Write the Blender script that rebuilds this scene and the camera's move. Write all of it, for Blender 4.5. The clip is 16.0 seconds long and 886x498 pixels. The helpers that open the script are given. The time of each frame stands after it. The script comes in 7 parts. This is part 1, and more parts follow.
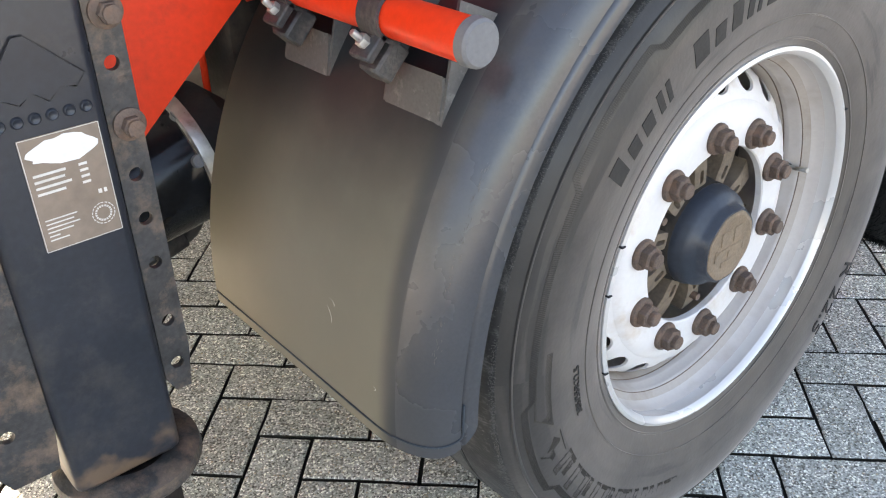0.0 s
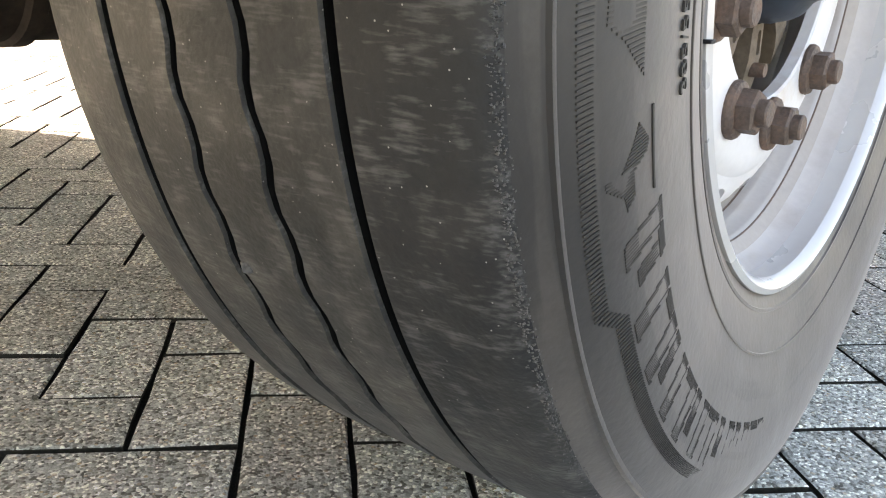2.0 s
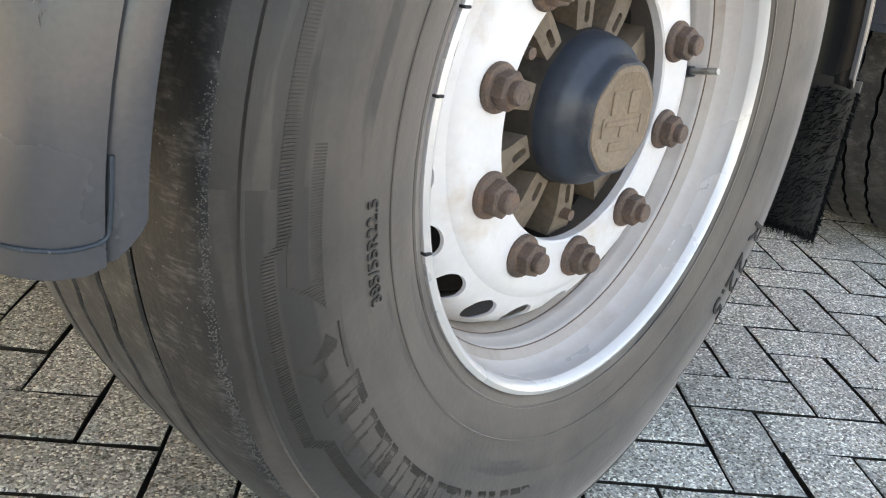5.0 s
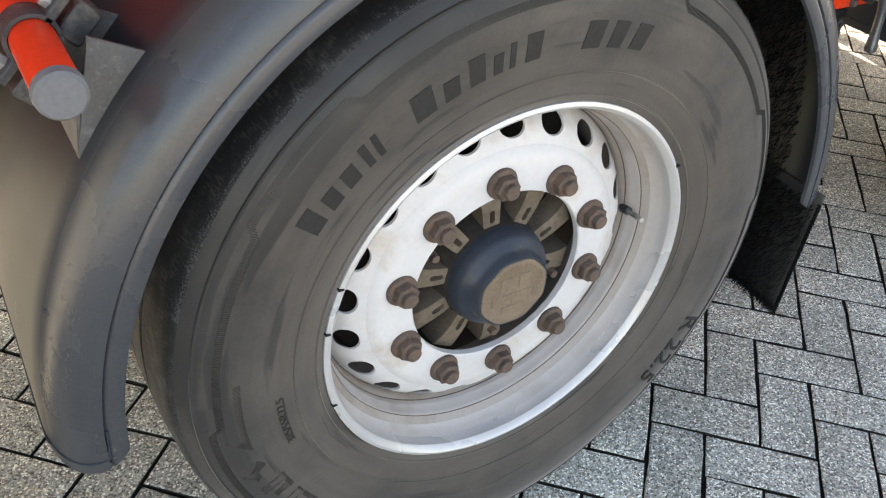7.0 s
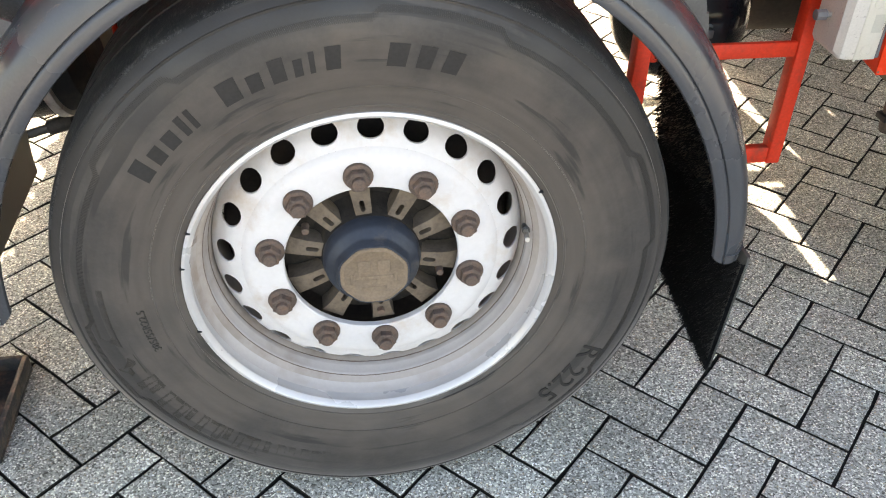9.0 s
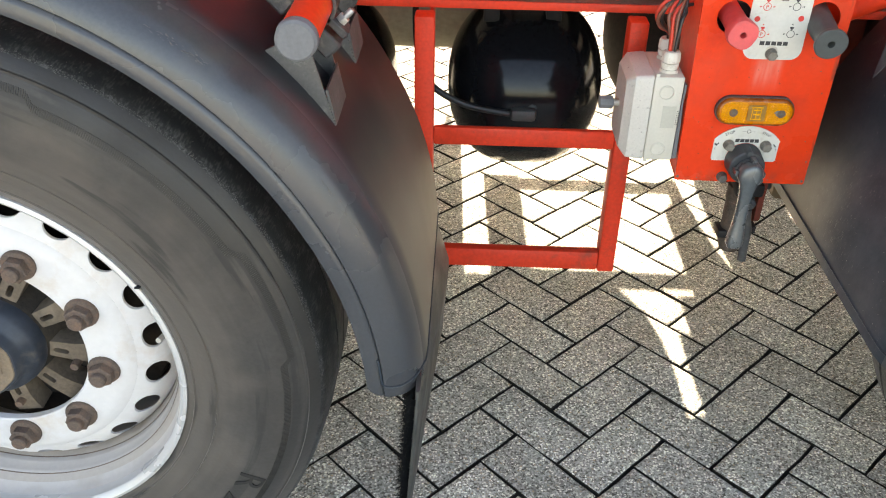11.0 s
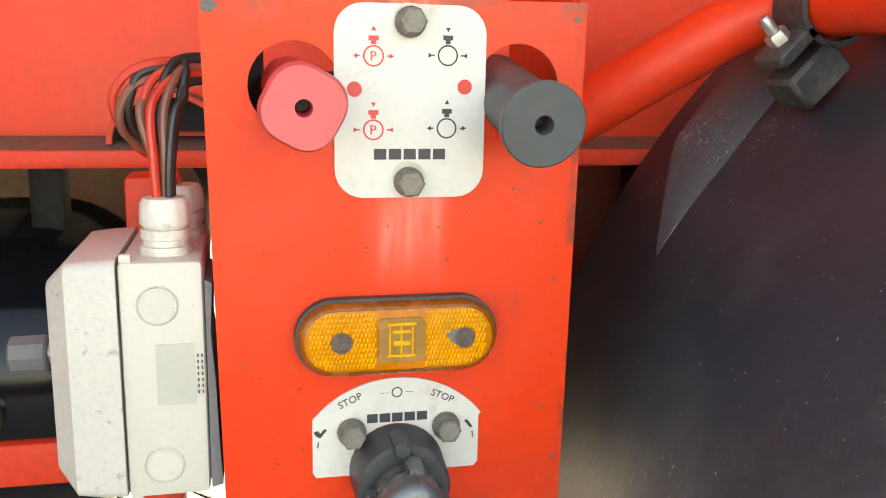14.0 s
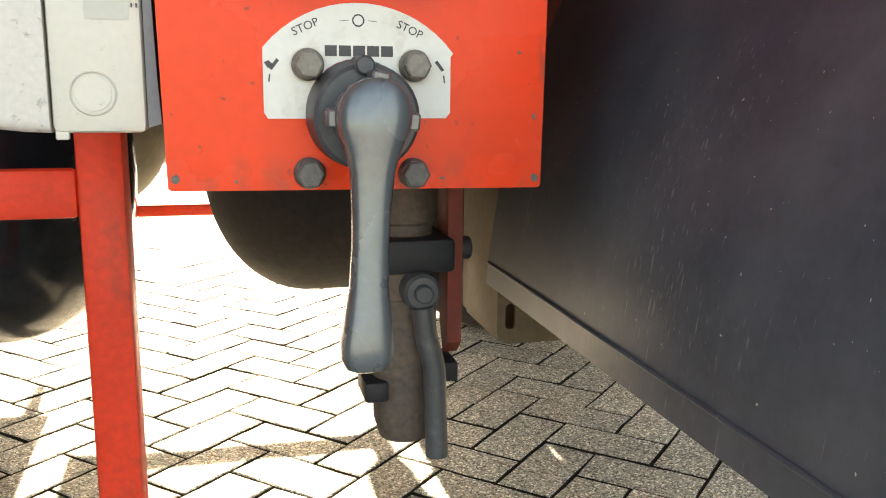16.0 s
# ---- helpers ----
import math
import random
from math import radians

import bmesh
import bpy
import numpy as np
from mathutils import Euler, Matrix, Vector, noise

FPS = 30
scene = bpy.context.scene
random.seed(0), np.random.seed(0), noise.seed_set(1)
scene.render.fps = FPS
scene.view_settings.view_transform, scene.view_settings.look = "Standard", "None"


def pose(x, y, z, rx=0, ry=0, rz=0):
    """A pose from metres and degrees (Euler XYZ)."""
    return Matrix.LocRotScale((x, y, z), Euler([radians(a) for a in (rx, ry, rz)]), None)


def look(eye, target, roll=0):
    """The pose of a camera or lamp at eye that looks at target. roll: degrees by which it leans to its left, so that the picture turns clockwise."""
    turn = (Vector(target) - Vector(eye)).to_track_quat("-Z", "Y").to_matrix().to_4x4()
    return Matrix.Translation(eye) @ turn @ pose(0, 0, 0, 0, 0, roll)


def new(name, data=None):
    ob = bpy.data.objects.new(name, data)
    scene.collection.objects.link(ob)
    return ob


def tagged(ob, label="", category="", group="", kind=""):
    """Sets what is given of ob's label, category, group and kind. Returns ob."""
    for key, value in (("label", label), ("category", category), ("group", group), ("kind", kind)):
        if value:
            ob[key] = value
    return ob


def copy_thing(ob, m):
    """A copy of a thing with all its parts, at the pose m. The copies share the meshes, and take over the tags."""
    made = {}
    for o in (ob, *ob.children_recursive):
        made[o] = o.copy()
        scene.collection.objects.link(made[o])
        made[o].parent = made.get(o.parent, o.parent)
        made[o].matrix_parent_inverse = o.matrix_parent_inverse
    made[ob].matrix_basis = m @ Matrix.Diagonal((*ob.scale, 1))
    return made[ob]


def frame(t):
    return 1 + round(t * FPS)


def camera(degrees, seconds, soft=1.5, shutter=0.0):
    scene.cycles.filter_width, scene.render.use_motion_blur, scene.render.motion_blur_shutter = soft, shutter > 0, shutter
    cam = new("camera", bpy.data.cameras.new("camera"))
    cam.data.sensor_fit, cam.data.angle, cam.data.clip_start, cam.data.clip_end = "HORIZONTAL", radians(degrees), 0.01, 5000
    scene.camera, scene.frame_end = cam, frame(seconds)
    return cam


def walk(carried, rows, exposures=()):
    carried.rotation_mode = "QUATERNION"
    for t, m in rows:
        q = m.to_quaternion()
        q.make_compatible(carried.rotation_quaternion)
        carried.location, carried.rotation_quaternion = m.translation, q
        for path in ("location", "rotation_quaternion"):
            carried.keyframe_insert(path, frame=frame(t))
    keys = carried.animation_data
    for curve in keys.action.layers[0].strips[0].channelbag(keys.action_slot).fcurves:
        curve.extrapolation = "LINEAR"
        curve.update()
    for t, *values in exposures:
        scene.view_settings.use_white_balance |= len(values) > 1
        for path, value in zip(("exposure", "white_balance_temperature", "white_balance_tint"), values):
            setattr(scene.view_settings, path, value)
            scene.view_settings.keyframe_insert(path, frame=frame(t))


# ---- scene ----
cam = camera(53.9, 16.0, soft=1.1)
PATH = [
    (0, (-1.049, -0.597, 1.173), (0.058, 0.722, 0.155), -1.3),
    (0.5, (-0.947, -0.484, 1.059), (0.197, 0.78, 0.013), -0.5),
    (1, (-0.853, -0.337, 0.827), (0.414, 0.829, -0.19), 0.7),
    (1.5, (-0.797, -0.258, 0.594), (0.622, 0.831, -0.3), 2.3),
    (2, (-0.772, -0.205, 0.452), (0.766, 0.92, -0.153), 2.9),
    (2.5, (-0.785, -0.188, 0.396), (0.853, 0.921, 0.102), 4.4),
    (3, (-0.791, -0.197, 0.38), (0.86, 0.927, 0.266), 5.6),
    (3.5, (-0.771, -0.231, 0.369), (0.875, 0.898, 0.246), 6.7),
    (3.7, (-0.761, -0.246, 0.37), (0.883, 0.885, 0.227), 6.9),
    (5.8, (-0.788, -0.603, 0.967), (0.377, 0.667, -0.047), 3.2),
    (6, (-0.786, -0.632, 1.025), (0.315, 0.682, -0.005), 1.8),
    (6.5, (-0.71, -0.69, 1.165), (0.25, 0.623, 0.001), 1.5),
    (7, (-0.624, -0.761, 1.29), (0.265, 0.575, 0.096), 4.8),
    (7.5, (-0.523, -0.898, 1.344), (0.253, 0.5, 0.141), 4.3),
    (8, (-0.389, -1.084, 1.389), (0.167, 0.405, 0.175), 4.5),
    (8.2, (-0.346, -1.113, 1.39), (0.146, 0.397, 0.173), 3.6),
    (10.3, (0.469, -1.123, 1.331), (0.441, 0.539, 0.219), 1.0),
    (10.5, (0.519, -1.089, 1.317), (0.484, 0.583, 0.22), 0.8),
    (11, (0.673, -0.922, 1.317), (0.635, 0.751, 0.221), 1.2),
    (11.5, (0.755, -0.779, 1.309), (0.762, 0.914, 0.243), 0.9),
    (12, (0.835, -0.625, 1.282), (0.9, 1.094, 0.261), 0.9),
    (12.5, (0.94, -0.457, 1.257), (1.115, 1.247, 0.225), 1.0),
    (13, (1.0, -0.311, 1.208), (1.287, 1.353, 0.136), 1.1),
    (13.5, (1.031, -0.191, 1.053), (1.417, 1.569, 0.184), 0.4),
    (14, (1.03, -0.164, 0.929), (1.465, 1.746, 0.521), 1.1),
    (14.5, (1.031, -0.188, 0.86), (1.475, 1.733, 0.526), 1.3),
    (15, (1.031, -0.188, 0.82), (1.484, 1.731, 0.483), 1.1),
    (15.5, (1.04, -0.18, 0.763), (1.496, 1.733, 0.4), 1.2),
    (16, (1.04, -0.151, 0.709), (1.529, 1.751, 0.331), 0.5),
]
walk(cam, [(t, look(eye, target, roll)) for t, eye, target, roll in PATH], [
    (0.0, 2.92, 8050, 18), (0.5, 3.02, 8400, 17), (1.0, 3.17, 8400, 17), (1.5, 3.12, 8500, 18), (2.5, 3.02, 8500, 18), (3.0, 3.14, 8500, 18), (3.5, 3.38, 8400, 18), (6.0, 2.65, 8700, 17), (7.0, 2.65, 8600, 17), (8.0, 2.87, 8700, 18),
    (10.5, 2.82, 8650, 16), (11.5, 3.02, 8900, 13), (13.0, 3.35, 9200, 12), (14.5, 3.07, 9400, 15), (16.0, 3.02, 9200, 14)])

# ---- daylight ----
SUN_FROM = Vector((-0.03, 1.0, 0.5)).normalized()
world = bpy.data.worlds.new("world")
scene.world = world
world.use_nodes = True
wn = world.node_tree
sky = wn.nodes.new("ShaderNodeTexSky")
sky.sky_type = "NISHITA"
sky.sun_disc = False
sky.sun_elevation = math.asin(SUN_FROM.z)
sky.sun_rotation = math.atan2(SUN_FROM.x, SUN_FROM.y)
sky.dust_density = 2.0
wn.nodes["Background"].inputs["Strength"].default_value = 0.13
wn.links.new(sky.outputs["Color"], wn.nodes["Background"].inputs["Color"])
sun_data = bpy.data.lights.new("sun", "SUN")
sun_data.energy, sun_data.angle, sun_data.color = 5.0, radians(0.53), (1.0, 0.95, 0.87)
sun = new("sun", sun_data)
sun.matrix_world = look(tuple(SUN_FROM * 20), (0, 0, 0))


# ---- materials ----
def mat(name, col, rough=0.5, metal=0.0, var=0.25, scale=8.0, fine=90.0, bump=0.15, bump_scale=None,
        dirt=None, dirt_amt=0.5, dirt_scale=4.0, coat=0.0, spec=0.5, rough_var=0.15):
    """A painted or worn surface: base colour with coarse and fine variation, patches of dirt and fine relief."""
    m = bpy.data.materials.new(name)
    m.use_nodes = True
    nt = m.node_tree
    n, l = nt.nodes, nt.links
    b = n["Principled BSDF"]
    tc = n.new("ShaderNodeTexCoord")
    n1, n2 = n.new("ShaderNodeTexNoise"), n.new("ShaderNodeTexNoise")
    n1.inputs["Scale"].default_value, n1.inputs["Detail"].default_value = scale, 6.0
    n2.inputs["Scale"].default_value, n2.inputs["Detail"].default_value = fine, 3.0
    for x in (n1, n2):
        l.new(tc.outputs["Object"], x.inputs["Vector"])
    add = n.new("ShaderNodeMath")
    add.operation = "ADD"
    l.new(n1.outputs["Fac"], add.inputs[0])
    l.new(n2.outputs["Fac"], add.inputs[1])
    ramp = n.new("ShaderNodeMapRange")
    ramp.inputs["From Min"].default_value, ramp.inputs["From Max"].default_value = 0.6, 1.4
    ramp.inputs["To Min"].default_value, ramp.inputs["To Max"].default_value = 1 - var, 1 + var
    l.new(add.outputs[0], ramp.inputs["Value"])
    mul = n.new("ShaderNodeVectorMath")
    mul.operation = "SCALE"
    mul.inputs[0].default_value = col
    l.new(ramp.outputs[0], mul.inputs["Scale"])
    out = mul.outputs[0]
    if dirt:
        n3 = n.new("ShaderNodeTexNoise")
        n3.inputs["Scale"].default_value, n3.inputs["Detail"].default_value = dirt_scale, 9.0
        n3.inputs["Roughness"].default_value = 0.7
        l.new(tc.outputs["Object"], n3.inputs["Vector"])
        r3 = n.new("ShaderNodeMapRange")
        r3.inputs["From Min"].default_value = 0.62 - 0.3 * dirt_amt
        r3.inputs["From Max"].default_value = 0.82 - 0.25 * dirt_amt
        l.new(n3.outputs["Fac"], r3.inputs["Value"])
        mx = n.new("ShaderNodeMix")
        mx.data_type = "RGBA"
        l.new(r3.outputs[0], mx.inputs["Factor"])
        l.new(out, mx.inputs["A"])
        mx.inputs["B"].default_value = (*dirt, 1)
        out = mx.outputs["Result"]
    l.new(out, b.inputs["Base Color"])
    rr = n.new("ShaderNodeMapRange")
    rr.inputs["From Min"].default_value, rr.inputs["From Max"].default_value = 0.3, 0.7
    rr.inputs["To Min"].default_value = max(0.03, rough - rough_var)
    rr.inputs["To Max"].default_value = min(1.0, rough + rough_var)
    l.new(n1.outputs["Fac"], rr.inputs["Value"])
    l.new(rr.outputs[0], b.inputs["Roughness"])
    b.inputs["Metallic"].default_value = metal
    b.inputs["Specular IOR Level"].default_value = spec
    b.inputs["Coat Weight"].default_value = coat
    if bump:
        bp = n.new("ShaderNodeBump")
        bp.inputs["Strength"].default_value, bp.inputs["Distance"].default_value = bump, 0.002
        if bump_scale:
            n4 = n.new("ShaderNodeTexNoise")
            n4.inputs["Scale"].default_value, n4.inputs["Detail"].default_value = bump_scale, 4.0
            l.new(tc.outputs["Object"], n4.inputs["Vector"])
            l.new(n4.outputs["Fac"], bp.inputs["Height"])
        else:
            l.new(n2.outputs["Fac"], bp.inputs["Height"])
        l.new(bp.outputs["Normal"], b.inputs["Normal"])
    return m


def paving_material(name, tone):
    """Rough grey concrete with fine grit: light and dark grains in the paste, small pits."""
    m = bpy.data.materials.new(name)
    m.use_nodes = True
    nt = m.node_tree
    n, l = nt.nodes, nt.links
    b = n["Principled BSDF"]
    geo = n.new("ShaderNodeNewGeometry")
    oi = n.new("ShaderNodeObjectInfo")

    def noise_at(scale, detail, rough=0.5):
        t = n.new("ShaderNodeTexNoise")
        t.inputs["Scale"].default_value, t.inputs["Detail"].default_value, t.inputs["Roughness"].default_value = scale, detail, rough
        l.new(geo.outputs["Position"], t.inputs["Vector"])
        return t.outputs["Fac"]

    def remap(sock, f0, f1, t0, t1):
        r = n.new("ShaderNodeMapRange")
        for k, v in zip(("From Min", "From Max", "To Min", "To Max"), (f0, f1, t0, t1)):
            r.inputs[k].default_value = v
        l.new(sock, r.inputs["Value"])
        return r.outputs[0]

    def math_(op, p, q):
        x = n.new("ShaderNodeMath")
        x.operation = op
        for i, v in enumerate((p, q)):
            if isinstance(v, float):
                x.inputs[i].default_value = v
            else:
                l.new(v, x.inputs[i])
        return x.outputs[0]

    isl = math_("FRACT", math_("ADD", geo.outputs["Random Per Island"], oi.outputs["Random"]), 0.0)
    level = math_("MULTIPLY", remap(isl, 0.0, 1.0, 0.84 * tone, 1.12 * tone), remap(noise_at(5.0, 7.0), 0.3, 0.7, 0.84, 1.14))
    va = n.new("ShaderNodeTexVoronoi")
    va.inputs["Scale"].default_value = 290.0
    l.new(geo.outputs["Position"], va.inputs["Vector"])
    se = n.new("ShaderNodeSeparateColor")
    l.new(va.outputs["Color"], se.inputs["Color"])
    grit = n.new("ShaderNodeValToRGB")
    e = grit.color_ramp
    e.elements[0].position, e.elements[0].color = 0.0, (0.22, 0.21, 0.19, 1)
    e.elements[1].position, e.elements[1].color = 1.0, (2.5, 2.48, 2.4, 1)
    for p, c in ((0.12, (0.42, 0.40, 0.37)), (0.30, (0.78, 0.78, 0.75)), (0.70, (1.10, 1.10, 1.08)), (0.86, (1.45, 1.44, 1.40)), (0.93, (2.1, 2.08, 2.0))):
        e.elements.new(p).color = (*c, 1)
    l.new(se.outputs["Red"], grit.inputs["Fac"])
    # rounded pebbles of several colours set in the paste
    pb = n.new("ShaderNodeTexVoronoi")
    pb.inputs["Scale"].default_value = 175.0
    l.new(geo.outputs["Position"], pb.inputs["Vector"])
    ps = n.new("ShaderNodeSeparateColor")
    l.new(pb.outputs["Color"], ps.inputs["Color"])
    stone = math_("MULTIPLY", remap(pb.outputs["Distance"], 0.46, 0.34, 0.0, 1.0), remap(ps.outputs["Red"], 0.52, 0.56, 0.0, 1.0))
    hue = n.new("ShaderNodeValToRGB")
    hc = hue.color_ramp
    hc.elements[0].position, hc.elements[0].color = 0.0, (0.34, 0.30, 0.27, 1)
    hc.elements[1].position, hc.elements[1].color = 1.0, (2.7, 2.66, 2.5, 1)
    for p, c in ((0.25, (0.62, 0.60, 0.56)), (0.42, (1.15, 0.90, 0.66)), (0.6, (1.35, 1.33, 1.27)), (0.8, (1.9, 1.86, 1.76))):
        hc.elements.new(p).color = (*c, 1)
    l.new(ps.outputs["Green"], hue.inputs["Fac"])
    pm = n.new("ShaderNodeMix")
    pm.data_type = "RGBA"
    l.new(stone, pm.inputs["Factor"])
    l.new(grit.outputs["Color"], pm.inputs["A"])
    l.new(hue.outputs["Color"], pm.inputs["B"])
    fine = remap(noise_at(520.0, 2.0, 0.7), 0.32, 0.68, 0.70, 1.28)
    level = math_("MULTIPLY", level, fine)
    sc = n.new("ShaderNodeVectorMath")
    sc.operation = "SCALE"
    sc.inputs[0].default_value = (0.290, 0.291, 0.268)
    l.new(level, sc.inputs["Scale"])
    mu = n.new("ShaderNodeVectorMath")
    mu.operation = "MULTIPLY"
    l.new(sc.outputs[0], mu.inputs[0])
    l.new(pm.outputs["Result"], mu.inputs[1])
    l.new(mu.outputs[0], b.inputs["Base Color"])
    inside = remap(va.outputs["Distance"], 0.55, 0.10, 0.0, 1.0)
    b.inputs["Roughness"].default_value = 0.82
    b.inputs["Specular IOR Level"].default_value = 0.35
    bp = n.new("ShaderNodeBump")
    bp.inputs["Strength"].default_value, bp.inputs["Distance"].default_value = 0.8, 0.003
    l.new(math_("ADD", noise_at(260.0, 4.0, 0.65), math_("ADD", math_("MULTIPLY", inside, 0.35), math_("MULTIPLY", stone, 0.5))), bp.inputs["Height"])
    l.new(bp.outputs["Normal"], b.inputs["Normal"])
    return m


M_BRICK = paving_material("paving_concrete", 1.54)
M_JOINT = mat("joint_sand", (0.016, 0.016, 0.014), 0.95, var=0.7, scale=60, fine=420, bump=0.9, spec=0.1, dirt=(0.14, 0.14, 0.13), dirt_amt=0.08, dirt_scale=330)
M_EARTH = mat("joint_earth", (0.030, 0.028, 0.022), 0.95, var=0.5, scale=40, fine=300, bump=0.6, spec=0.1)
M_FAR = mat("far_paving", (0.41, 0.408, 0.385), 0.85, var=0.25, scale=3, fine=60, bump=0.2)
def sidewall_material():
    """Rubber that is brown with dust towards the rim and blacker, smeared and smoother towards the shoulder."""
    m = mat("tyre_rubber", (0.015, 0.0145, 0.0142), 0.50, var=0.3, scale=9, fine=160, bump=0.12, dirt=(0.050, 0.044, 0.039), dirt_amt=0.6, dirt_scale=5.0, spec=0.45)
    n, l = m.node_tree.nodes, m.node_tree.links
    b = n["Principled BSDF"]
    src = b.inputs["Base Color"].links[0].from_socket
    tc = n.new("ShaderNodeTexCoord")
    off = n.new("ShaderNodeVectorMath")
    off.operation = "SUBTRACT"
    off.inputs[1].default_value = (0, 0, 0.505)
    l.new(tc.outputs["Object"], off.inputs[0])
    flat = n.new("ShaderNodeVectorMath")
    flat.operation = "MULTIPLY"
    flat.inputs[1].default_value = (1, 0, 1)
    l.new(off.outputs[0], flat.inputs[0])
    ln = n.new("ShaderNodeVectorMath")
    ln.operation = "LENGTH"
    l.new(flat.outputs[0], ln.inputs[0])
    nz = n.new("ShaderNodeTexNoise")
    nz.inputs["Scale"].default_value, nz.inputs["Detail"].default_value = 9.0, 7.0
    l.new(tc.outputs["Object"], nz.inputs["Vector"])
    ad = n.new("ShaderNodeMath")
    ad.operation = "MULTIPLY_ADD"
    ad.inputs[1].default_value = 0.27
    l.new(nz.outputs["Fac"], ad.inputs[0])
    l.new(ln.outputs["Value"], ad.inputs[2])
    mr = n.new("ShaderNodeMapRange")
    mr.interpolation_type = "SMOOTHSTEP"
    mr.inputs["From Min"].default_value, mr.inputs["From Max"].default_value = 0.580, 0.460
    mr.inputs["To Min"].default_value, mr.inputs["To Max"].default_value = 0.22, 0.92
    l.new(ad.outputs[0], mr.inputs["Value"])
    mx = n.new("ShaderNodeMix")
    mx.data_type = "RGBA"
    l.new(mr.outputs[0], mx.inputs["Factor"])
    l.new(src, mx.inputs["A"])
    mx.inputs["B"].default_value = (0.080, 0.066, 0.055, 1)
    # a film of fine dust, palest at a low angle
    b.inputs["Sheen Weight"].default_value, b.inputs["Sheen Roughness"].default_value = 0.65, 0.40
    b.inputs["Sheen Tint"].default_value = (0.85, 0.74, 0.66, 1)
    # faint smears that run round the tyre
    se = n.new("ShaderNodeSeparateXYZ")
    l.new(off.outputs[0], se.inputs[0])
    an = n.new("ShaderNodeMath")
    an.operation = "ARCTAN2"
    l.new(se.outputs["Z"], an.inputs[0])
    l.new(se.outputs["X"], an.inputs[1])
    cb = n.new("ShaderNodeCombineXYZ")
    l.new(an.outputs[0], cb.inputs[0])
    rs = n.new("ShaderNodeMath")
    rs.operation = "MULTIPLY"
    rs.inputs[1].default_value = 26.0
    l.new(ln.outputs["Value"], rs.inputs[0])
    l.new(rs.outputs[0], cb.inputs[1])
    sn = n.new("ShaderNodeTexNoise")
    sn.inputs["Scale"].default_value, sn.inputs["Detail"].default_value = 2.2, 7.0
    l.new(cb.outputs[0], sn.inputs["Vector"])
    sr = n.new("ShaderNodeMapRange")
    sr.inputs["From Min"].default_value, sr.inputs["From Max"].default_value = 0.32, 0.68
    sr.inputs["To Min"].default_value, sr.inputs["To Max"].default_value = 0.86, 1.14
    l.new(sn.outputs["Fac"], sr.inputs["Value"])
    # black wiped stains that follow the shoulder
    wp = n.new("ShaderNodeTexNoise")
    wp.inputs["Scale"].default_value, wp.inputs["Detail"].default_value = 1.5, 5.0
    wo = n.new("ShaderNodeVectorMath")
    wo.operation = "ADD"
    wo.inputs[1].default_value = (4.3, 1.7, 0.0)
    l.new(cb.outputs[0], wo.inputs[0])
    l.new(wo.outputs[0], wp.inputs["Vector"])
    zr = n.new("ShaderNodeMapRange")
    zr.interpolation_type = "SMOOTHSTEP"
    zr.inputs["From Min"].default_value, zr.inputs["From Max"].default_value = 0.410, 0.455
    zr.inputs["To Min"].default_value, zr.inputs["To Max"].default_value = -0.10, 0.06
    l.new(ln.outputs["Value"], zr.inputs["Value"])
    zs = n.new("ShaderNodeMath")
    l.new(wp.outputs["Fac"], zs.inputs[0])
    l.new(zr.outputs[0], zs.inputs[1])
    wr = n.new("ShaderNodeMapRange")
    wr.inputs["From Min"].default_value, wr.inputs["From Max"].default_value = 0.490, 0.540
    wr.inputs["To Max"].default_value = 0.72
    l.new(zs.outputs[0], wr.inputs["Value"])
    wm = n.new("ShaderNodeMix")
    wm.data_type = "RGBA"
    l.new(wr.outputs[0], wm.inputs["Factor"])
    l.new(mx.outputs["Result"], wm.inputs["A"])
    wm.inputs["B"].default_value = (0.012, 0.0115, 0.011, 1)
    smear = n.new("ShaderNodeVectorMath")
    smear.operation = "SCALE"
    l.new(wm.outputs["Result"], smear.inputs[0])
    l.new(sr.outputs[0], smear.inputs["Scale"])
    l.new(smear.outputs[0], b.inputs["Base Color"])
    return m


M_RUBBER = sidewall_material()


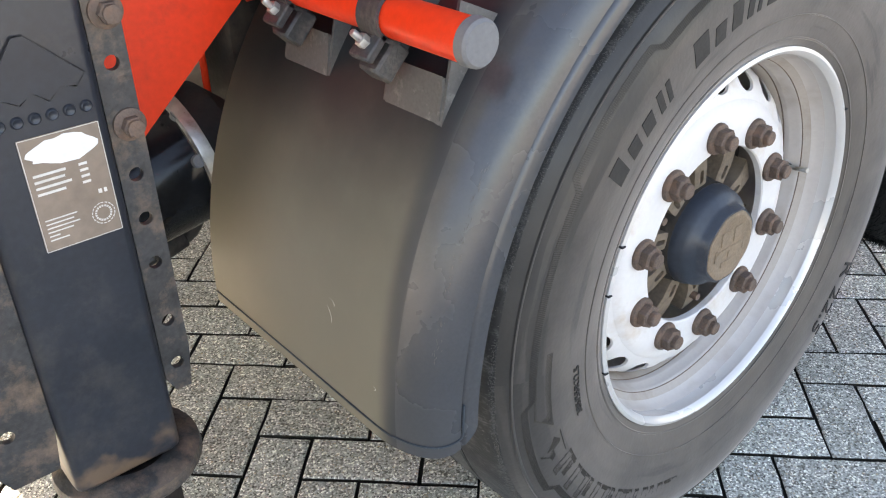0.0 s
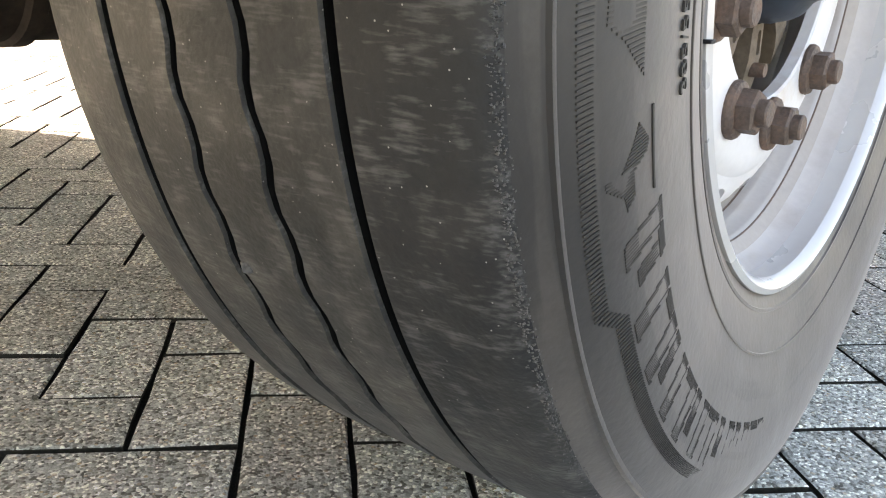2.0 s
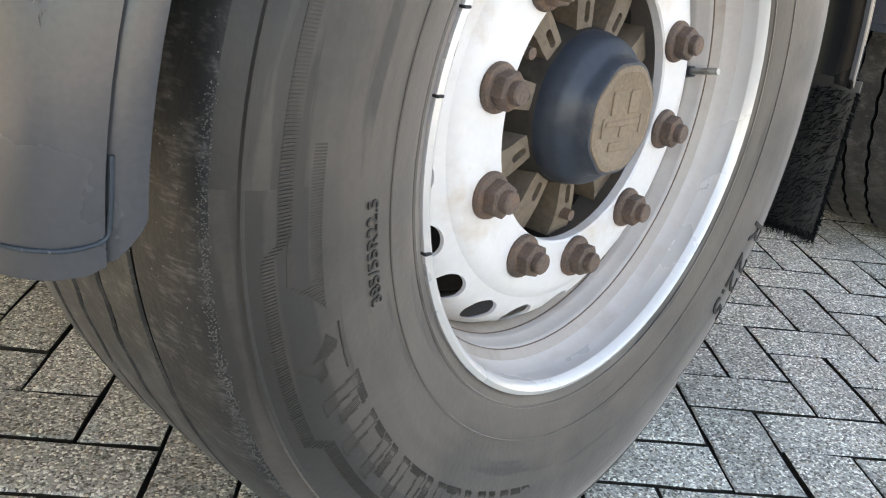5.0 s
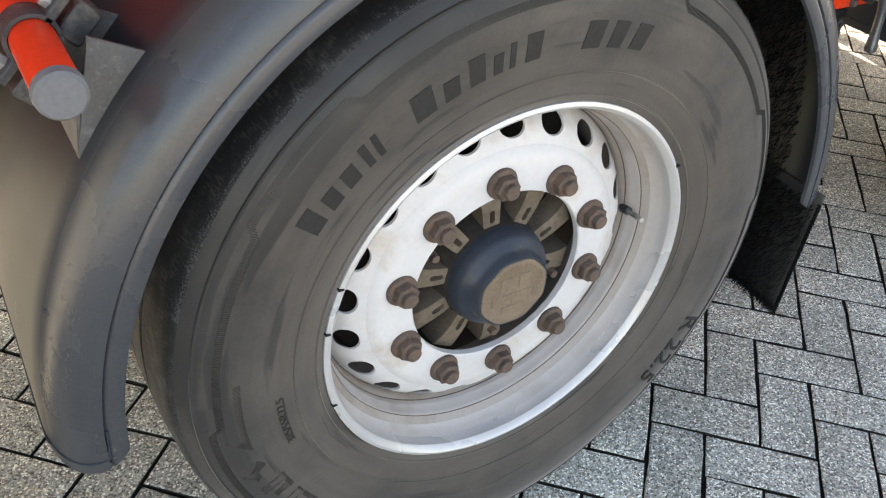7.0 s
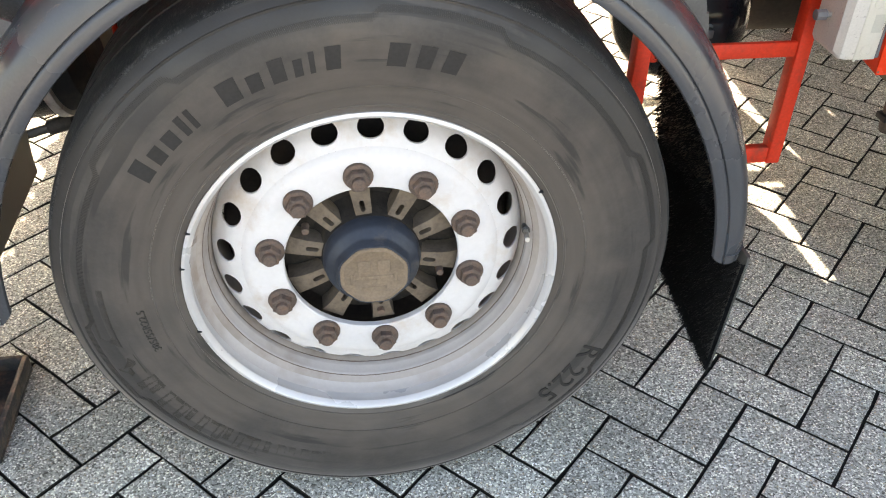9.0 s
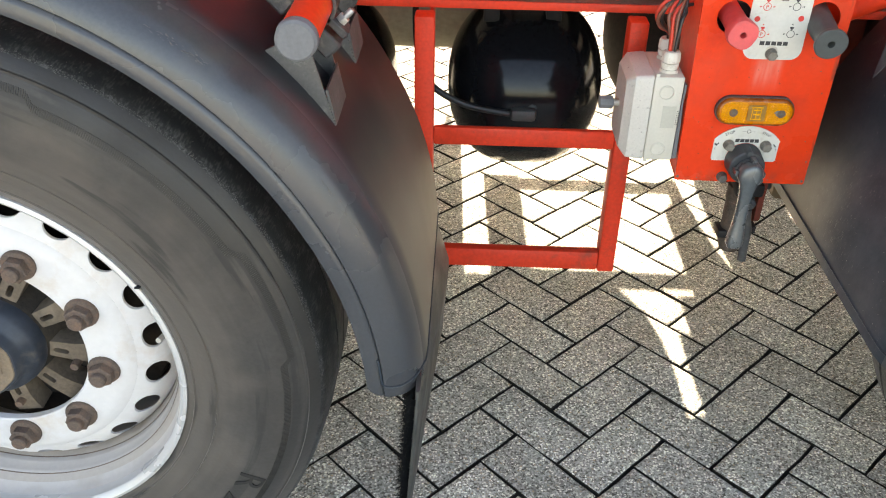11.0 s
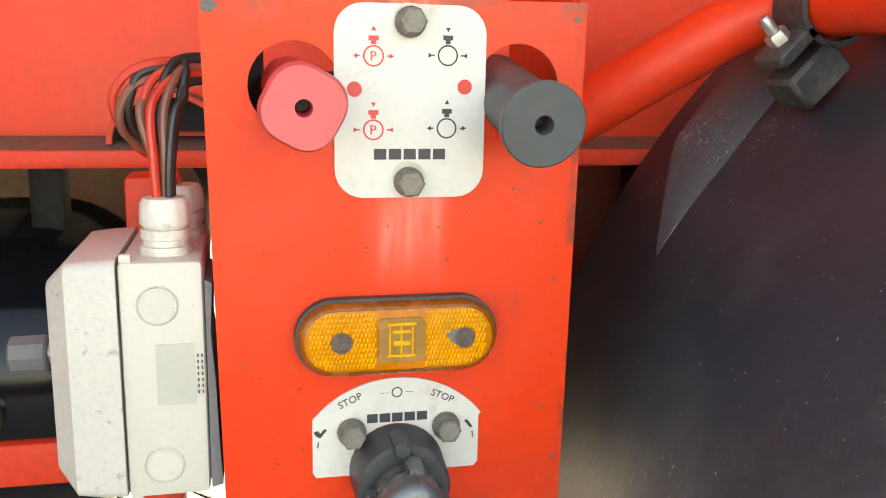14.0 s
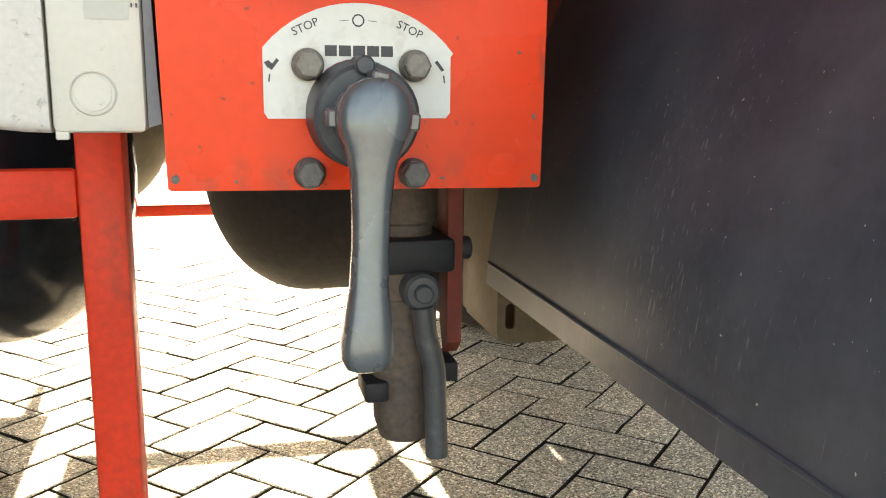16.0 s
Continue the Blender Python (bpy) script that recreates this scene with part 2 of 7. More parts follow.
def tread_material():
    """Worn rubber with fine scratches across the tread and small pale specks."""
    m = mat("tread_rubber", (0.028, 0.0284, 0.0278), 0.58, var=0.35, scale=9, fine=220, bump=0.30, dirt=(0.077, 0.073, 0.066), dirt_amt=0.52, dirt_scale=12.0, spec=0.38)
    n, l = m.node_tree.nodes, m.node_tree.links
    b = n["Principled BSDF"]
    src = b.inputs["Base Color"].links[0].from_socket
    tc = n.new("ShaderNodeTexCoord")
    # the outer rib is blacker than the dusty inner ones
    sy = n.new("ShaderNodeSeparateXYZ")
    l.new(tc.outputs["Object"], sy.inputs[0])
    ro = n.new("ShaderNodeMapRange")
    ro.inputs["From Min"].default_value, ro.inputs["From Max"].default_value = -0.080, -0.086
    ro.inputs["To Max"].default_value = 0.66
    l.new(sy.outputs["Y"], ro.inputs["Value"])
    m0 = n.new("ShaderNodeMix")
    m0.data_type = "RGBA"
    l.new(ro.outputs[0], m0.inputs["Factor"])
    l.new(src, m0.inputs["A"])
    m0.inputs["B"].default_value = (0.014, 0.0145, 0.0155, 1)
    src = m0.outputs["Result"]
    mp = n.new("ShaderNodeMapping")
    mp.inputs["Scale"].default_value = (420.0, 60.0, 420.0)
    l.new(tc.outputs["Object"], mp.inputs["Vector"])
    st = n.new("ShaderNodeTexNoise")
    st.inputs["Scale"].default_value, st.inputs["Detail"].default_value = 1.0, 5.0
    l.new(mp.outputs["Vector"], st.inputs["Vector"])
    zone = n.new("ShaderNodeTexNoise")
    zone.inputs["Scale"].default_value, zone.inputs["Detail"].default_value = 48.0, 4.0
    l.new(tc.outputs["Object"], zone.inputs["Vector"])
    mu = n.new("ShaderNodeMath")
    mu.operation = "MULTIPLY"
    l.new(st.outputs["Fac"], mu.inputs[0])
    l.new(zone.outputs["Fac"], mu.inputs[1])
    rg = n.new("ShaderNodeMapRange")
    rg.inputs["From Min"].default_value, rg.inputs["From Max"].default_value = 0.26, 0.42
    rg.inputs["To Max"].default_value = 0.58
    l.new(mu.outputs[0], rg.inputs["Value"])
    m1 = n.new("ShaderNodeMix")
    m1.data_type = "RGBA"
    l.new(rg.outputs[0], m1.inputs["Factor"])
    l.new(src, m1.inputs["A"])
    m1.inputs["B"].default_value = (0.130, 0.126, 0.120, 1)
    vo = n.new("ShaderNodeTexVoronoi")
    vo.inputs["Scale"].default_value = 130.0
    l.new(tc.outputs["Object"], vo.inputs["Vector"])
    sp = n.new("ShaderNodeMapRange")
    sp.inputs["From Min"].default_value, sp.inputs["From Max"].default_value = 0.070, 0.045
    l.new(vo.outputs["Distance"], sp.inputs["Value"])
    m2 = n.new("ShaderNodeMix")
    m2.data_type = "RGBA"
    l.new(sp.outputs[0], m2.inputs["Factor"])
    l.new(m1.outputs["Result"], m2.inputs["A"])
    m2.inputs["B"].default_value = (0.30, 0.29, 0.27, 1)
    l.new(m2.outputs["Result"], b.inputs["Base Color"])
    b.inputs["Sheen Weight"].default_value, b.inputs["Sheen Roughness"].default_value = 0.05, 0.4
    return m


M_TREAD = tread_material()
# near-black copy of the tread rubber: the grooves' deep shade put into the colour
M_GROOVESHADE = mat("shaded_groove_rubber", (0.004, 0.004, 0.004), 0.8, var=0.4, scale=30, fine=200, bump=0.2, spec=0.1)


def panel_material():
    """Red enamel with a pale run below the upper plate and grime along the top edge."""
    m = mat("panel_red_paint", (0.76, 0.046, 0.012), 0.30, var=0.08, scale=5, fine=120, bump=0.06, dirt=(0.55, 0.036, 0.018), dirt_amt=0.25, dirt_scale=9, spec=0.2, bump_scale=260)
    n, l = m.node_tree.nodes, m.node_tree.links
    b = n["Principled BSDF"]
    src = b.inputs["Base Color"].links[0].from_socket
    tc = n.new("ShaderNodeTexCoord")
    sp = n.new("ShaderNodeSeparateXYZ")
    l.new(tc.outputs["Object"], sp.inputs[0])

    def ramp(sock, a0, a1):
        r = n.new("ShaderNodeMapRange")
        r.interpolation_type = "SMOOTHSTEP"
        r.inputs["From Min"].default_value, r.inputs["From Max"].default_value = a0, a1
        l.new(sock, r.inputs["Value"])
        return r.outputs[0]

    def times(*socks):
        out = socks[0]
        for s_ in socks[1:]:
            q = n.new("ShaderNodeMath")
            q.operation = "MULTIPLY"
            l.new(out, q.inputs[0])
            if isinstance(s_, float):
                q.inputs[1].default_value = s_
            else:
                l.new(s_, q.inputs[1])
            out = q.outputs[0]
        return out

    def noise_at(sx, sz, detail=4.0):
        mp = n.new("ShaderNodeMapping")
        mp.inputs["Scale"].default_value = (sx, sx, sz)
        l.new(tc.outputs["Object"], mp.inputs["Vector"])
        t = n.new("ShaderNodeTexNoise")
        t.inputs["Scale"].default_value, t.inputs["Detail"].default_value = 1.0, detail
        l.new(mp.outputs["Vector"], t.inputs["Vector"])
        return t.outputs["Fac"]

    def over(base, fac, col):
        mx = n.new("ShaderNodeMix")
        mx.data_type = "RGBA"
        l.new(fac, mx.inputs["Factor"])
        l.new(base, mx.inputs["A"])
        mx.inputs["B"].default_value = (*col, 1)
        return mx.outputs["Result"]

    run = times(ramp(sp.outputs["X"], -0.022, -0.004), ramp(sp.outputs["X"], 0.034, 0.020), ramp(sp.outputs["Z"], 0.145, 0.190), ramp(noise_at(90.0, 12.0), 0.25, 0.75), 0.45)
    out = over(src, run, (0.70, 0.34, 0.27))
    chips = ramp(noise_at(150.0, 150.0, 6.0), 0.675, 0.70)
    out = over(out, times(chips, 0.7), (0.22, 0.05, 0.03))
    grime = times(ramp(sp.outputs["Z"], 0.296, 0.318), ramp(noise_at(45.0, 45.0, 6.0), 0.42, 0.62), 0.75)
    out = over(out, grime, (0.13, 0.075, 0.05))
    low = times(ramp(sp.outputs["Z"], 0.030, 0.0), ramp(noise_at(60.0, 40.0, 6.0), 0.45, 0.65), 0.55)
    out = over(out, low, (0.30, 0.06, 0.035))
    ax_ = n.new("ShaderNodeMath")
    ax_.operation = "ABSOLUTE"
    l.new(sp.outputs["X"], ax_.inputs[0])
    side = times(ramp(ax_.outputs[0], 0.1005, 0.1065), ramp(noise_at(70.0, 30.0, 6.0), 0.48, 0.60), 0.8)
    out = over(out, side, (0.20, 0.05, 0.032))
    worn = times(ramp(noise_at(14.0, 9.0, 8.0), 0.46, 0.68), 0.6)
    out = over(out, worn, (0.58, 0.050, 0.022))
    haze = times(ramp(noise_at(8.0, 11.0, 6.0), 0.52, 0.72), 0.14)
    out = over(out, haze, (0.74, 0.14, 0.09))
    l.new(out, b.inputs["Base Color"])
    return m


M_PANEL = panel_material()
M_DUST = mat("brake_dust", (0.37, 0.322, 0.285), 0.6, var=0.08, scale=5, fine=160, bump=0.06, dirt=(0.24, 0.185, 0.145), dirt_amt=0.35, dirt_scale=7)
M_WELL = mat("grey_rim_well", (0.46, 0.42, 0.395), 0.42, var=0.07, scale=8, fine=160, bump=0.08, dirt=(0.27, 0.205, 0.16), dirt_amt=0.5, dirt_scale=5)
M_LETTER = mat("raised_rubber", (0.024, 0.022, 0.0205), 0.6, var=0.25, scale=20, fine=200, bump=0.1, spec=0.3)
M_SERR = mat("ribbed_rubber", (0.040, 0.036, 0.032), 0.6, var=0.25, scale=20, fine=200, bump=0.1, spec=0.3)
M_HATCH = mat("hatched_rubber", (0.044, 0.038, 0.033), 0.6, var=0.25, scale=20, fine=200, bump=0.1, spec=0.3)
M_SCUFF = mat("scuffed_rubber", (0.085, 0.082, 0.078), 0.85, var=0.6, scale=60, fine=400, bump=0.9)
M_RIM = mat("silver_paint", (0.56, 0.54, 0.525), 0.34, metal=0.25, var=0.03, scale=4, fine=120, bump=0.015, dirt=(0.42, 0.36, 0.31), dirt_amt=0.14, dirt_scale=3.0)
M_DISC = mat("white_paint", (0.63, 0.605, 0.595), 0.42, var=0.05, scale=7, fine=120, bump=0.05, dirt=(0.52, 0.42, 0.34), dirt_amt=0.28, dirt_scale=9.0)
M_RUST = mat("rusty_steel", (0.115, 0.080, 0.063), 0.72, metal=0.2, var=0.4, scale=45, fine=300, bump=0.5, dirt=(0.19, 0.11, 0.075), dirt_amt=0.5, dirt_scale=60)
M_HUB = mat("dirty_hub_iron", (0.135, 0.102, 0.075), 0.85, var=0.35, scale=18, fine=160, bump=0.4, dirt=(0.21, 0.16, 0.115), dirt_amt=0.5, dirt_scale=14, spec=0.3)
# darker copy of the hub iron, with the shade of the rib gaps painted in
M_HUBBACK = mat("shaded_hub_iron", (0.030, 0.025, 0.021), 0.8, var=0.4, scale=18, fine=160, bump=0.4, dirt=(0.075, 0.058, 0.042), dirt_amt=0.35, dirt_scale=14, spec=0.25)
M_CAP = mat("blue_grey_plastic", (0.023, 0.030, 0.042), 0.45, var=0.25, scale=20, fine=140, bump=0.10, dirt=(0.11, 0.09, 0.07), dirt_amt=0.25, dirt_scale=18)
M_CAPFACE = mat("dusty_cap_face", (0.19, 0.135, 0.09), 0.75, var=0.3, scale=30, fine=250, bump=0.35)
M_DARK = mat("dark_steel", (0.013, 0.013, 0.014), 0.6, var=0.4, scale=12, fine=120, bump=0.3, dirt=(0.060, 0.050, 0.042), dirt_amt=0.30, dirt_scale=8, spec=0.3)


def scratched_material(name, col, rough, spec, amount, marks):
    """Black moulded plastic with thin pale scratches in several directions and chalky patches."""
    m = mat(name, col, rough, var=0.2, scale=5, fine=240, bump=0.03, dirt=(0.070, 0.080, 0.092), dirt_amt=0.42, dirt_scale=4.0, rough_var=0.08, spec=spec)
    n, l = m.node_tree.nodes, m.node_tree.links
    b = n["Principled BSDF"]
    out = b.inputs["Base Color"].links[0].from_socket
    tc = n.new("ShaderNodeTexCoord")
    zone = n.new("ShaderNodeTexNoise")
    zone.inputs["Scale"].default_value, zone.inputs["Detail"].default_value = marks, 6.0
    l.new(tc.outputs["Object"], zone.inputs["Vector"])
    for turn, stretch, low in ((0.3, 420.0, 0.635), (-0.5, 330.0, 0.655), (1.2, 500.0, 0.645)):
        mp = n.new("ShaderNodeMapping")
        mp.inputs["Rotation"].default_value = (0.4 * turn, turn, 0.7 * turn)
        mp.inputs["Scale"].default_value = (stretch, stretch, 7.0)
        l.new(tc.outputs["Object"], mp.inputs["Vector"])
        st = n.new("ShaderNodeTexNoise")
        st.inputs["Scale"].default_value, st.inputs["Detail"].default_value = 1.0, 2.0
        l.new(mp.outputs["Vector"], st.inputs["Vector"])
        mu = n.new("ShaderNodeMath")
        mu.operation = "MULTIPLY_ADD"
        mu.inputs[1].default_value = 0.55
        l.new(zone.outputs["Fac"], mu.inputs[0])
        l.new(st.outputs["Fac"], mu.inputs[2])
        r = n.new("ShaderNodeMapRange")
        r.inputs["From Min"].default_value, r.inputs["From Max"].default_value = low + 0.36, low + 0.44
        r.inputs["To Max"].default_value = amount
        l.new(mu.outputs[0], r.inputs["Value"])
        mx = n.new("ShaderNodeMix")
        mx.data_type = "RGBA"
        l.new(r.outputs[0], mx.inputs["Factor"])
        l.new(out, mx.inputs["A"])
        mx.inputs["B"].default_value = (0.24, 0.24, 0.24, 1)
        out = mx.outputs["Result"]
    l.new(out, b.inputs["Base Color"])
    return m


M_GUARD = scratched_material("black_guard_plastic", (0.026, 0.035, 0.046), 0.46, 0.26, 0.40, 6.0)
M_WEDGE = scratched_material("scuffed_wedge_plastic", (0.056, 0.058, 0.063), 0.42, 0.45, 0.9, 22.0)
# paler than the shell: the sky's sheen on bend and lip is in the colour
M_GUARDSIDE = mat("sky_lit_guard_edge", (0.044, 0.046, 0.051), 0.29, var=0.14, scale=5, fine=260, bump=0.03, dirt=(0.060, 0.057, 0.052), dirt_amt=0.30, dirt_scale=9, rough_var=0.08, spec=0.55)
M_LIPSCUFF = mat("scuffed_plastic", (0.115, 0.095, 0.085), 0.8, var=0.5, scale=90, fine=400, bump=0.5)
M_POCKET = mat("dusty_guard_plastic", (0.085, 0.084, 0.082), 0.45, var=0.25, scale=12, fine=260, bump=0.1, dirt=(0.22, 0.21, 0.20), dirt_amt=0.22, dirt_scale=60)


def beige_guard_material():
    """The same black plastic, beige at both ends: road dust plus a painted ground reflection."""
    m = mat("beige_ended_plastic", (0.015, 0.0175, 0.021), 0.36, var=0.15, scale=4, fine=240, bump=0.02, dirt=(0.036, 0.037, 0.038), dirt_amt=0.35, dirt_scale=5.0, rough_var=0.05, spec=0.30)
    n, l = m.node_tree.nodes, m.node_tree.links
    b = n["Principled BSDF"]
    src = b.inputs["Base Color"].links[0].from_socket
    tc = n.new("ShaderNodeTexCoord")
    sp = n.new("ShaderNodeSeparateXYZ")
    l.new(tc.outputs["Object"], sp.inputs[0])
    nz = n.new("ShaderNodeTexNoise")
    nz.inputs["Scale"].default_value, nz.inputs["Detail"].default_value = 5.0, 5.0
    l.new(tc.outputs["Object"], nz.inputs["Vector"])
    ad = n.new("ShaderNodeMath")
    ad.operation = "MULTIPLY_ADD"
    ad.inputs[1].default_value = 0.12
    l.new(nz.outputs["Fac"], ad.inputs[0])
    ends = n.new("ShaderNodeMath")
    ends.operation = "ABSOLUTE"
    l.new(sp.outputs["X"], ends.inputs[0])
    l.new(ends.outputs[0], ad.inputs[2])
    mr = n.new("ShaderNodeMapRange")
    mr.interpolation_type = "SMOOTHSTEP"
    mr.inputs["From Min"].default_value, mr.inputs["From Max"].default_value = 0.55, 0.69
    mr.inputs["To Max"].default_value = 0.74
    l.new(ad.outputs[0], mr.inputs["Value"])
    # the beige fades towards the bend into the lip's paler grey
    edge = n.new("ShaderNodeMapRange")
    edge.interpolation_type = "SMOOTHSTEP"
    edge.inputs["From Min"].default_value, edge.inputs["From Max"].default_value = -0.207, -0.168
    l.new(sp.outputs["Y"], edge.inputs["Value"])
    dust = n.new("ShaderNodeMath")
    dust.operation = "MULTIPLY"
    l.new(mr.outputs[0], dust.inputs[0])
    l.new(edge.outputs[0], dust.inputs[1])
    mx = n.new("ShaderNodeMix")
    mx.data_type = "RGBA"
    l.new(dust.outputs[0], mx.inputs["Factor"])
    l.new(src, mx.inputs["A"])
    mx.inputs["B"].default_value = (0.190, 0.172, 0.131, 1)
    bend = n.new("ShaderNodeMix")
    bend.data_type = "RGBA"
    l.new(edge.outputs[0], bend.inputs["Factor"])
    bend.inputs["A"].default_value = (0.044, 0.046, 0.050, 1)
    l.new(mx.outputs["Result"], bend.inputs["B"])
    l.new(bend.outputs["Result"], b.inputs["Base Color"])
    ra = n.new("ShaderNodeMath")
    ra.operation = "MULTIPLY_ADD"
    ra.inputs[1].default_value = 0.30
    l.new(dust.outputs[0], ra.inputs[0])
    l.new(b.inputs["Roughness"].links[0].from_socket, ra.inputs[2])
    l.new(ra.outputs[0], b.inputs["Roughness"])
    return m


M_GUARDBEIGE = beige_guard_material()
M_FLECK = mat("dried_mud_fleck", (0.36, 0.34, 0.31), 0.9, var=0.4, scale=60, bump=0)
M_LEAF = mat("hedge_leaf", (0.035, 0.06, 0.018), 0.6, var=0.5, scale=2, fine=30, bump=0)
M_BRISTLE = mat("bristle", (0.010, 0.010, 0.010), 0.8, var=0.5, scale=80, bump=0, spec=0.15)
M_FLAP = mat("dusty_flap_rubber", (0.034, 0.034, 0.032), 0.5, var=0.2, scale=9, fine=200, bump=0.08, dirt=(0.10, 0.096, 0.085), dirt_amt=0.35, dirt_scale=6)
M_RED = mat("red_paint", (0.76, 0.044, 0.013), 0.42, var=0.12, scale=5, fine=120, bump=0.06, dirt=(0.48, 0.036, 0.016), dirt_amt=0.30, dirt_scale=9, spec=0.28)
M_REDOLD = mat("dull_red_paint", (0.70, 0.045, 0.018), 0.5, var=0.18, scale=9, fine=150, bump=0.12, dirt=(0.22, 0.05, 0.03), dirt_amt=0.25, dirt_scale=12, spec=0.3)
M_GRIME = mat("grimy_flange", (0.15, 0.075, 0.055), 0.85, var=0.45, scale=16, fine=200, bump=0.5, dirt=(0.30, 0.06, 0.035), dirt_amt=0.35, dirt_scale=10)
M_TANK = mat("glossy_black_paint", (0.008, 0.009, 0.011), 0.16, var=0.3, scale=5, fine=120, bump=0.02, rough_var=0.04, dirt=(0.022, 0.021, 0.02), dirt_amt=0.3, dirt_scale=5, spec=0.25)
M_BRACKET = mat("dusty_brown_steel", (0.115, 0.082, 0.048), 0.75, var=0.3, scale=9, bump=0.25, dirt=(0.10, 0.07, 0.045), dirt_amt=0.4, dirt_scale=9)
M_BOX = mat("grey_plastic", (0.53, 0.50, 0.43), 0.48, var=0.06, scale=14, fine=260, bump=0.04, dirt=(0.30, 0.26, 0.20), dirt_amt=0.10, dirt_scale=130)
M_BOXLID = mat("weathered_grey_plastic", (0.53, 0.495, 0.445), 0.6, var=0.10, scale=10, fine=260, bump=0.10, dirt=(0.13, 0.105, 0.085), dirt_amt=0.14, dirt_scale=150)
M_GLAND = mat("pale_nylon", (0.60, 0.57, 0.50), 0.45, var=0.08, scale=20, bump=0.03, dirt=(0.32, 0.27, 0.21), dirt_amt=0.3, dirt_scale=60)
M_PLATE = mat("printed_plate", (0.57, 0.555, 0.50), 0.42, var=0.06, scale=20, fine=200, bump=0.03, dirt=(0.40, 0.34, 0.26), dirt_amt=0.22, dirt_scale=28)
M_INK = mat("black_ink", (0.03, 0.03, 0.032), 0.5, var=0.1, bump=0)
M_REDINK = mat("red_ink", (0.62, 0.04, 0.03), 0.45, var=0.1, bump=0)
M_KNOBRED = mat("faded_red_plastic", (0.66, 0.085, 0.085), 0.5, var=0.12, scale=25, bump=0.06, dirt=(0.50, 0.075, 0.075), dirt_amt=0.3, dirt_scale=30)
M_KNOBGREY = mat("grey_black_plastic", (0.062, 0.069, 0.068), 0.5, var=0.15, scale=25, bump=0.08, dirt=(0.10, 0.104, 0.10), dirt_amt=0.2, dirt_scale=40)
M_PLATEBOLT = mat("dull_zinc_bolt", (0.20, 0.18, 0.15), 0.6, metal=0.3, var=0.3, scale=60, fine=300, bump=0.5, dirt=(0.12, 0.09, 0.06), dirt_amt=0.35, dirt_scale=90)
M_STAIN = mat("rust_stained_print", (0.50, 0.46, 0.385), 0.55, var=0.2, scale=60, fine=300, bump=0.05)
M_KNOBBLK = mat("black_plastic", (0.040, 0.043, 0.046), 0.5, var=0.2, scale=25, bump=0.08, dirt=(0.085, 0.085, 0.08), dirt_amt=0.3, dirt_scale=40)
M_LEVER = mat("grey_black_lever", (0.105, 0.116, 0.120), 0.27, metal=0.35, var=0.15, scale=16, fine=220, bump=0.04, rough_var=0.08)
M_BOLT = mat("weathered_bolt", (0.13, 0.12, 0.11), 0.65, metal=0.4, var=0.4, scale=60, fine=300, bump=0.5)
M_ZINC = mat("zinc_steel", (0.45, 0.44, 0.42), 0.42, metal=0.8, var=0.2, scale=40, bump=0.2, dirt=(0.25, 0.2, 0.15), dirt_amt=0.3, dirt_scale=50)
M_CLAMP = mat("black_clamp_steel", (0.05, 0.05, 0.052), 0.55, metal=0.3, var=0.35, scale=30, fine=200, bump=0.4, dirt=(0.15, 0.13, 0.11), dirt_amt=0.4, dirt_scale=25)
M_CAPGREY = mat("grey_end_cap", (0.13, 0.13, 0.135), 0.6, var=0.15, scale=30, fine=260, bump=0.15)
M_LEG = mat("black_leg_paint", (0.015, 0.018, 0.025), 0.36, var=0.3, scale=7, fine=130, bump=0.08, dirt=(0.055, 0.050, 0.047), dirt_amt=0.28, dirt_scale=9)


def rust_below(m, z0, z1, col):
    """Rust eating up from the lower end of a painted part."""
    n, l = m.node_tree.nodes, m.node_tree.links
    b = n["Principled BSDF"]
    src = b.inputs["Base Color"].links[0].from_socket
    tc = n.new("ShaderNodeTexCoord")
    sp = n.new("ShaderNodeSeparateXYZ")
    l.new(tc.outputs["Object"], sp.inputs[0])
    nz = n.new("ShaderNodeTexNoise")
    nz.inputs["Scale"].default_value, nz.inputs["Detail"].default_value = 26.0, 7.0
    l.new(tc.outputs["Object"], nz.inputs["Vector"])
    ad = n.new("ShaderNodeMath")
    ad.operation = "MULTIPLY_ADD"
    ad.inputs[1].default_value = 0.22
    l.new(nz.outputs["Fac"], ad.inputs[0])
    l.new(sp.outputs["Z"], ad.inputs[2])
    mr = n.new("ShaderNodeMapRange")
    mr.inputs["From Min"].default_value, mr.inputs["From Max"].default_value = z1 + 0.11, z0 + 0.11
    l.new(ad.outputs[0], mr.inputs["Value"])
    mx = n.new("ShaderNodeMix")
    mx.data_type = "RGBA"
    l.new(mr.outputs[0], mx.inputs["Factor"])
    l.new(src, mx.inputs["A"])
    mx.inputs["B"].default_value = (*col, 1)
    l.new(mx.outputs["Result"], b.inputs["Base Color"])


rust_below(M_LEG, 0.445, 0.485, (0.115, 0.075, 0.05))
M_LEGRUST = mat("chipped_leg_paint", (0.034, 0.033, 0.034), 0.55, metal=0.1, var=0.5, scale=30, fine=150, bump=0.7, dirt=(0.17, 0.115, 0.08), dirt_amt=0.45, dirt_scale=22)
M_BROWNPLATE = mat("brown_type_plate", (0.20, 0.15, 0.115), 0.5, var=0.2, scale=14, bump=0.1, dirt=(0.12, 0.09, 0.07), dirt_amt=0.3)
M_PALE = mat("pale_print", (0.55, 0.52, 0.48), 0.6, var=0.2, scale=50, bump=0)
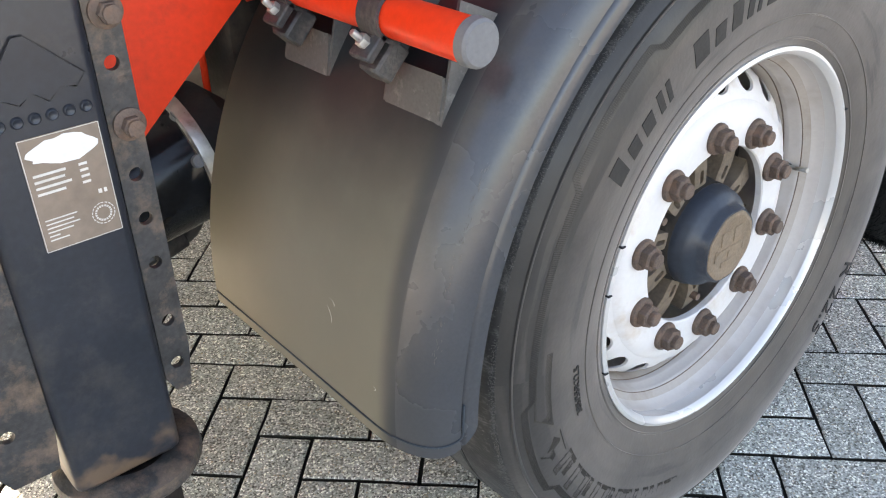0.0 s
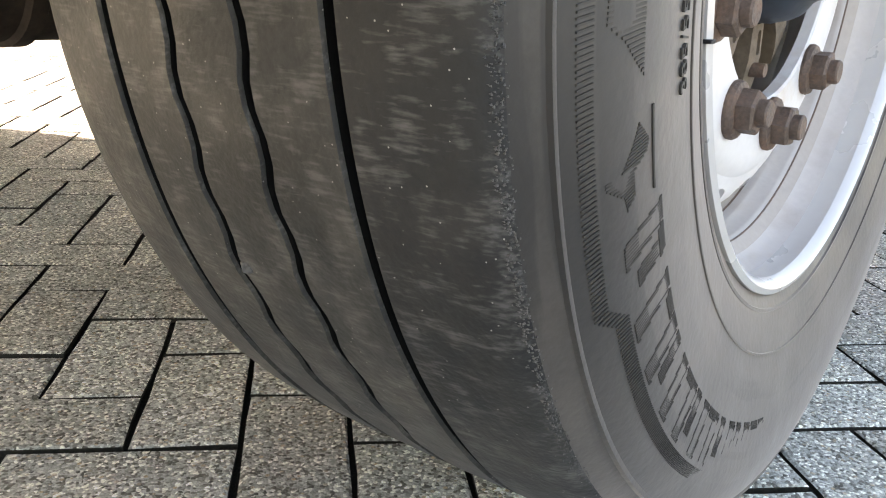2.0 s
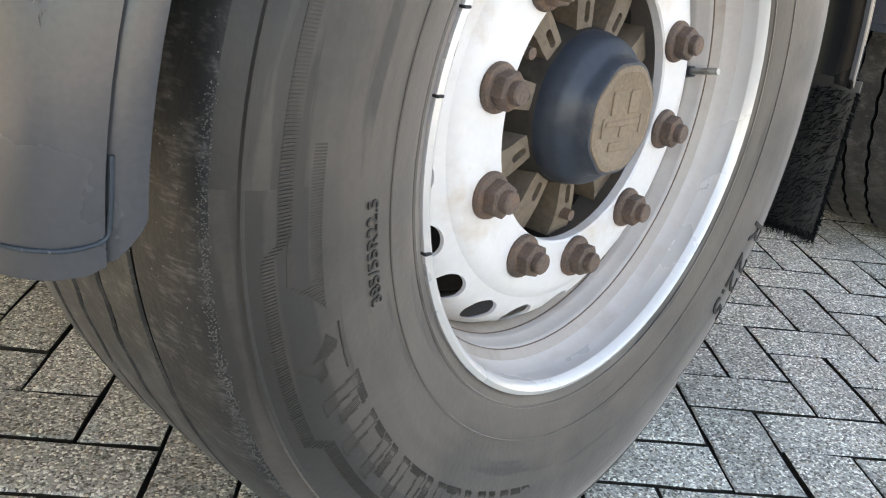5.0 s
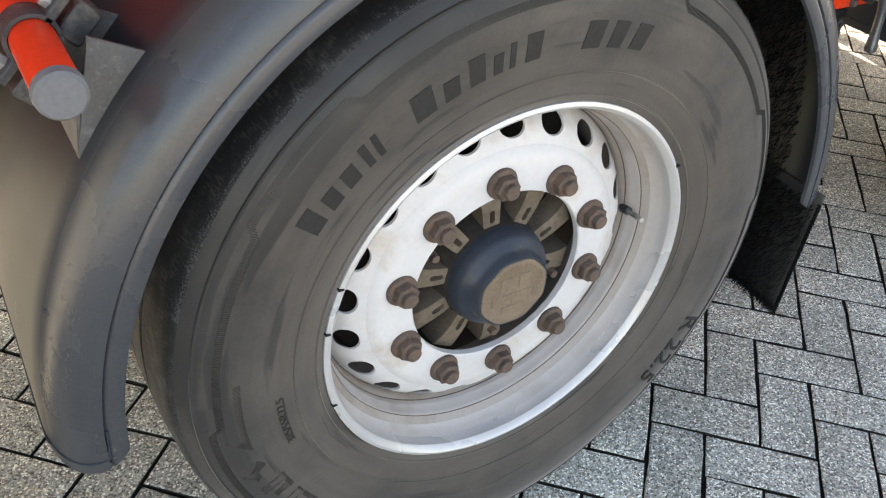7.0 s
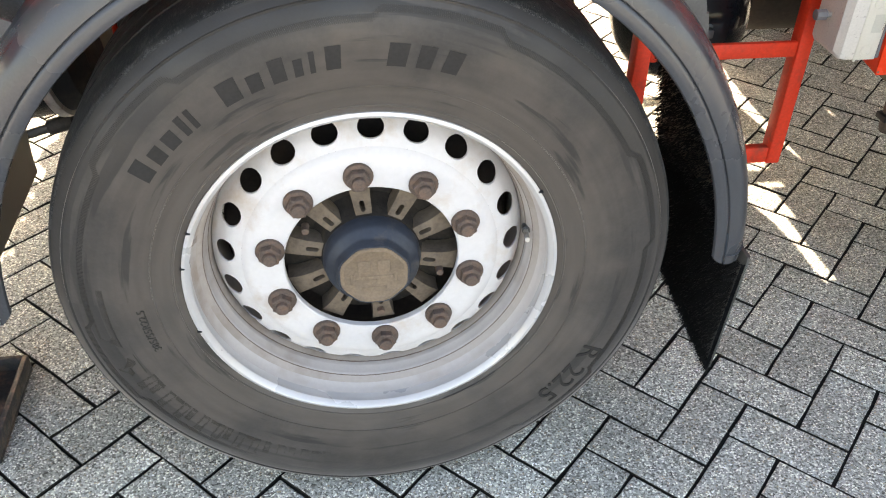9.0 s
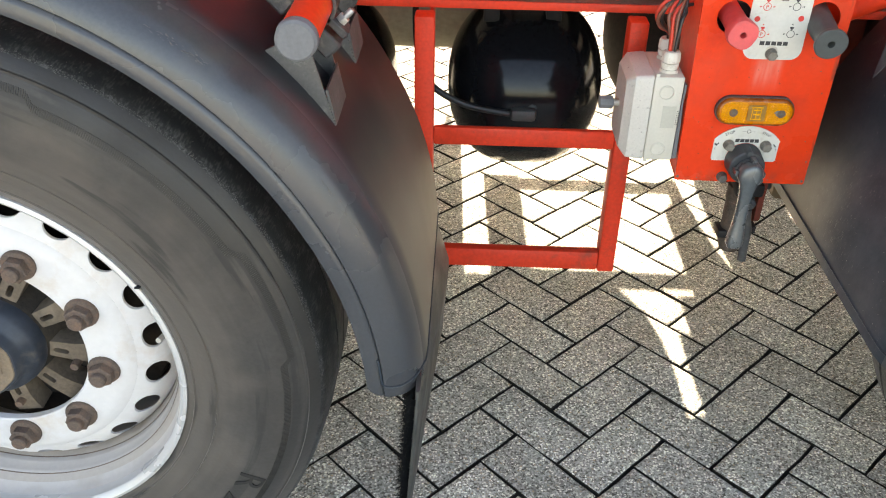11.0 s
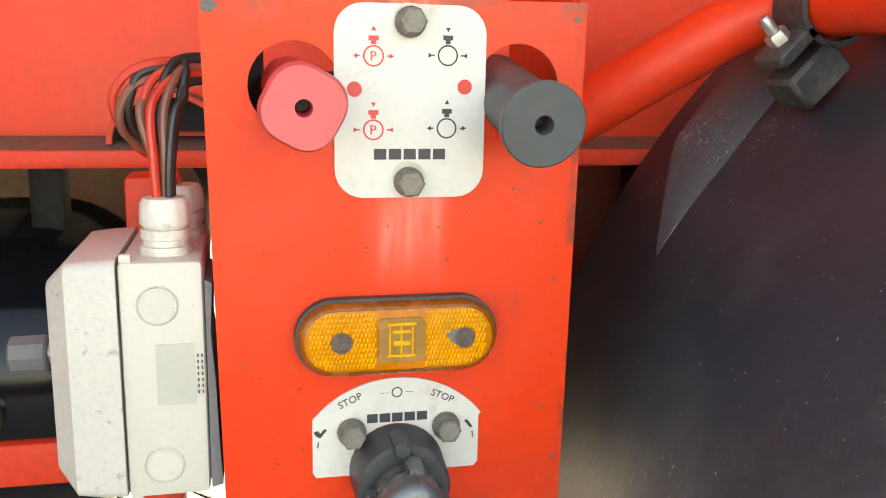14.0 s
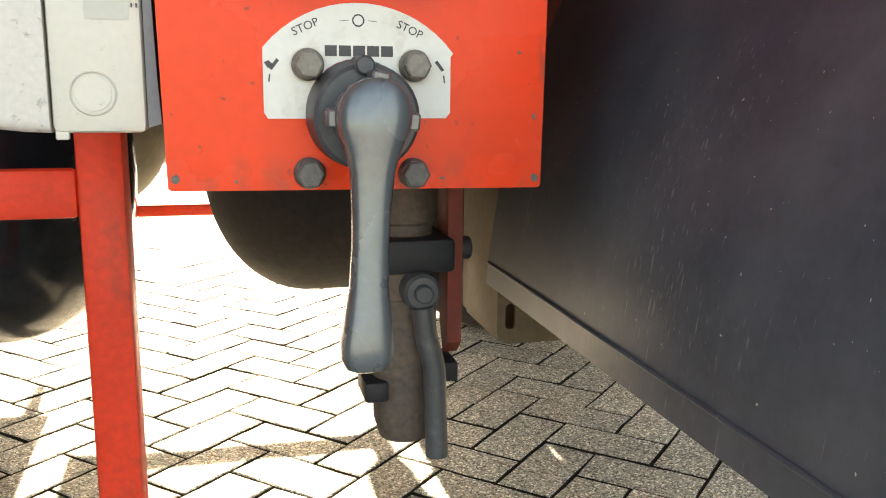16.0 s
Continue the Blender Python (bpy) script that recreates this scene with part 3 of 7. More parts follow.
M_WHITE = mat("white_scrape", (0.66, 0.66, 0.65), 0.6, var=0.15, scale=60, bump=0.05)
M_YELLOW = mat("yellow_enamel", (0.80, 0.56, 0.02), 0.4, var=0.1, scale=20, bump=0.04, dirt=(0.5, 0.36, 0.05), dirt_amt=0.25, dirt_scale=20)
M_BADGE = mat("badge_black", (0.035, 0.037, 0.04), 0.5, var=0.2, scale=30, bump=0.05)
M_CABLE = mat("black_cable", (0.02, 0.02, 0.02), 0.45, var=0.2, scale=30, bump=0.03)
M_CABLERED = mat("red_cable", (0.55, 0.04, 0.02), 0.42, var=0.15, scale=30, bump=0.03)
M_CABLEBRN = mat("brown_cable", (0.20, 0.07, 0.045), 0.45, var=0.15, scale=30, bump=0.03)
M_BEIGE = mat("beige_dusty_steel", (0.36, 0.31, 0.22), 0.6, var=0.2, scale=8, bump=0.2, dirt=(0.2, 0.17, 0.12), dirt_amt=0.4)
M_CHASSIS = mat("dark_chassis", (0.022, 0.017, 0.015), 0.75, var=0.4, scale=8, bump=0.3, dirt=(0.075, 0.054, 0.039), dirt_amt=0.32, spec=0.25)
M_DARKRED = mat("grimy_dark_red", (0.16, 0.028, 0.017), 0.75, var=0.3, scale=9, bump=0.25, dirt=(0.06, 0.028, 0.02), dirt_amt=0.5, dirt_scale=7, spec=0.3)
# deck made pale as a reflector, to brighten what lies under the trailer
M_DECK = mat("light_bouncing_deck", (0.70, 0.70, 0.67), 0.8, var=0.15, scale=3, bump=0.2)
M_AMBER = mat("amber_lens", (0.52, 0.150, 0.002), 0.22, var=0.25, scale=40, fine=300, bump=0.0, spec=0.3, dirt=(0.34, 0.15, 0.03), dirt_amt=0.25, dirt_scale=60)
M_AMBERDK = mat("amber_window", (0.30, 0.15, 0.035), 0.2, var=0.3, scale=60, bump=0.0, spec=0.35)
M_PRISM = mat("amber_prism", (0.80, 0.34, 0.004), 0.2, var=0.3, scale=90, fine=400, bump=0.0, spec=0.4)
M_AMBERRIM = mat("amber_lens_rim", (0.26, 0.070, 0.006), 0.25, var=0.3, scale=60, fine=300, bump=0.0, spec=0.5)
M_COUPLING = mat("greasy_brown_iron", (0.075, 0.058, 0.046), 0.7, var=0.4, scale=30, fine=240, bump=0.5, dirt=(0.13, 0.085, 0.058), dirt_amt=0.4, dirt_scale=35, spec=0.3)
M_STICKER = mat("faded_sticker", (0.43, 0.415, 0.355), 0.55, var=0.05, scale=30, fine=300, bump=0.02)


# ---- building helpers ----
ORIGIN = {}


def thing(name, loc, label, category, group="", kind=""):
    ob = new(name)
    ob.empty_display_size = 0.05
    ob.location = loc
    ORIGIN[ob.name] = Vector(loc)
    return tagged(ob, label, category, group, kind)


def finish(me, sharp=38):
    bm = bmesh.new()
    bm.from_mesh(me)
    lim = radians(sharp)
    for fa in bm.faces:
        fa.smooth = True
    for ed in bm.edges:
        ed.smooth = not (len(ed.link_faces) == 2 and ed.calc_face_angle(0.0) > lim)
    bm.to_mesh(me)
    bm.free()


def part(name, bm, material, parent, label="", sharp=38):
    """Links a bmesh, given in world metres, as one mesh object under a thing or a part."""
    o = ORIGIN[parent.name] if parent else Vector()
    bmesh.ops.translate(bm, verts=bm.verts, vec=-o)
    bmesh.ops.recalc_face_normals(bm, faces=bm.faces)
    me = bpy.data.meshes.new(name)
    bm.to_mesh(me)
    bm.free()
    finish(me, sharp)
    me.materials.append(material)
    ob = new(name, me)
    ob.parent = parent
    ORIGIN[ob.name] = o
    return tagged(ob, label)


def single(name, bm, material, label, category, group="", kind="", sharp=38, base=None):
    """A thing or a piece of the setting that is one mesh."""
    c = Vector(base) if base else Vector((0, 0, 0))
    bmesh.ops.translate(bm, verts=bm.verts, vec=-c)
    bmesh.ops.recalc_face_normals(bm, faces=bm.faces)
    me = bpy.data.meshes.new(name)
    bm.to_mesh(me)
    bm.free()
    finish(me, sharp)
    me.materials.append(material)
    ob = new(name, me)
    ob.location = c
    ORIGIN[ob.name] = c
    return tagged(ob, label, category, group, kind)


def box(bm, lo, hi, bevel=0.003, seg=2, m=None):
    r = bmesh.ops.create_cube(bm, size=1.0)
    vs = r["verts"]
    lo, hi = Vector(lo), Vector(hi)
    for v in vs:
        v.co = Vector([(lo[k] + hi[k]) / 2 + v.co[k] * (hi[k] - lo[k]) for k in range(3)])
    if bevel:
        es = list({ed for v in vs for ed in v.link_edges})
        vs = bmesh.ops.bevel(bm, geom=es, offset=bevel, segments=seg, affect="EDGES", profile=0.5)["verts"]
        vs = list({v for v in vs})
    if m is not None:
        allv = set(vs)
        todo = list(vs)
        while todo:
            v = todo.pop()
            for ed in v.link_edges:
                w = ed.other_vert(v)
                if w not in allv:
                    allv.add(w)
                    todo.append(w)
        bmesh.ops.transform(bm, matrix=m, verts=list(allv))
    return bm


def turned(bm, profile, origin, axis, seg=48, closed=False, a0=0.0, a1=360.0, wobble=None):
    """Turns a profile of (radius, distance along the axis) round an axis."""
    o, d = Vector(origin), Vector(axis).normalized()
    u = d.orthogonal().normalized()
    if abs(d.y) > 0.99:
        u = Vector((1, 0, 0))
    w = d.cross(u)
    if abs(d.y) > 0.99:
        w = Vector((0, 0, 1))
    full = abs(a1 - a0) >= 360
    rings = []
    for k in range(seg if full else seg + 1):
        a = radians(a0 + (a1 - a0) * k / seg)
        ring = []
        for j, p in enumerate(profile):
            r, h = p[0], p[1]
            if wobble:
                r, h = wobble(a, j, r, h)
            ring.append(bm.verts.new(o + d * h + (u * math.cos(a) + w * math.sin(a)) * r))
        rings.append(ring)
    n = len(profile)
    for k in range(len(rings) if full else len(rings) - 1):
        p, q = rings[k], rings[(k + 1) % len(rings)]
        for j in range(n if closed else n - 1):
            jj = (j + 1) % n
            bm.faces.new((p[j], p[jj], q[jj], q[j]))
    return rings


def rod(bm, a, b, r0, r1=None, seg=16, chamfer=0.0):
    """A closed round bar from a to b."""
    a, b = Vector(a), Vector(b)
    r1 = r0 if r1 is None else r1
    h = (b - a).length
    c = chamfer
    prof = [(1e-5, 0), (r0 - c, 0), (r0, c), (r1, h - c), (r1 - c, h), (1e-5, h)] if c else [(1e-5, 0), (r0, 0), (r1, h), (1e-5, h)]
    d = (b - a).normalized()
    turned(bm, prof, a, d, seg)
    bmesh.ops.remove_doubles(bm, verts=bm.verts, dist=2e-5)
    return bm


def tube(bm, pts, r, seg=10, steps=6, capped=True):
    """A round tube along a smooth curve through the points."""
    P = [Vector(p) for p in pts]
    C = []
    for i in range(len(P) - 1):
        p0, p1, p2, p3 = P[max(i - 1, 0)], P[i], P[i + 1], P[min(i + 2, len(P) - 1)]
        for s in range(steps):
            t = s / steps
            C.append(0.5 * ((2 * p1) + (p2 - p0) * t + (2 * p0 - 5 * p1 + 4 * p2 - p3) * t * t + (3 * p1 - p0 - 3 * p2 + p3) * t ** 3))
    C.append(P[-1])
    up = (C[1] - C[0]).orthogonal().normalized()
    rings = []
    for i, c in enumerate(C):
        d = (C[min(i + 1, len(C) - 1)] - C[max(i - 1, 0)]).normalized()
        up = (up - d * up.dot(d)).normalized()
        w = d.cross(up)
        rings.append([bm.verts.new(c + (up * math.cos(2 * math.pi * k / seg) + w * math.sin(2 * math.pi * k / seg)) * r) for k in range(seg)])
    for p, q in zip(rings, rings[1:]):
        for k in range(seg):
            bm.faces.new((p[k], p[(k + 1) % seg], q[(k + 1) % seg], q[k]))
    if capped:
        bm.faces.new(rings[0][::-1])
        bm.faces.new(rings[-1])
    return bm


def hexbolt(bm, at, axis, across=0.017, height=0.009, washer=0.0, stud=0.0, stud_r=0.006):
    a, d = Vector(at), Vector(axis).normalized()
    h = 0.0
    if washer:
        turned(bm, [(1e-5, 0), (washer, 0), (washer, 0.003), (across * 0.55, 0.006), (1e-5, 0.006)], a, d, 20)
        h = 0.005
    R = across / 2 / math.cos(math.pi / 6)
    turned(bm, [(1e-5, h), (R, h), (R, h + height * 0.85), (R * 0.86, h + height), (1e-5, h + height)], a, d, 6)
    if stud:
        turned(bm, [(stud_r, h + height * 0.9), (stud_r, h + height + stud * 0.85), (stud_r * 0.75, h + height + stud), (1e-5, h + height + stud)], a, d, 14)
    bmesh.ops.remove_doubles(bm, verts=bm.verts, dist=2e-5)
    return bm


def plate(bm, outline, holes=(), to=None, thick=0.003):
    """A flat sheet with its outline and holes given as loops of (u, v); to(u, v, h) places it."""
    edges = []
    for loop in (outline, *holes):
        vs = [bm.verts.new((p[0], p[1], 0)) for p in loop]
        edges += [bm.edges.new((vs[i], vs[(i + 1) % len(vs)])) for i in range(len(vs))]
    fs = [g for g in bmesh.ops.triangle_fill(bm, edges=edges, use_beauty=True)["geom"] if isinstance(g, bmesh.types.BMFace)]
    ext = bmesh.ops.extrude_face_region(bm, geom=fs)["geom"]
    for v in ext:
        if isinstance(v, bmesh.types.BMVert):
            v.co.z = thick
    for v in {v for fa in fs for v in fa.verts} | {v for v in ext if isinstance(v, bmesh.types.BMVert)}:
        v.co = Vector(to(v.co.x, v.co.y, v.co.z))
    return bm


def rounded(u0, v0, u1, v1, r, n=6):
    out = []
    for cx, cy, a in ((u1 - r, v1 - r, 0), (u0 + r, v1 - r, 90), (u0 + r, v0 + r, 180), (u1 - r, v0 + r, 270)):
        for k in range(n + 1):
            t = radians(a + 90 * k / n)
            out.append((cx + r * math.cos(t), cy + r * math.sin(t)))
    return out


def circle(u, v, r, n=28):
    return [(u + r * math.cos(2 * math.pi * k / n), v + r * math.sin(2 * math.pi * k / n)) for k in range(n)]


def lettering(text, size, depth=0.0006, spacing=1.0):
    """Vertices (u, v, height) and faces of a line of text, starting at u = 0."""
    cu = bpy.data.curves.new("text", "FONT")
    cu.body, cu.size, cu.extrude, cu.space_character = text, size, depth / 2, spacing
    cu.resolution_u = 3
    ob = new("text", cu)
    dg = bpy.context.evaluated_depsgraph_get()
    me = bpy.data.meshes.new_from_object(ob.evaluated_get(dg))
    vs = [tuple(v.co) for v in me.vertices]
    fs = [tuple(p.vertices) for p in me.polygons]
    bpy.data.objects.remove(ob)
    bpy.data.meshes.remove(me)
    bpy.data.curves.remove(cu)
    return vs, fs


def letters(bm, text, size, to, depth=0.0006, centred=False, spacing=1.0):
    vs, fs = lettering(text, size, depth, spacing)
    off = (max(v[0] for v in vs) + min(v[0] for v in vs)) / 2 if centred else 0.0
    mv = [bm.verts.new(to(u - off, v, h + depth / 2)) for u, v, h in vs]
    for fa in fs:
        try:
            bm.faces.new([mv[i] for i in fa])
        except ValueError:
            pass
    return bm

# ---- large structure ----
WZ = 0.505          # height of the wheel centres
FAR_Y = 2.43        # the far side of the trailer mirrors the near one
AXLE_X = 1.87       # second axle
WEB_Y = 0.608       # near web of the chassis beam

bm = bmesh.new()
bmesh.ops.create_grid(bm, x_segments=8, y_segments=8, size=400.0)
for v in bm.verts:
    v.co.z = -0.0075
ground = single("ground", bm, M_JOINT, "grey yard ground with dark sanded joints under the paving", "ground", kind="structure")


def ring_pavement(name, x0, x1, y0, y1, size):
    bm = bmesh.new()
    o = [(-size, -size), (size, -size), (size, size), (-size, size)]
    i = [(x0, y0), (x1, y0), (x1, y1), (x0, y1)]
    vo = [bm.verts.new((*p, -0.001)) for p in o]
    vi = [bm.verts.new((*p, -0.001)) for p in i]
    for k in range(4):
        bm.faces.new((vo[k], vo[(k + 1) % 4], vi[(k + 1) % 4], vi[k]))
    return single(name, bm, M_FAR, "distant grey concrete block paving of the yard", "pavement", kind="structure")


ring_pavement("pavement", -5.0, 6.0, -4.0, 7.0, 390.0)

# trailer: deck, main beams, axles
trailer = thing("trailer_chassis", (0, 0.6, 0), "red steel trailer chassis with grimy lower flanges above the paving", "trailer")
bm = bmesh.new()
box(bm, (-7, -0.06, 1.55), (7, 2.49, 1.72), 0.01)
part("deck", bm, M_DECK, trailer, "pale underside of the trailer deck, brightened to bounce light")
bm = bmesh.new()
# near main beam: web, lower flange and edge
plate(bm, [(-0.45, 0.866), (5, 0.866), (5, 1.55), (-0.45, 1.55)], [], lambda u, v, h: (u, WEB_Y + h, v), 0.012)
part("beam_web", bm, M_RED, trailer, "bright red painted beam web", sharp=30)
bm = bmesh.new()
plate(bm, [(0.546, 0.852), (0.75, 0.852), (0.75, 0.861), (0.66, 0.8715), (0.556, 0.8650), (0.546, 0.8625)], [], lambda u, v, h: (-0.45 + h * 1000, u, v), 0.00545)
part("beam_flange", bm, M_GRIME, trailer, "lower flange covered in brown grime")
bm = bmesh.new()
box(bm, (-0.45, 0.540, 0.8485), (5, 0.5455, 0.8622), 0.0015)
part("flange_edge", bm, M_REDOLD, trailer)
bm = bmesh.new()
box(bm, (-0.3995, 1.84, 0.87), (5, 1.855, 1.55), 0.002)
box(bm, (-0.3995, 1.73, 0.855), (5, 1.92, 0.87), 0.002)
# two unseen plates added ahead of the beam to shade the ground by the leg
box(bm, (-3.2, 1.84, 0.705), (-0.735, 1.855, 1.55), 0.002)
box(bm, (-0.7345, 1.84, 0.30), (-0.40, 1.855, 1.55), 0.002)
part("far_beam_and_sun_blocks", bm, M_CHASSIS, trailer)
for cx in (-0.3, 0.75, 1.35, 2.3, 3.3):
    bm = bmesh.new()
    box(bm, (cx, 0.6, 1.0), (cx + 0.012, 1.84, 1.3), 0.002)
    part("cross_member", bm, M_CHASSIS, trailer)

# dark sheet added to close the open view, standing in for deep shade
bm = bmesh.new()
box(bm, (-1.6, 0.80, 0.60), (-0.4505, 0.815, 1.55), 0.003)
part("front_dark_backing", bm, M_CHASSIS, trailer, "dark backing sheet added ahead of the beam")

# pipe sleeve arching over the flange
for sx, sr, sm in ((0.971, 0.047, M_GRIME), (1.110, 0.046, M_DARKRED)):
    bm = bmesh.new()
    turned(bm, [(sr, 0), (sr, 0.060), (sr - 0.005, 0.060), (sr - 0.005, 0)], (sx, 0.553, 0.866), (0, 1, 0), 28, closed=True, a0=0, a1=180)
    for v in bm.verts:
        v.co.z = 0.866 + (v.co.z - 0.866) * 0.86
    sleeve = part("pipe_sleeve", bm, sm, trailer, "half-round red sleeve, brown with grime on top, standing on the flange")
    bm = bmesh.new()
    turned(bm, [(sr - 0.0005, 0), (sr - 0.0005, 0.0015), (sr - 0.0045, 0.0015), (sr - 0.0045, 0)], (sx, 0.5512, 0.866), (0, 1, 0), 28, closed=True, a0=0, a1=180)
    for v in bm.verts:
        v.co.z = 0.866 + (v.co.z - 0.866) * 0.86
    part("sleeve_edge", bm, M_REDOLD, sleeve)
    # dark half-disc on the unbroken web, in place of the shade inside the sleeve
    bm = bmesh.new()
    plate(bm, [(sx + (sr - 0.006) * math.cos(math.pi * k / 16), 0.8725 + (sr - 0.012) * 0.86 * math.sin(math.pi * k / 16)) for k in range(17)], [], lambda u, v, h: (u, WEB_Y - 0.004 + h, v), 0.002)
    part("sleeve_dark_disc", bm, M_DARK, sleeve, "dark half-disc standing in for the shaded inside of the sleeve")

for ax in (0.0, AXLE_X):
    axle = thing("axle", (ax, 1.2, WZ), "dark dirty trailer axle beam between the wheels", "axle", "axles")
    bm = bmesh.new()
    rod(bm, (ax, 0.325, WZ), (ax, 2.105, WZ), 0.065, seg=24)
    part("axle_tube", bm, M_CHASSIS, axle)
    for yy in (0.13, 2.10):
        bm = bmesh.new()
        turned(bm, [(1e-4, 0), (0.240, 0), (0.246, 0.01), (0.246, 0.19), (0.235, 0.2), (1e-4, 0.2)], (ax, yy, WZ), (0, 1, 0), 40)
        part("brake_drum", bm, M_CHASSIS, axle)
    bm = bmesh.new()
    turned(bm, [(1e-4, 0), (0.07, 0.0), (0.083, 0.012), (0.083, 0.10), (0.09, 0.105), (0.09, 0.125), (0.083, 0.13), (0.083, 0.20), (0.05, 0.24), (1e-4, 0.24)], (ax - 0.34, 0.86, 0.430), (1, 0, 0), 32)
    part("brake_chamber", bm, M_CHASSIS, axle, "grimy round brake chamber")
    bm = bmesh.new()
    box(bm, (ax - 0.14, 0.80, 0.36), (ax + 0.02, 0.92, 0.50), 0.012)
    part("chamber_bracket", bm, M_CHASSIS, axle)
    for yy in (0.62, 1.72):
        bm = bmesh.new()
        box(bm, (ax - 0.40, yy, WZ + 0.02), (ax + 0.12, yy + 0.09, WZ + 0.11), 0.01)
        box(bm, (ax - 0.45, yy - 0.01, WZ + 0.02), (ax - 0.33, yy + 0.10, 0.90), 0.01)
        part("trailing_arm", bm, M_DARK, axle)
        bm = bmesh.new()
        turned(bm, [(1e-4, 0), (0.10, 0), (0.125, 0.05), (0.12, 0.11), (0.13, 0.16), (0.125, 0.24), (0.1, 0.27), (1e-4, 0.27)], (ax + 0.25, yy + 0.045, 0.60), (0, 0, 1), 28)
        part("air_bellows", bm, M_DARK, axle)


# ---- wheel ----
def polar(r, deg, y):
    a = radians(deg)
    return (r * math.cos(a), y, WZ + r * math.sin(a))


def arc_bend(r0, deg0, y, sign=-1):
    """Bends a line of text round the wheel: u runs along the arc, v outwards."""
    def to(u, v, h):
        return polar(r0 + v, deg0 + sign * math.degrees(u / r0), side_y(r0 + v) - 0.0015 - h) if y is None else polar(r0 + v, deg0 + sign * math.degrees(u / r0), y - h)
    return to


TYRE_C = 0.146
SIDE = [(0.292, -0.010), (0.300, -0.021), (0.318, -0.028), (0.340, -0.0335), (0.372, -0.040), (0.405, -0.0425), (0.435, -0.0405), (0.460, -0.033), (0.477, -0.0235), (0.487, -0.0155)]


def side_y(r):
    for (r0, y0), (r1, y1) in zip(SIDE, SIDE[1:]):
        if r <= r1:
            return y0 + (y1 - y0) * (r - r0) / (r1 - r0)
    return SIDE[-1][1]


def flat_foot(v):
    """Lets the loaded tyre bulge down to the ground and presses it flat where it stands."""
    if v.co.z < 0.25:
        v.co.z -= 0.010 * ((0.25 - v.co.z) / 0.25) ** 1.5
    if v.co.z < 0.003:
        d = 0.003 - v.co.z
        v.co.z = 0.003
        if v.co.y < TYRE_C - 0.1:
            v.co.y -= 0.5 * d
        elif v.co.y > TYRE_C + 0.1:
            v.co.y += 0.5 * d
    elif v.co.z < 0.12:
        k = (0.12 - v.co.z) / 0.12
        s = -1 if v.co.y < TYRE_C else 1
        if abs(v.co.y - TYRE_C) > 0.12:
            v.co.y += s * 0.006 * k


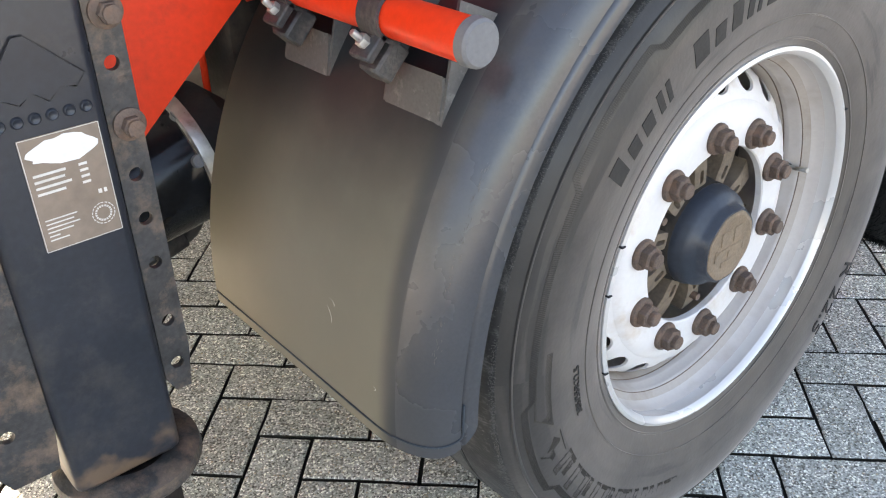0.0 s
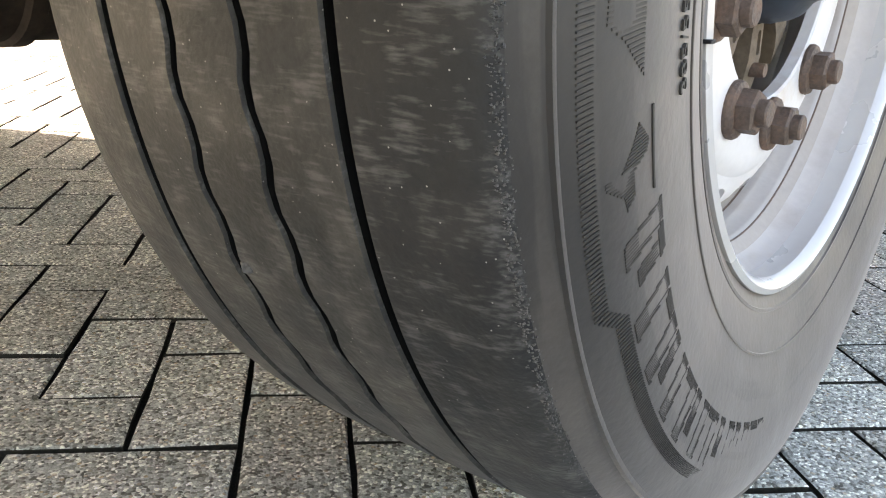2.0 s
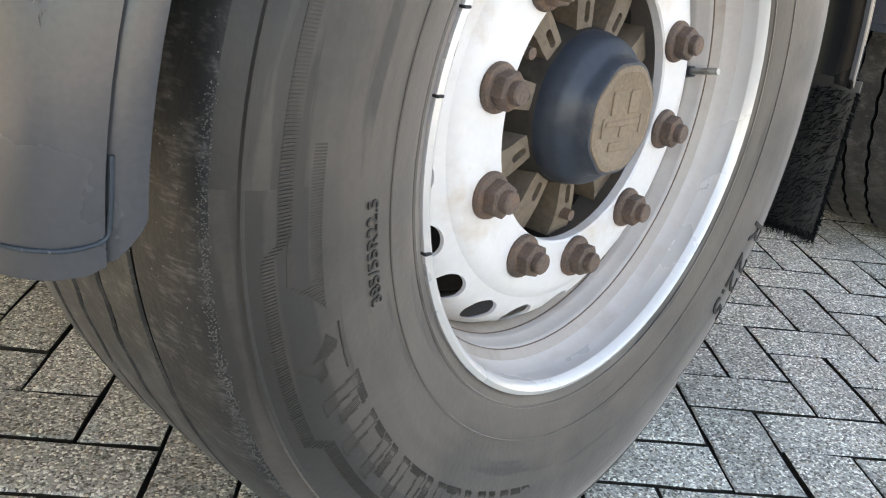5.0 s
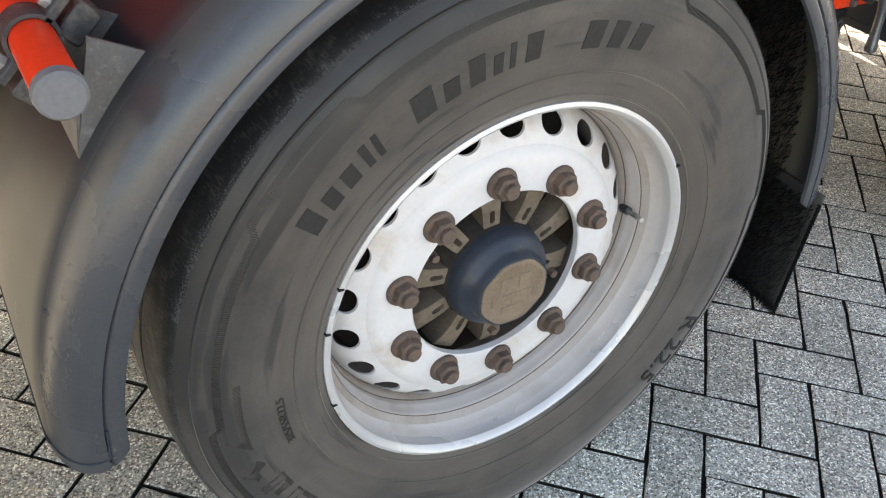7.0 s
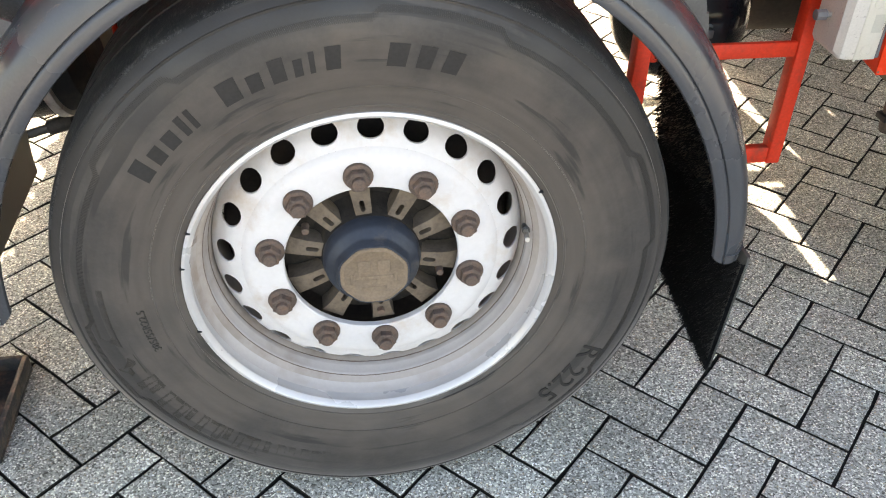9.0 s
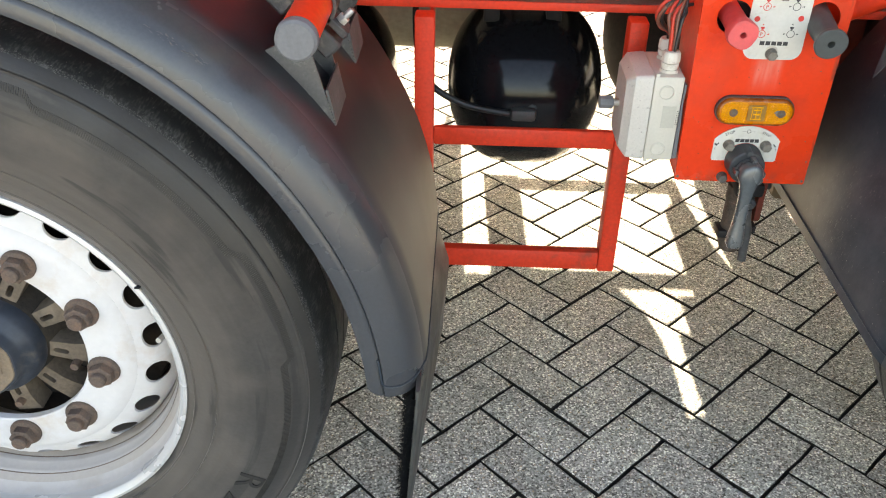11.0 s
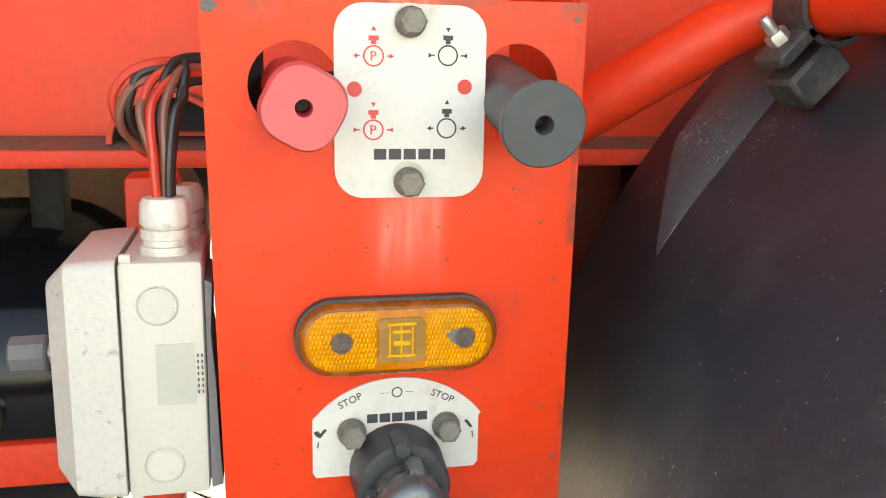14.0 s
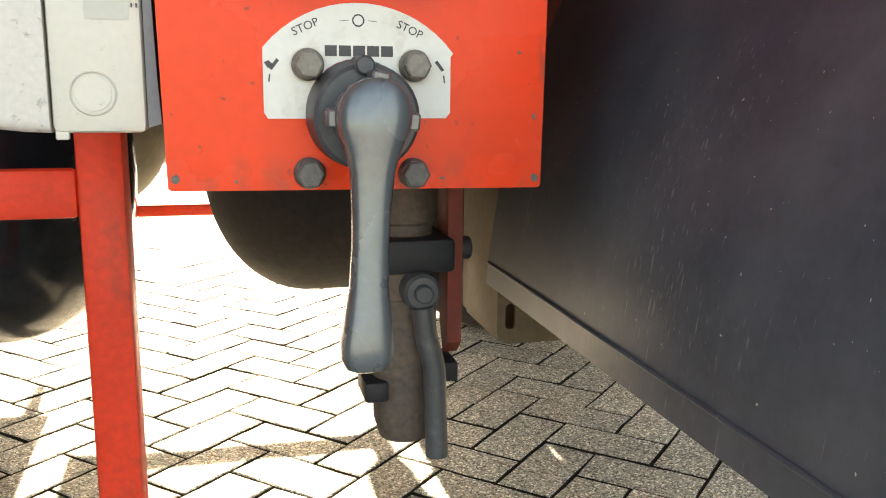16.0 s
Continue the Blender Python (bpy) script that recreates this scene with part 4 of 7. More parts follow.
def build_wheel():
    wh = thing("wheel", (0, TYRE_C, 0), "white steel trailer wheel with rusty nuts and a worn black tyre", "wheel", "trailer wheels")
    # tyre carcass with both sidewalls
    bm = bmesh.new()
    prof = [(0.2935, 0.03)] + SIDE
    back = [(r, 2 * TYRE_C - y) for r, y in reversed(prof)]
    turned(bm, prof + [(0.480, 0.0)] + [(0.480, 2 * TYRE_C)] + back, (0, 0, WZ), (0, 1, 0), 180)
    for v in bm.verts:
        flat_foot(v)
    tyre = part("tyre", bm, M_RUBBER, wh, "worn black truck tyre with brown dust on its sidewall")
    # tread with four grooves, the two inner ones wavy
    T = []   # (radius, y, wave)
    top = 0.4985
    T.append((0.4865, -0.0160, 0))
    T.append((0.4895, -0.0128, 0))
    T.append((0.4925, -0.0060, 0))
    T.append((0.4950, 0.008, 0))
    for gy, gw, wv in ((0.067, 0.0038, 0.0), (0.126, 0.0036, 0.0018), (0.182, 0.0036, 0.0018), (0.236, 0.0038, 0.0)):
        crown = top + 0.0015 * (1 - ((gy - TYRE_C) / 0.12) ** 2)
        T += [(crown, gy - gw - 0.0012, wv), (crown - 0.0025, gy - gw, wv), (crown - 0.016, gy - gw * 0.6, wv), (crown - 0.016, gy + gw * 0.6, wv), (crown - 0.0025, gy + gw, wv), (crown, gy + gw + 0.0012, wv)]
    T += [(0.4950, 0.284, 0), (0.4925, 0.298, 0), (0.4895, 0.3048, 0), (0.4865, 0.3080, 0)]

    def wave(a, j, r, h):
        w = T[j][2]
        tri = abs(((a * 54 / (2 * math.pi)) % 1.0) - 0.5) * 4 - 1
        r2 = r + 0.0012 * noise.noise((3 * math.cos(a), 3 * math.sin(a), h * 9)) if j > 3 else r
        return r2, h + w * max(-1, min(1, tri * 2.2))

    bm = bmesh.new()
    turned(bm, T, (0, 0, WZ), (0, 1, 0), 432, wobble=wave)
    for v in bm.verts:
        flat_foot(v)
    # groove walls and floors take the rubber with painted-in shade
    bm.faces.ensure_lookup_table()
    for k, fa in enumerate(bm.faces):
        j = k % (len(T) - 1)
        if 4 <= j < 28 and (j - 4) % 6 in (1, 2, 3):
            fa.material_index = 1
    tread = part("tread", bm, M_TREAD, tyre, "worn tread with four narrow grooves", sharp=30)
    tread.data.materials.append(M_GROOVESHADE)
    # scuffed shoulder edge: a broken string of small flakes
    bm = bmesh.new()
    rnd = random.Random(5)
    for k in range(3600):
        a = k / 3600 * 360 + rnd.uniform(-0.15, 0.15)
        if noise.noise((a * 0.08, 0, 1)) < -0.25:
            continue
        for _ in range(2):
            rr, s = 0.4888 + rnd.gauss(0, 0.0014), rnd.uniform(0.0003, 0.0009)
            yy = -0.0160 + max(0.0, rr - 0.4865) * 1.1 - 0.0004
            aa = a + rnd.uniform(-0.15, 0.15)
            if math.sin(radians(aa)) < -0.93:
                continue
            p = [Vector(polar(rr + s * math.cos(t) * rnd.uniform(.6, 1.3), aa + math.degrees(s * math.sin(t) / rr), yy - 0.0006)) for t in (0.3, 2.4, 4.5)]
            ctr = Vector(polar(rr, aa, yy + 0.001))
            vs = [bm.verts.new(x) for x in p] + [bm.verts.new(ctr)]
            for q in ((0, 1, 2), (0, 1, 3), (1, 2, 3), (2, 0, 3)):
                bm.faces.new([vs[i] for i in q])
    tagged(part("shoulder_scuff", bm, M_SCUFF, tyre), "grey scuffed flakes along the tyre shoulder", kind="stuff")
    # moulded rings on the sidewall
    for rr, w in ((0.312, 0.0022), (0.470, 0.003), (0.345, 0.0012)):
        bm = bmesh.new()
        turned(bm, [(rr - w, side_y(rr - w) + 0.001), (rr - w * 0.5, side_y(rr) - 0.0012), (rr + w * 0.5, side_y(rr) - 0.0012), (rr + w, side_y(rr + w) + 0.001)], (0, 0, WZ), (0, 1, 0), 160)
        for v in bm.verts:
            flat_foot(v)
        part("sidewall_ring", bm, M_RUBBER, tyre)
    # serrated band that steps in and out
    bm = bmesh.new()
    n = 1080
    for k in range(n):
        a = 360 * k / n
        seg = (a + 27) % 60
        rc = 0.444 + 0.012 * max(0.0, min(1.0, (seg - 31.5) / 1.6, (56.0 - seg) / 1.6))
        if math.sin(radians(a)) < -0.95:
            continue
        q = []
        for dr, da in ((-0.0046, -0.02), (0.0046, 0.12), (0.0046, 0.25), (-0.0046, 0.11)):
            q.append(polar(rc + dr, a + da, side_y(rc + dr) - 0.0009))
        vs = [bm.verts.new(p) for p in q]
        bm.faces.new(vs)
        lo = [bm.verts.new((p[0], p[1] + 0.0014, p[2])) for p in q]
        for i in range(4):
            bm.faces.new((vs[i], vs[(i + 1) % 4], lo[(i + 1) % 4], lo[i]))
    tagged(part("serrated_band", bm, M_SERR, tyre), kind="stuff")
    # maker's wording as plain raised bars, size marking as letters
    def bars(name, r0, h, spans):
        for a0, a1 in spans:
            bm = bmesh.new()
            m = max(2, int(abs(a1 - a0) / 0.5))
            top_, bot_ = [], []
            for i in range(m + 1):
                a = a0 + (a1 - a0) * i / m
                for store, hh in ((top_, -0.0008), (bot_, 0.001)):
                    store.append([bm.verts.new(polar(r, a - 0.5 * (r - r0) / h, side_y(r) + hh)) for r in (r0, r0 + h * 0.5, r0 + h)])
            for i in range(m):
                for j in range(2):
                    bm.faces.new((top_[i][j], top_[i + 1][j], top_[i + 1][j + 1], top_[i][j + 1]))
                bm.faces.new((top_[i][0], top_[i + 1][0], bot_[i + 1][0], bot_[i][0]))
                bm.faces.new((top_[i][2], top_[i + 1][2], bot_[i + 1][2], bot_[i][2]))
            for i in (0, m):
                bm.faces.new((top_[i][0], top_[i][1], bot_[i][1], bot_[i][0]))
                bm.faces.new((top_[i][1], top_[i][2], bot_[i][2], bot_[i][1]))
            part(name, bm, M_LETTER, tyre)

    bars("wording_bar", 0.378, 0.034, [(145.6, 142.2), (120.3, 116.2), (109.4, 106.4), (98.4, 95.4), (86.3, 82.4), (80.4, 77.2), (75.0, 71.6)])
    bars("wording_bar", 0.378, 0.031, [(131.0, 129.5), (128.4, 127.2), (101.6, 100.5)])
    bars("wording_bar", 0.378, 0.025, [(140.4, 137.4), (135.8, 132.8), (114.4, 111.4), (104.8, 103.0)])
    def hatched(name, shapes, step=0.30):
        """Fills outlines of (radius, degrees) with fine raised ribs across the sidewall."""
        bm = bmesh.new()
        for outline in shapes:
            a = min(q[1] for q in outline) + 0.08
            while a < max(q[1] for q in outline):
                cuts = []
                for (r0, a0), (r1, a1) in zip(outline, outline[1:] + outline[:1]):
                    if (a0 <= a) != (a1 <= a):
                        cuts.append(r0 + (r1 - r0) * (a - a0) / (a1 - a0))
                cuts.sort()
                for r0, r1 in zip(cuts[::2], cuts[1::2]):
                    q = [polar(r, a + d, side_y(r) - 0.0006) for r, d in ((r0, 0), (r1, 0.06), (r1, 0.06 + step * 0.55), (r0, step * 0.55))]
                    vs = [bm.verts.new(p) for p in q]
                    lo = [bm.verts.new((p[0], p[1] + 0.0014, p[2])) for p in q]
                    bm.faces.new(vs)
                    for k in range(4):
                        bm.faces.new((vs[k], vs[(k + 1) % 4], lo[(k + 1) % 4], lo[k]))
                a += step
        tagged(part(name, bm, M_HATCH, tyre), kind="stuff")

    def stroke(r0, a0, r1, a1, w):
        """A slanted bar from (r0, a0) to (r1, a1), w degrees wide."""
        return [(r0, a0), (r1, a1), (r1, a1 + w), (r0, a0 + w)]

    hatched("hatched_wedge", [[(0.442, -184), (0.442, -176), (0.444, -171), (0.432, -169.8), (0.416, -167.4), (0.416, -184)]])
    hatched("emblem_shape", [[(0.4195, -164.4), (0.411, -162.9), (0.413, -162.1), (0.425, -161.3), (0.4246, -159.6), (0.432, -159.0), (0.434, -160.1), (0.4456, -161.3), (0.4456, -161.8), (0.436, -161.8), (0.425, -163.2)]], 0.22)
    bm = bmesh.new()
    for r0, r1, a0, a1 in ((0.4068, 0.4080, -165.0, -158.8),):
        ring = []
        for k in range(13):
            a = a0 + (a1 - a0) * k / 12
            ring.append([bm.verts.new(polar(r, a, side_y(r) + h)) for r, h in ((r0, 0.001), (r0, -0.0009), (r1, -0.0009), (r1, 0.001))])
        for p, q in zip(ring, ring[1:]):
            for j in range(3):
                bm.faces.new((p[j], p[j + 1], q[j + 1], q[j]))
    part("moulded_line", bm, M_SERR, tyre)
    # maker's wording as slanted hatched strokes, a bar or two for each letter
    word = []
    for a in (-157.6, -150.8, -145.6, -139.4, -134.6, -128.8, -124.6, -117.6, -111.4, -105.6):
        word.append(stroke(0.399, a, 0.437, a + 0.9, 2.1))
    for a in (-154.6, -143.0, -132.0, -121.2, -114.6):
        word.append(stroke(0.399, a, 0.428, a + 0.7, 1.6))
    for a in (-155.4, -148.4, -136.8, -126.4, -108.6):
        word.append(stroke(0.399, a, 0.406, a + 0.15, 2.6))
    hatched("wording_bar", word, 0.26)
    for a0, rr, size in ((-163, 0.362, 0.017), (-24, 0.400, 0.056)):
        bm = bmesh.new()
        if a0 == -24:
            letters(bm, "R 22.5", size, lambda u, v, h: polar(rr + v, -24 - math.degrees(u / rr), side_y(rr + v) - 0.0004 - h), 0.0014)
        else:
            letters(bm, "385/55R22.5", size, lambda u, v, h: polar(rr + v, -163.5 - math.degrees(u / rr), side_y(rr + v) - 0.0004 - h), 0.0014)
        part("size_marking", bm, M_SERR if a0 == -163 else M_LETTER, tyre)
    # a stone caught in a groove
    bm = bmesh.new()
    bmesh.ops.create_icosphere(bm, subdivisions=1, radius=0.006, matrix=Matrix.Translation(polar(0.4985, -153.2, 0.176)))
    part("stone", bm, M_SCUFF, tyre, "small pale stone stuck in the tread")
    # rim barrel
    bm = bmesh.new()
    turned(bm, [(0.290, 0.004), (0.297, -0.012), (0.3005, -0.018), (0.300, -0.0245), (0.295, -0.0265), (0.2905, -0.0235), (0.2875, -0.016)], (0, 0, WZ), (0, 1, 0), 120)
    rim = part("rim", bm, M_RIM, wh, "silver painted rim with brown brake dust", sharp=50)
    # barrel in the darker well grey: the hollow's soft shading put into its colour
    for nm, prof, m_ in (("rim_hollow", [(0.2875, -0.016), (0.2886, -0.011), (0.2893, -0.004), (0.2890, 0.004)], M_RIM), ("rim_barrel", [(0.2890, 0.004), (0.2872, 0.013), (0.2846, 0.019), (0.2818, 0.0235)], M_WELL),
                         ("rim_step", [(0.2818, 0.0235), (0.2798, 0.0262), (0.2768, 0.0300), (0.2735, 0.0335)], M_DUST)):
        bm = bmesh.new()
        turned(bm, prof, (0, 0, WZ), (0, 1, 0), 120)
        part(nm, bm, m_, rim, sharp=50)
    bm = bmesh.new()
    turned(bm, [(0.2735, 0.0335), (0.2722, 0.0345), (0.2712, 0.040), (0.2702, 0.050), (0.2682, 0.0535), (0.2676, 0.0555), (0.2672, 0.063)], (0, 0, WZ), (0, 1, 0), 120)
    part("rim_well", bm, M_WELL, wh, "grey rim well with brown brake dust", sharp=50)
    bm = bmesh.new()
    turned(bm, [(0.2672, 0.063), (0.2660, 0.0650), (0.2640, 0.072), (0.2632, 0.080), (0.2632, 0.10), (0.258, 0.13), (0.258, 0.22), (0.275, 0.24), (0.285, 0.27)], (0, 0, WZ), (0, 1, 0), 120)
    part("rim_seat", bm, M_DUST, wh, "inner rim brown with brake dust", sharp=50)
    for r_, y_ in ((0.2733, 0.0338), (0.2669, 0.0638)):
        bm = bmesh.new()
        turned(bm, [(r_ - 0.0002, y_ - 0.0012), (r_ - 0.0010, y_), (r_ - 0.0006, y_ + 0.0012)], (0, 0, WZ), (0, 1, 0), 120)
        part("rim_seam", bm, M_RUST, rim, "thin rusty seam")
    # disc with round hand holes
    bm = bmesh.new()

    def disc_pt(s, deg):
        """s: 0 at the outer edge to 1 at the flat face."""
        path = [(0.262, 0.085), (0.250, 0.060), (0.237, 0.046), (0.225, 0.038), (0.212, 0.033)]
        f_ = s * 4
        i = min(3, int(f_))
        (r0, y0), (r1, y1) = path[i], path[i + 1]
        t = f_ - i
        return Vector(polar(r0 + (r1 - r0) * t, deg, y0 + (y1 - y0) * t))

    nh, half = 21, 180.0 / 21
    cols = {}
    for k in range(nh):
        c = 71.5 + 360 * k / 21
        sq, ci = [], []
        for i in range(24):
            t = 2 * math.pi * i / 24
            cx, sy = math.cos(t), math.sin(t)
            m_ = max(abs(cx), abs(sy))
            sq.append((0.5 + 0.5 * sy / m_, c + half * cx / m_))
            ci.append((0.5 + 0.30 * sy, c + 5.0 * cx))
        vsq = [bm.verts.new(disc_pt(*p)) for p in sq]
        vci = [bm.verts.new(disc_pt(*p)) for p in ci]
        vin = [bm.verts.new(disc_pt(*p) + Vector((0, 0.0045, 0))) for p in ci]
        for i in range(24):
            j = (i + 1) % 24
            bm.faces.new((vsq[i], vsq[j], vci[j], vci[i]))
            bm.faces.new((vci[i], vci[j], vin[j], vin[i]))
    bmesh.ops.remove_doubles(bm, verts=bm.verts, dist=2e-4)
    turned(bm, [(0.212, 0.033), (0.205, 0.0275), (0.197, 0.0245), (0.188, 0.0235), (0.1455, 0.0235), (0.1435, 0.0255), (0.1435, 0.036)], (0, 0, WZ), (0, 1, 0), 120)
    part("disc", bm, M_DISC, wh, "white painted wheel disc with a ring of round hand holes", sharp=32)
    # nuts
    for k in range(10):
        a = 96 - 36 * k
        p = Vector(polar(0.1675, a, 0.0235))
        bm = bmesh.new()
        turned(bm, [(1e-5, 0.0), (0.0235, 0.0), (0.0238, 0.003), (0.0225, 0.006), (0.0185, 0.0075), (1e-5, 0.0075)], p, (0, -1, 0), 24)
        R = 0.0185
        turned(bm, [(R, 0.006), (R, 0.0195), (R * 0.88, 0.0215), (1e-5, 0.0215)], p, (0, -1, 0), 6)
        turned(bm, [(0.0112, 0.021), (0.0112, 0.0285), (0.0098, 0.0300), (1e-5, 0.0300)], p, (0, -1, 0), 16)
        bmesh.ops.rotate(bm, verts=bm.verts, cent=p, matrix=Matrix.Rotation(radians(13 * k), 3, "Y"))
        part("wheel_nut", bm, M_RUST, wh, "rust-brown hexagonal wheel nut", sharp=25)
    # hub with forked ribs; its body is coloured dark for the shade between them
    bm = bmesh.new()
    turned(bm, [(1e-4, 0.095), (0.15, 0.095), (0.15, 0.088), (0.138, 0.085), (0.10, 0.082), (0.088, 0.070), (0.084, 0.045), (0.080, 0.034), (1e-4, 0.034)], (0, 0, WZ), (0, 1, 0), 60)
    hub = part("hub", bm, M_HUBBACK, wh, "dusty brown cast hub behind the disc, body darkened between the ribs")
    for k in range(10):
        bm = bmesh.new()
        m_ = Matrix.Translation((0, 0, WZ)) @ Matrix.Rotation(-radians(97 - 36 * k), 4, "Y")
        outline = [(0.076, -0.0125), (0.090, -0.0140), (0.112, -0.0150), (0.130, -0.0165), (0.147, -0.0195), (0.147, 0.0195), (0.130, 0.0165), (0.112, 0.0150), (0.090, 0.0140), (0.076, 0.0125)]
        plate(bm, outline, [rounded(0.088, -0.0042, 0.110, 0.0042, 0.004, 3)], lambda u, v, h: m_ @ Vector((u, 0.041 + 0.16 * max(0.0, u - 0.118) + 0.018 * (abs(v) / 0.02) ** 3 * 0.3 + h, v)), 0.036)
        part("rib", bm, M_HUB, hub)
    for a in (-84, -20, 150):
        bm = bmesh.new()
        p = Vector(polar(0.122, a, 0.05))
        rod(bm, p, p + Vector((0, -0.018, 0)), 0.007, 0.006, 12)
        part("lug", bm, M_RUST, hub)
    # hub cap
    bm = bmesh.new()
    turned(bm, [(0.070, 0.06), (0.081, 0.050), (0.0815, 0.030), (0.0795, 0.024), (0.0780, 0.017), (0.0745, 0.010), (0.0660, 0.003), (0.0630, -0.002), (0.0615, -0.0105), (0.0595, -0.0145), (1e-4, -0.0145)], (0, 0, WZ), (0, 1, 0), 48,
           wobble=lambda a, j, r, h: (r * (1 - (0.035 if j >= 6 else 0.0) * (0.5 + 0.5 * math.cos(8 * a))), h))
    cap = part("hub_cap", bm, M_CAP, wh, "dark blue-grey plastic hub cap")
    bm = bmesh.new()
    turned(bm, [(0.0570, -0.0142), (0.0560, -0.0160), (0.0505, -0.0164), (0.0490, -0.0154), (1e-4, -0.0154)], (0, 0, WZ), (0, 1, 0), 48,
           wobble=lambda a, j, r, h: (r * (1 - 0.035 * (0.5 + 0.5 * math.cos(8 * a))), h))
    part("cap_face", bm, M_CAPFACE, cap, "brown dusty cap face")
    for lo, hi in (((-0.026, 0.006), (-0.006, 0.030)), ((0.006, 0.006), (0.026, 0.030)), ((-0.032, -0.006), (0.032, 0.000)), ((-0.02, -0.032), (0.02, -0.022)), ((-0.004, -0.018), (0.004, -0.0065)), ((-0.038, -0.016), (-0.033, 0.004)), ((0.033, -0.016), (0.038, 0.004))):
        bm = bmesh.new()
        box(bm, (lo[0], -0.0168, WZ + lo[1]), (hi[0], -0.0154, WZ + hi[1]), 0.0007, 1)
        part("emblem_bar", bm, M_CAPFACE, cap)
    # valve stem and balance weight
    bm = bmesh.new()
    tube(bm, [(0.266, 0.062, WZ + 0.02), (0.262, 0.045, WZ + 0.024), (0.257, 0.012, WZ + 0.031)], 0.0042, 10)
    part("valve_stem", bm, M_ZINC, wh, "metal tyre valve stem")
    bm = bmesh.new()
    rod(bm, (0.2672, 0.066, WZ + 0.019), (0.263, 0.048, WZ + 0.0235), 0.0085, 0.007, 12)
    part("valve_collar", bm, M_KNOBBLK, wh)
    for a in (158, 171, 196, 30):
        bm = bmesh.new()
        p = Vector(polar(0.2995, a, -0.024))
        box(bm, p + Vector((-0.0025, -0.004, -0.0012)), p + Vector((0.005, 0.003, 0.0012)), 0.0005, 1)
        part("clip", bm, M_DARK, wh)
    return wh


wheel = build_wheel()
for x, y, rot in ((AXLE_X, TYRE_C, 0), (0.0, FAR_Y - TYRE_C, 180), (AXLE_X, FAR_Y - TYRE_C, 180)):
    copy_thing(wheel, pose(x, y, 0, 0, 0, rot))


# ---- mudguards ----
GUARD_R = 0.626


def build_guard(cx, a_front, a_rear, flap, pockets, inner_y=0.415, plastic=M_GUARD):
    g = thing("mudguard", (cx, 0.2, WZ), "black plastic mudguard, dusty in front, with a scuffed rounded edge", "mudguard", "mudguards")
    R = GUARD_R
    sec = [(R - 0.004, inner_y), (R, inner_y - 0.004), (R, 0.20), (R, 0.032), (R - 0.0012, 0.016), (R - 0.004, 0.001), (R - 0.0085, -0.014), (R - 0.0145, -0.027), (R - 0.022, -0.0375), (R - 0.030, -0.0445),
           (R - 0.044, -0.0508), (R - 0.0535, -0.0528), (R - 0.0555, -0.0498), (R - 0.0585, -0.0538), (R - 0.0625, -0.0547), (R - 0.067, -0.0556), (R - 0.072, -0.0563), (R - 0.0765, -0.0555), (R - 0.078, -0.050)]
    inner = [(R - 0.074, -0.050), (R - 0.070, -0.0525), (R - 0.045, -0.0465), (R - 0.032, -0.037), (R - 0.022, -0.026), (R - 0.012, -0.008), (R - 0.0062, 0.018), (R - 0.005, inner_y - 0.004)]

    def lip_r(r, a):
        """The guard opens out a little towards its rear end."""
        return r + 0.007 * max(0.0, min(1.0, (28 - a) / 28))

    def sweep(bm, pts, closed):
        n = 72
        rows = []
        for k in range(n + 1):
            t = k / n
            a = a_front + (a_rear - a_front) * t
            # the ends close in with a rounded corner at the outer edge
            e = min((a_front - a) if a_front > a_rear else 0, (a - a_rear))
            row = []
            for r, y in pts:
                rl = lip_r(r, a)
                lift = 0.0
                if y < -0.02 and rl < R - 0.03:
                    lift = 1.9 * ((R - 0.03 - rl) / 0.04) ** 2.6 * (1 - min(e, 9) / 9)
                s = 1 if t > 0.5 else -1
                aa = radians(a + s * lift)
                row.append(bm.verts.new((cx + rl * math.cos(aa), y, WZ + rl * math.sin(aa))))
            rows.append(row)
        m_ = len(pts)
        for p, q in zip(rows, rows[1:]):
            for j in range(m_ if closed else m_ - 1):
                bm.faces.new((p[j], p[(j + 1) % m_], q[(j + 1) % m_], q[j]))
        if closed:
            for row in (rows[0], rows[-1]):
                try:
                    bm.faces.new(row)
                except ValueError:
                    pass

    bm = bmesh.new()
    sweep(bm, sec + inner, True)
    shell = part("shell", bm, plastic, g, "black plastic shell with a rounded grey-scuffed side lip", sharp=50)
    shell.data.materials.append(M_GUARDSIDE)
    for fa in shell.data.polygons:
        c = fa.center + ORIGIN[g.name]
        if c.y < -0.004:
            fa.material_index = 1
    # end ridge along the lower edges
    for a in (a_front, a_rear):
        s = 1 if a > 90 else -1
        aa = a - s * 1.6
        bm = bmesh.new()
        ring = [(R + 0.0003, aa, y) for y in (inner_y - 0.007, 0.2, 0.032)] + [(R - 0.0038, aa, 0.0006), (R - 0.0143, aa, -0.0275), (R - 0.030, aa, -0.0450), (R - 0.044, aa - s * 0.15, -0.0512), (R - 0.0535, aa - s * 0.5, -0.0530), (R - 0.0560, aa - s * 1.4, -0.0532), (R - 0.0562, aa - s * 5.0, -0.0532)]
        tube(bm, [(cx + lip_r(r, a_) * math.cos(radians(a_)), y, WZ + lip_r(r, a_) * math.sin(radians(a_))) for r, a_, y in ring], 0.0014, 8)
        part("end_ridge", bm, M_GUARD, g)
    # scratches where the bend has been scraped
    bm = bmesh.new()
    rnd = random.Random(17)
    for _ in range(650):
        a = rnd.uniform(max(a_rear, 8), min(a_front, 176) - 6)
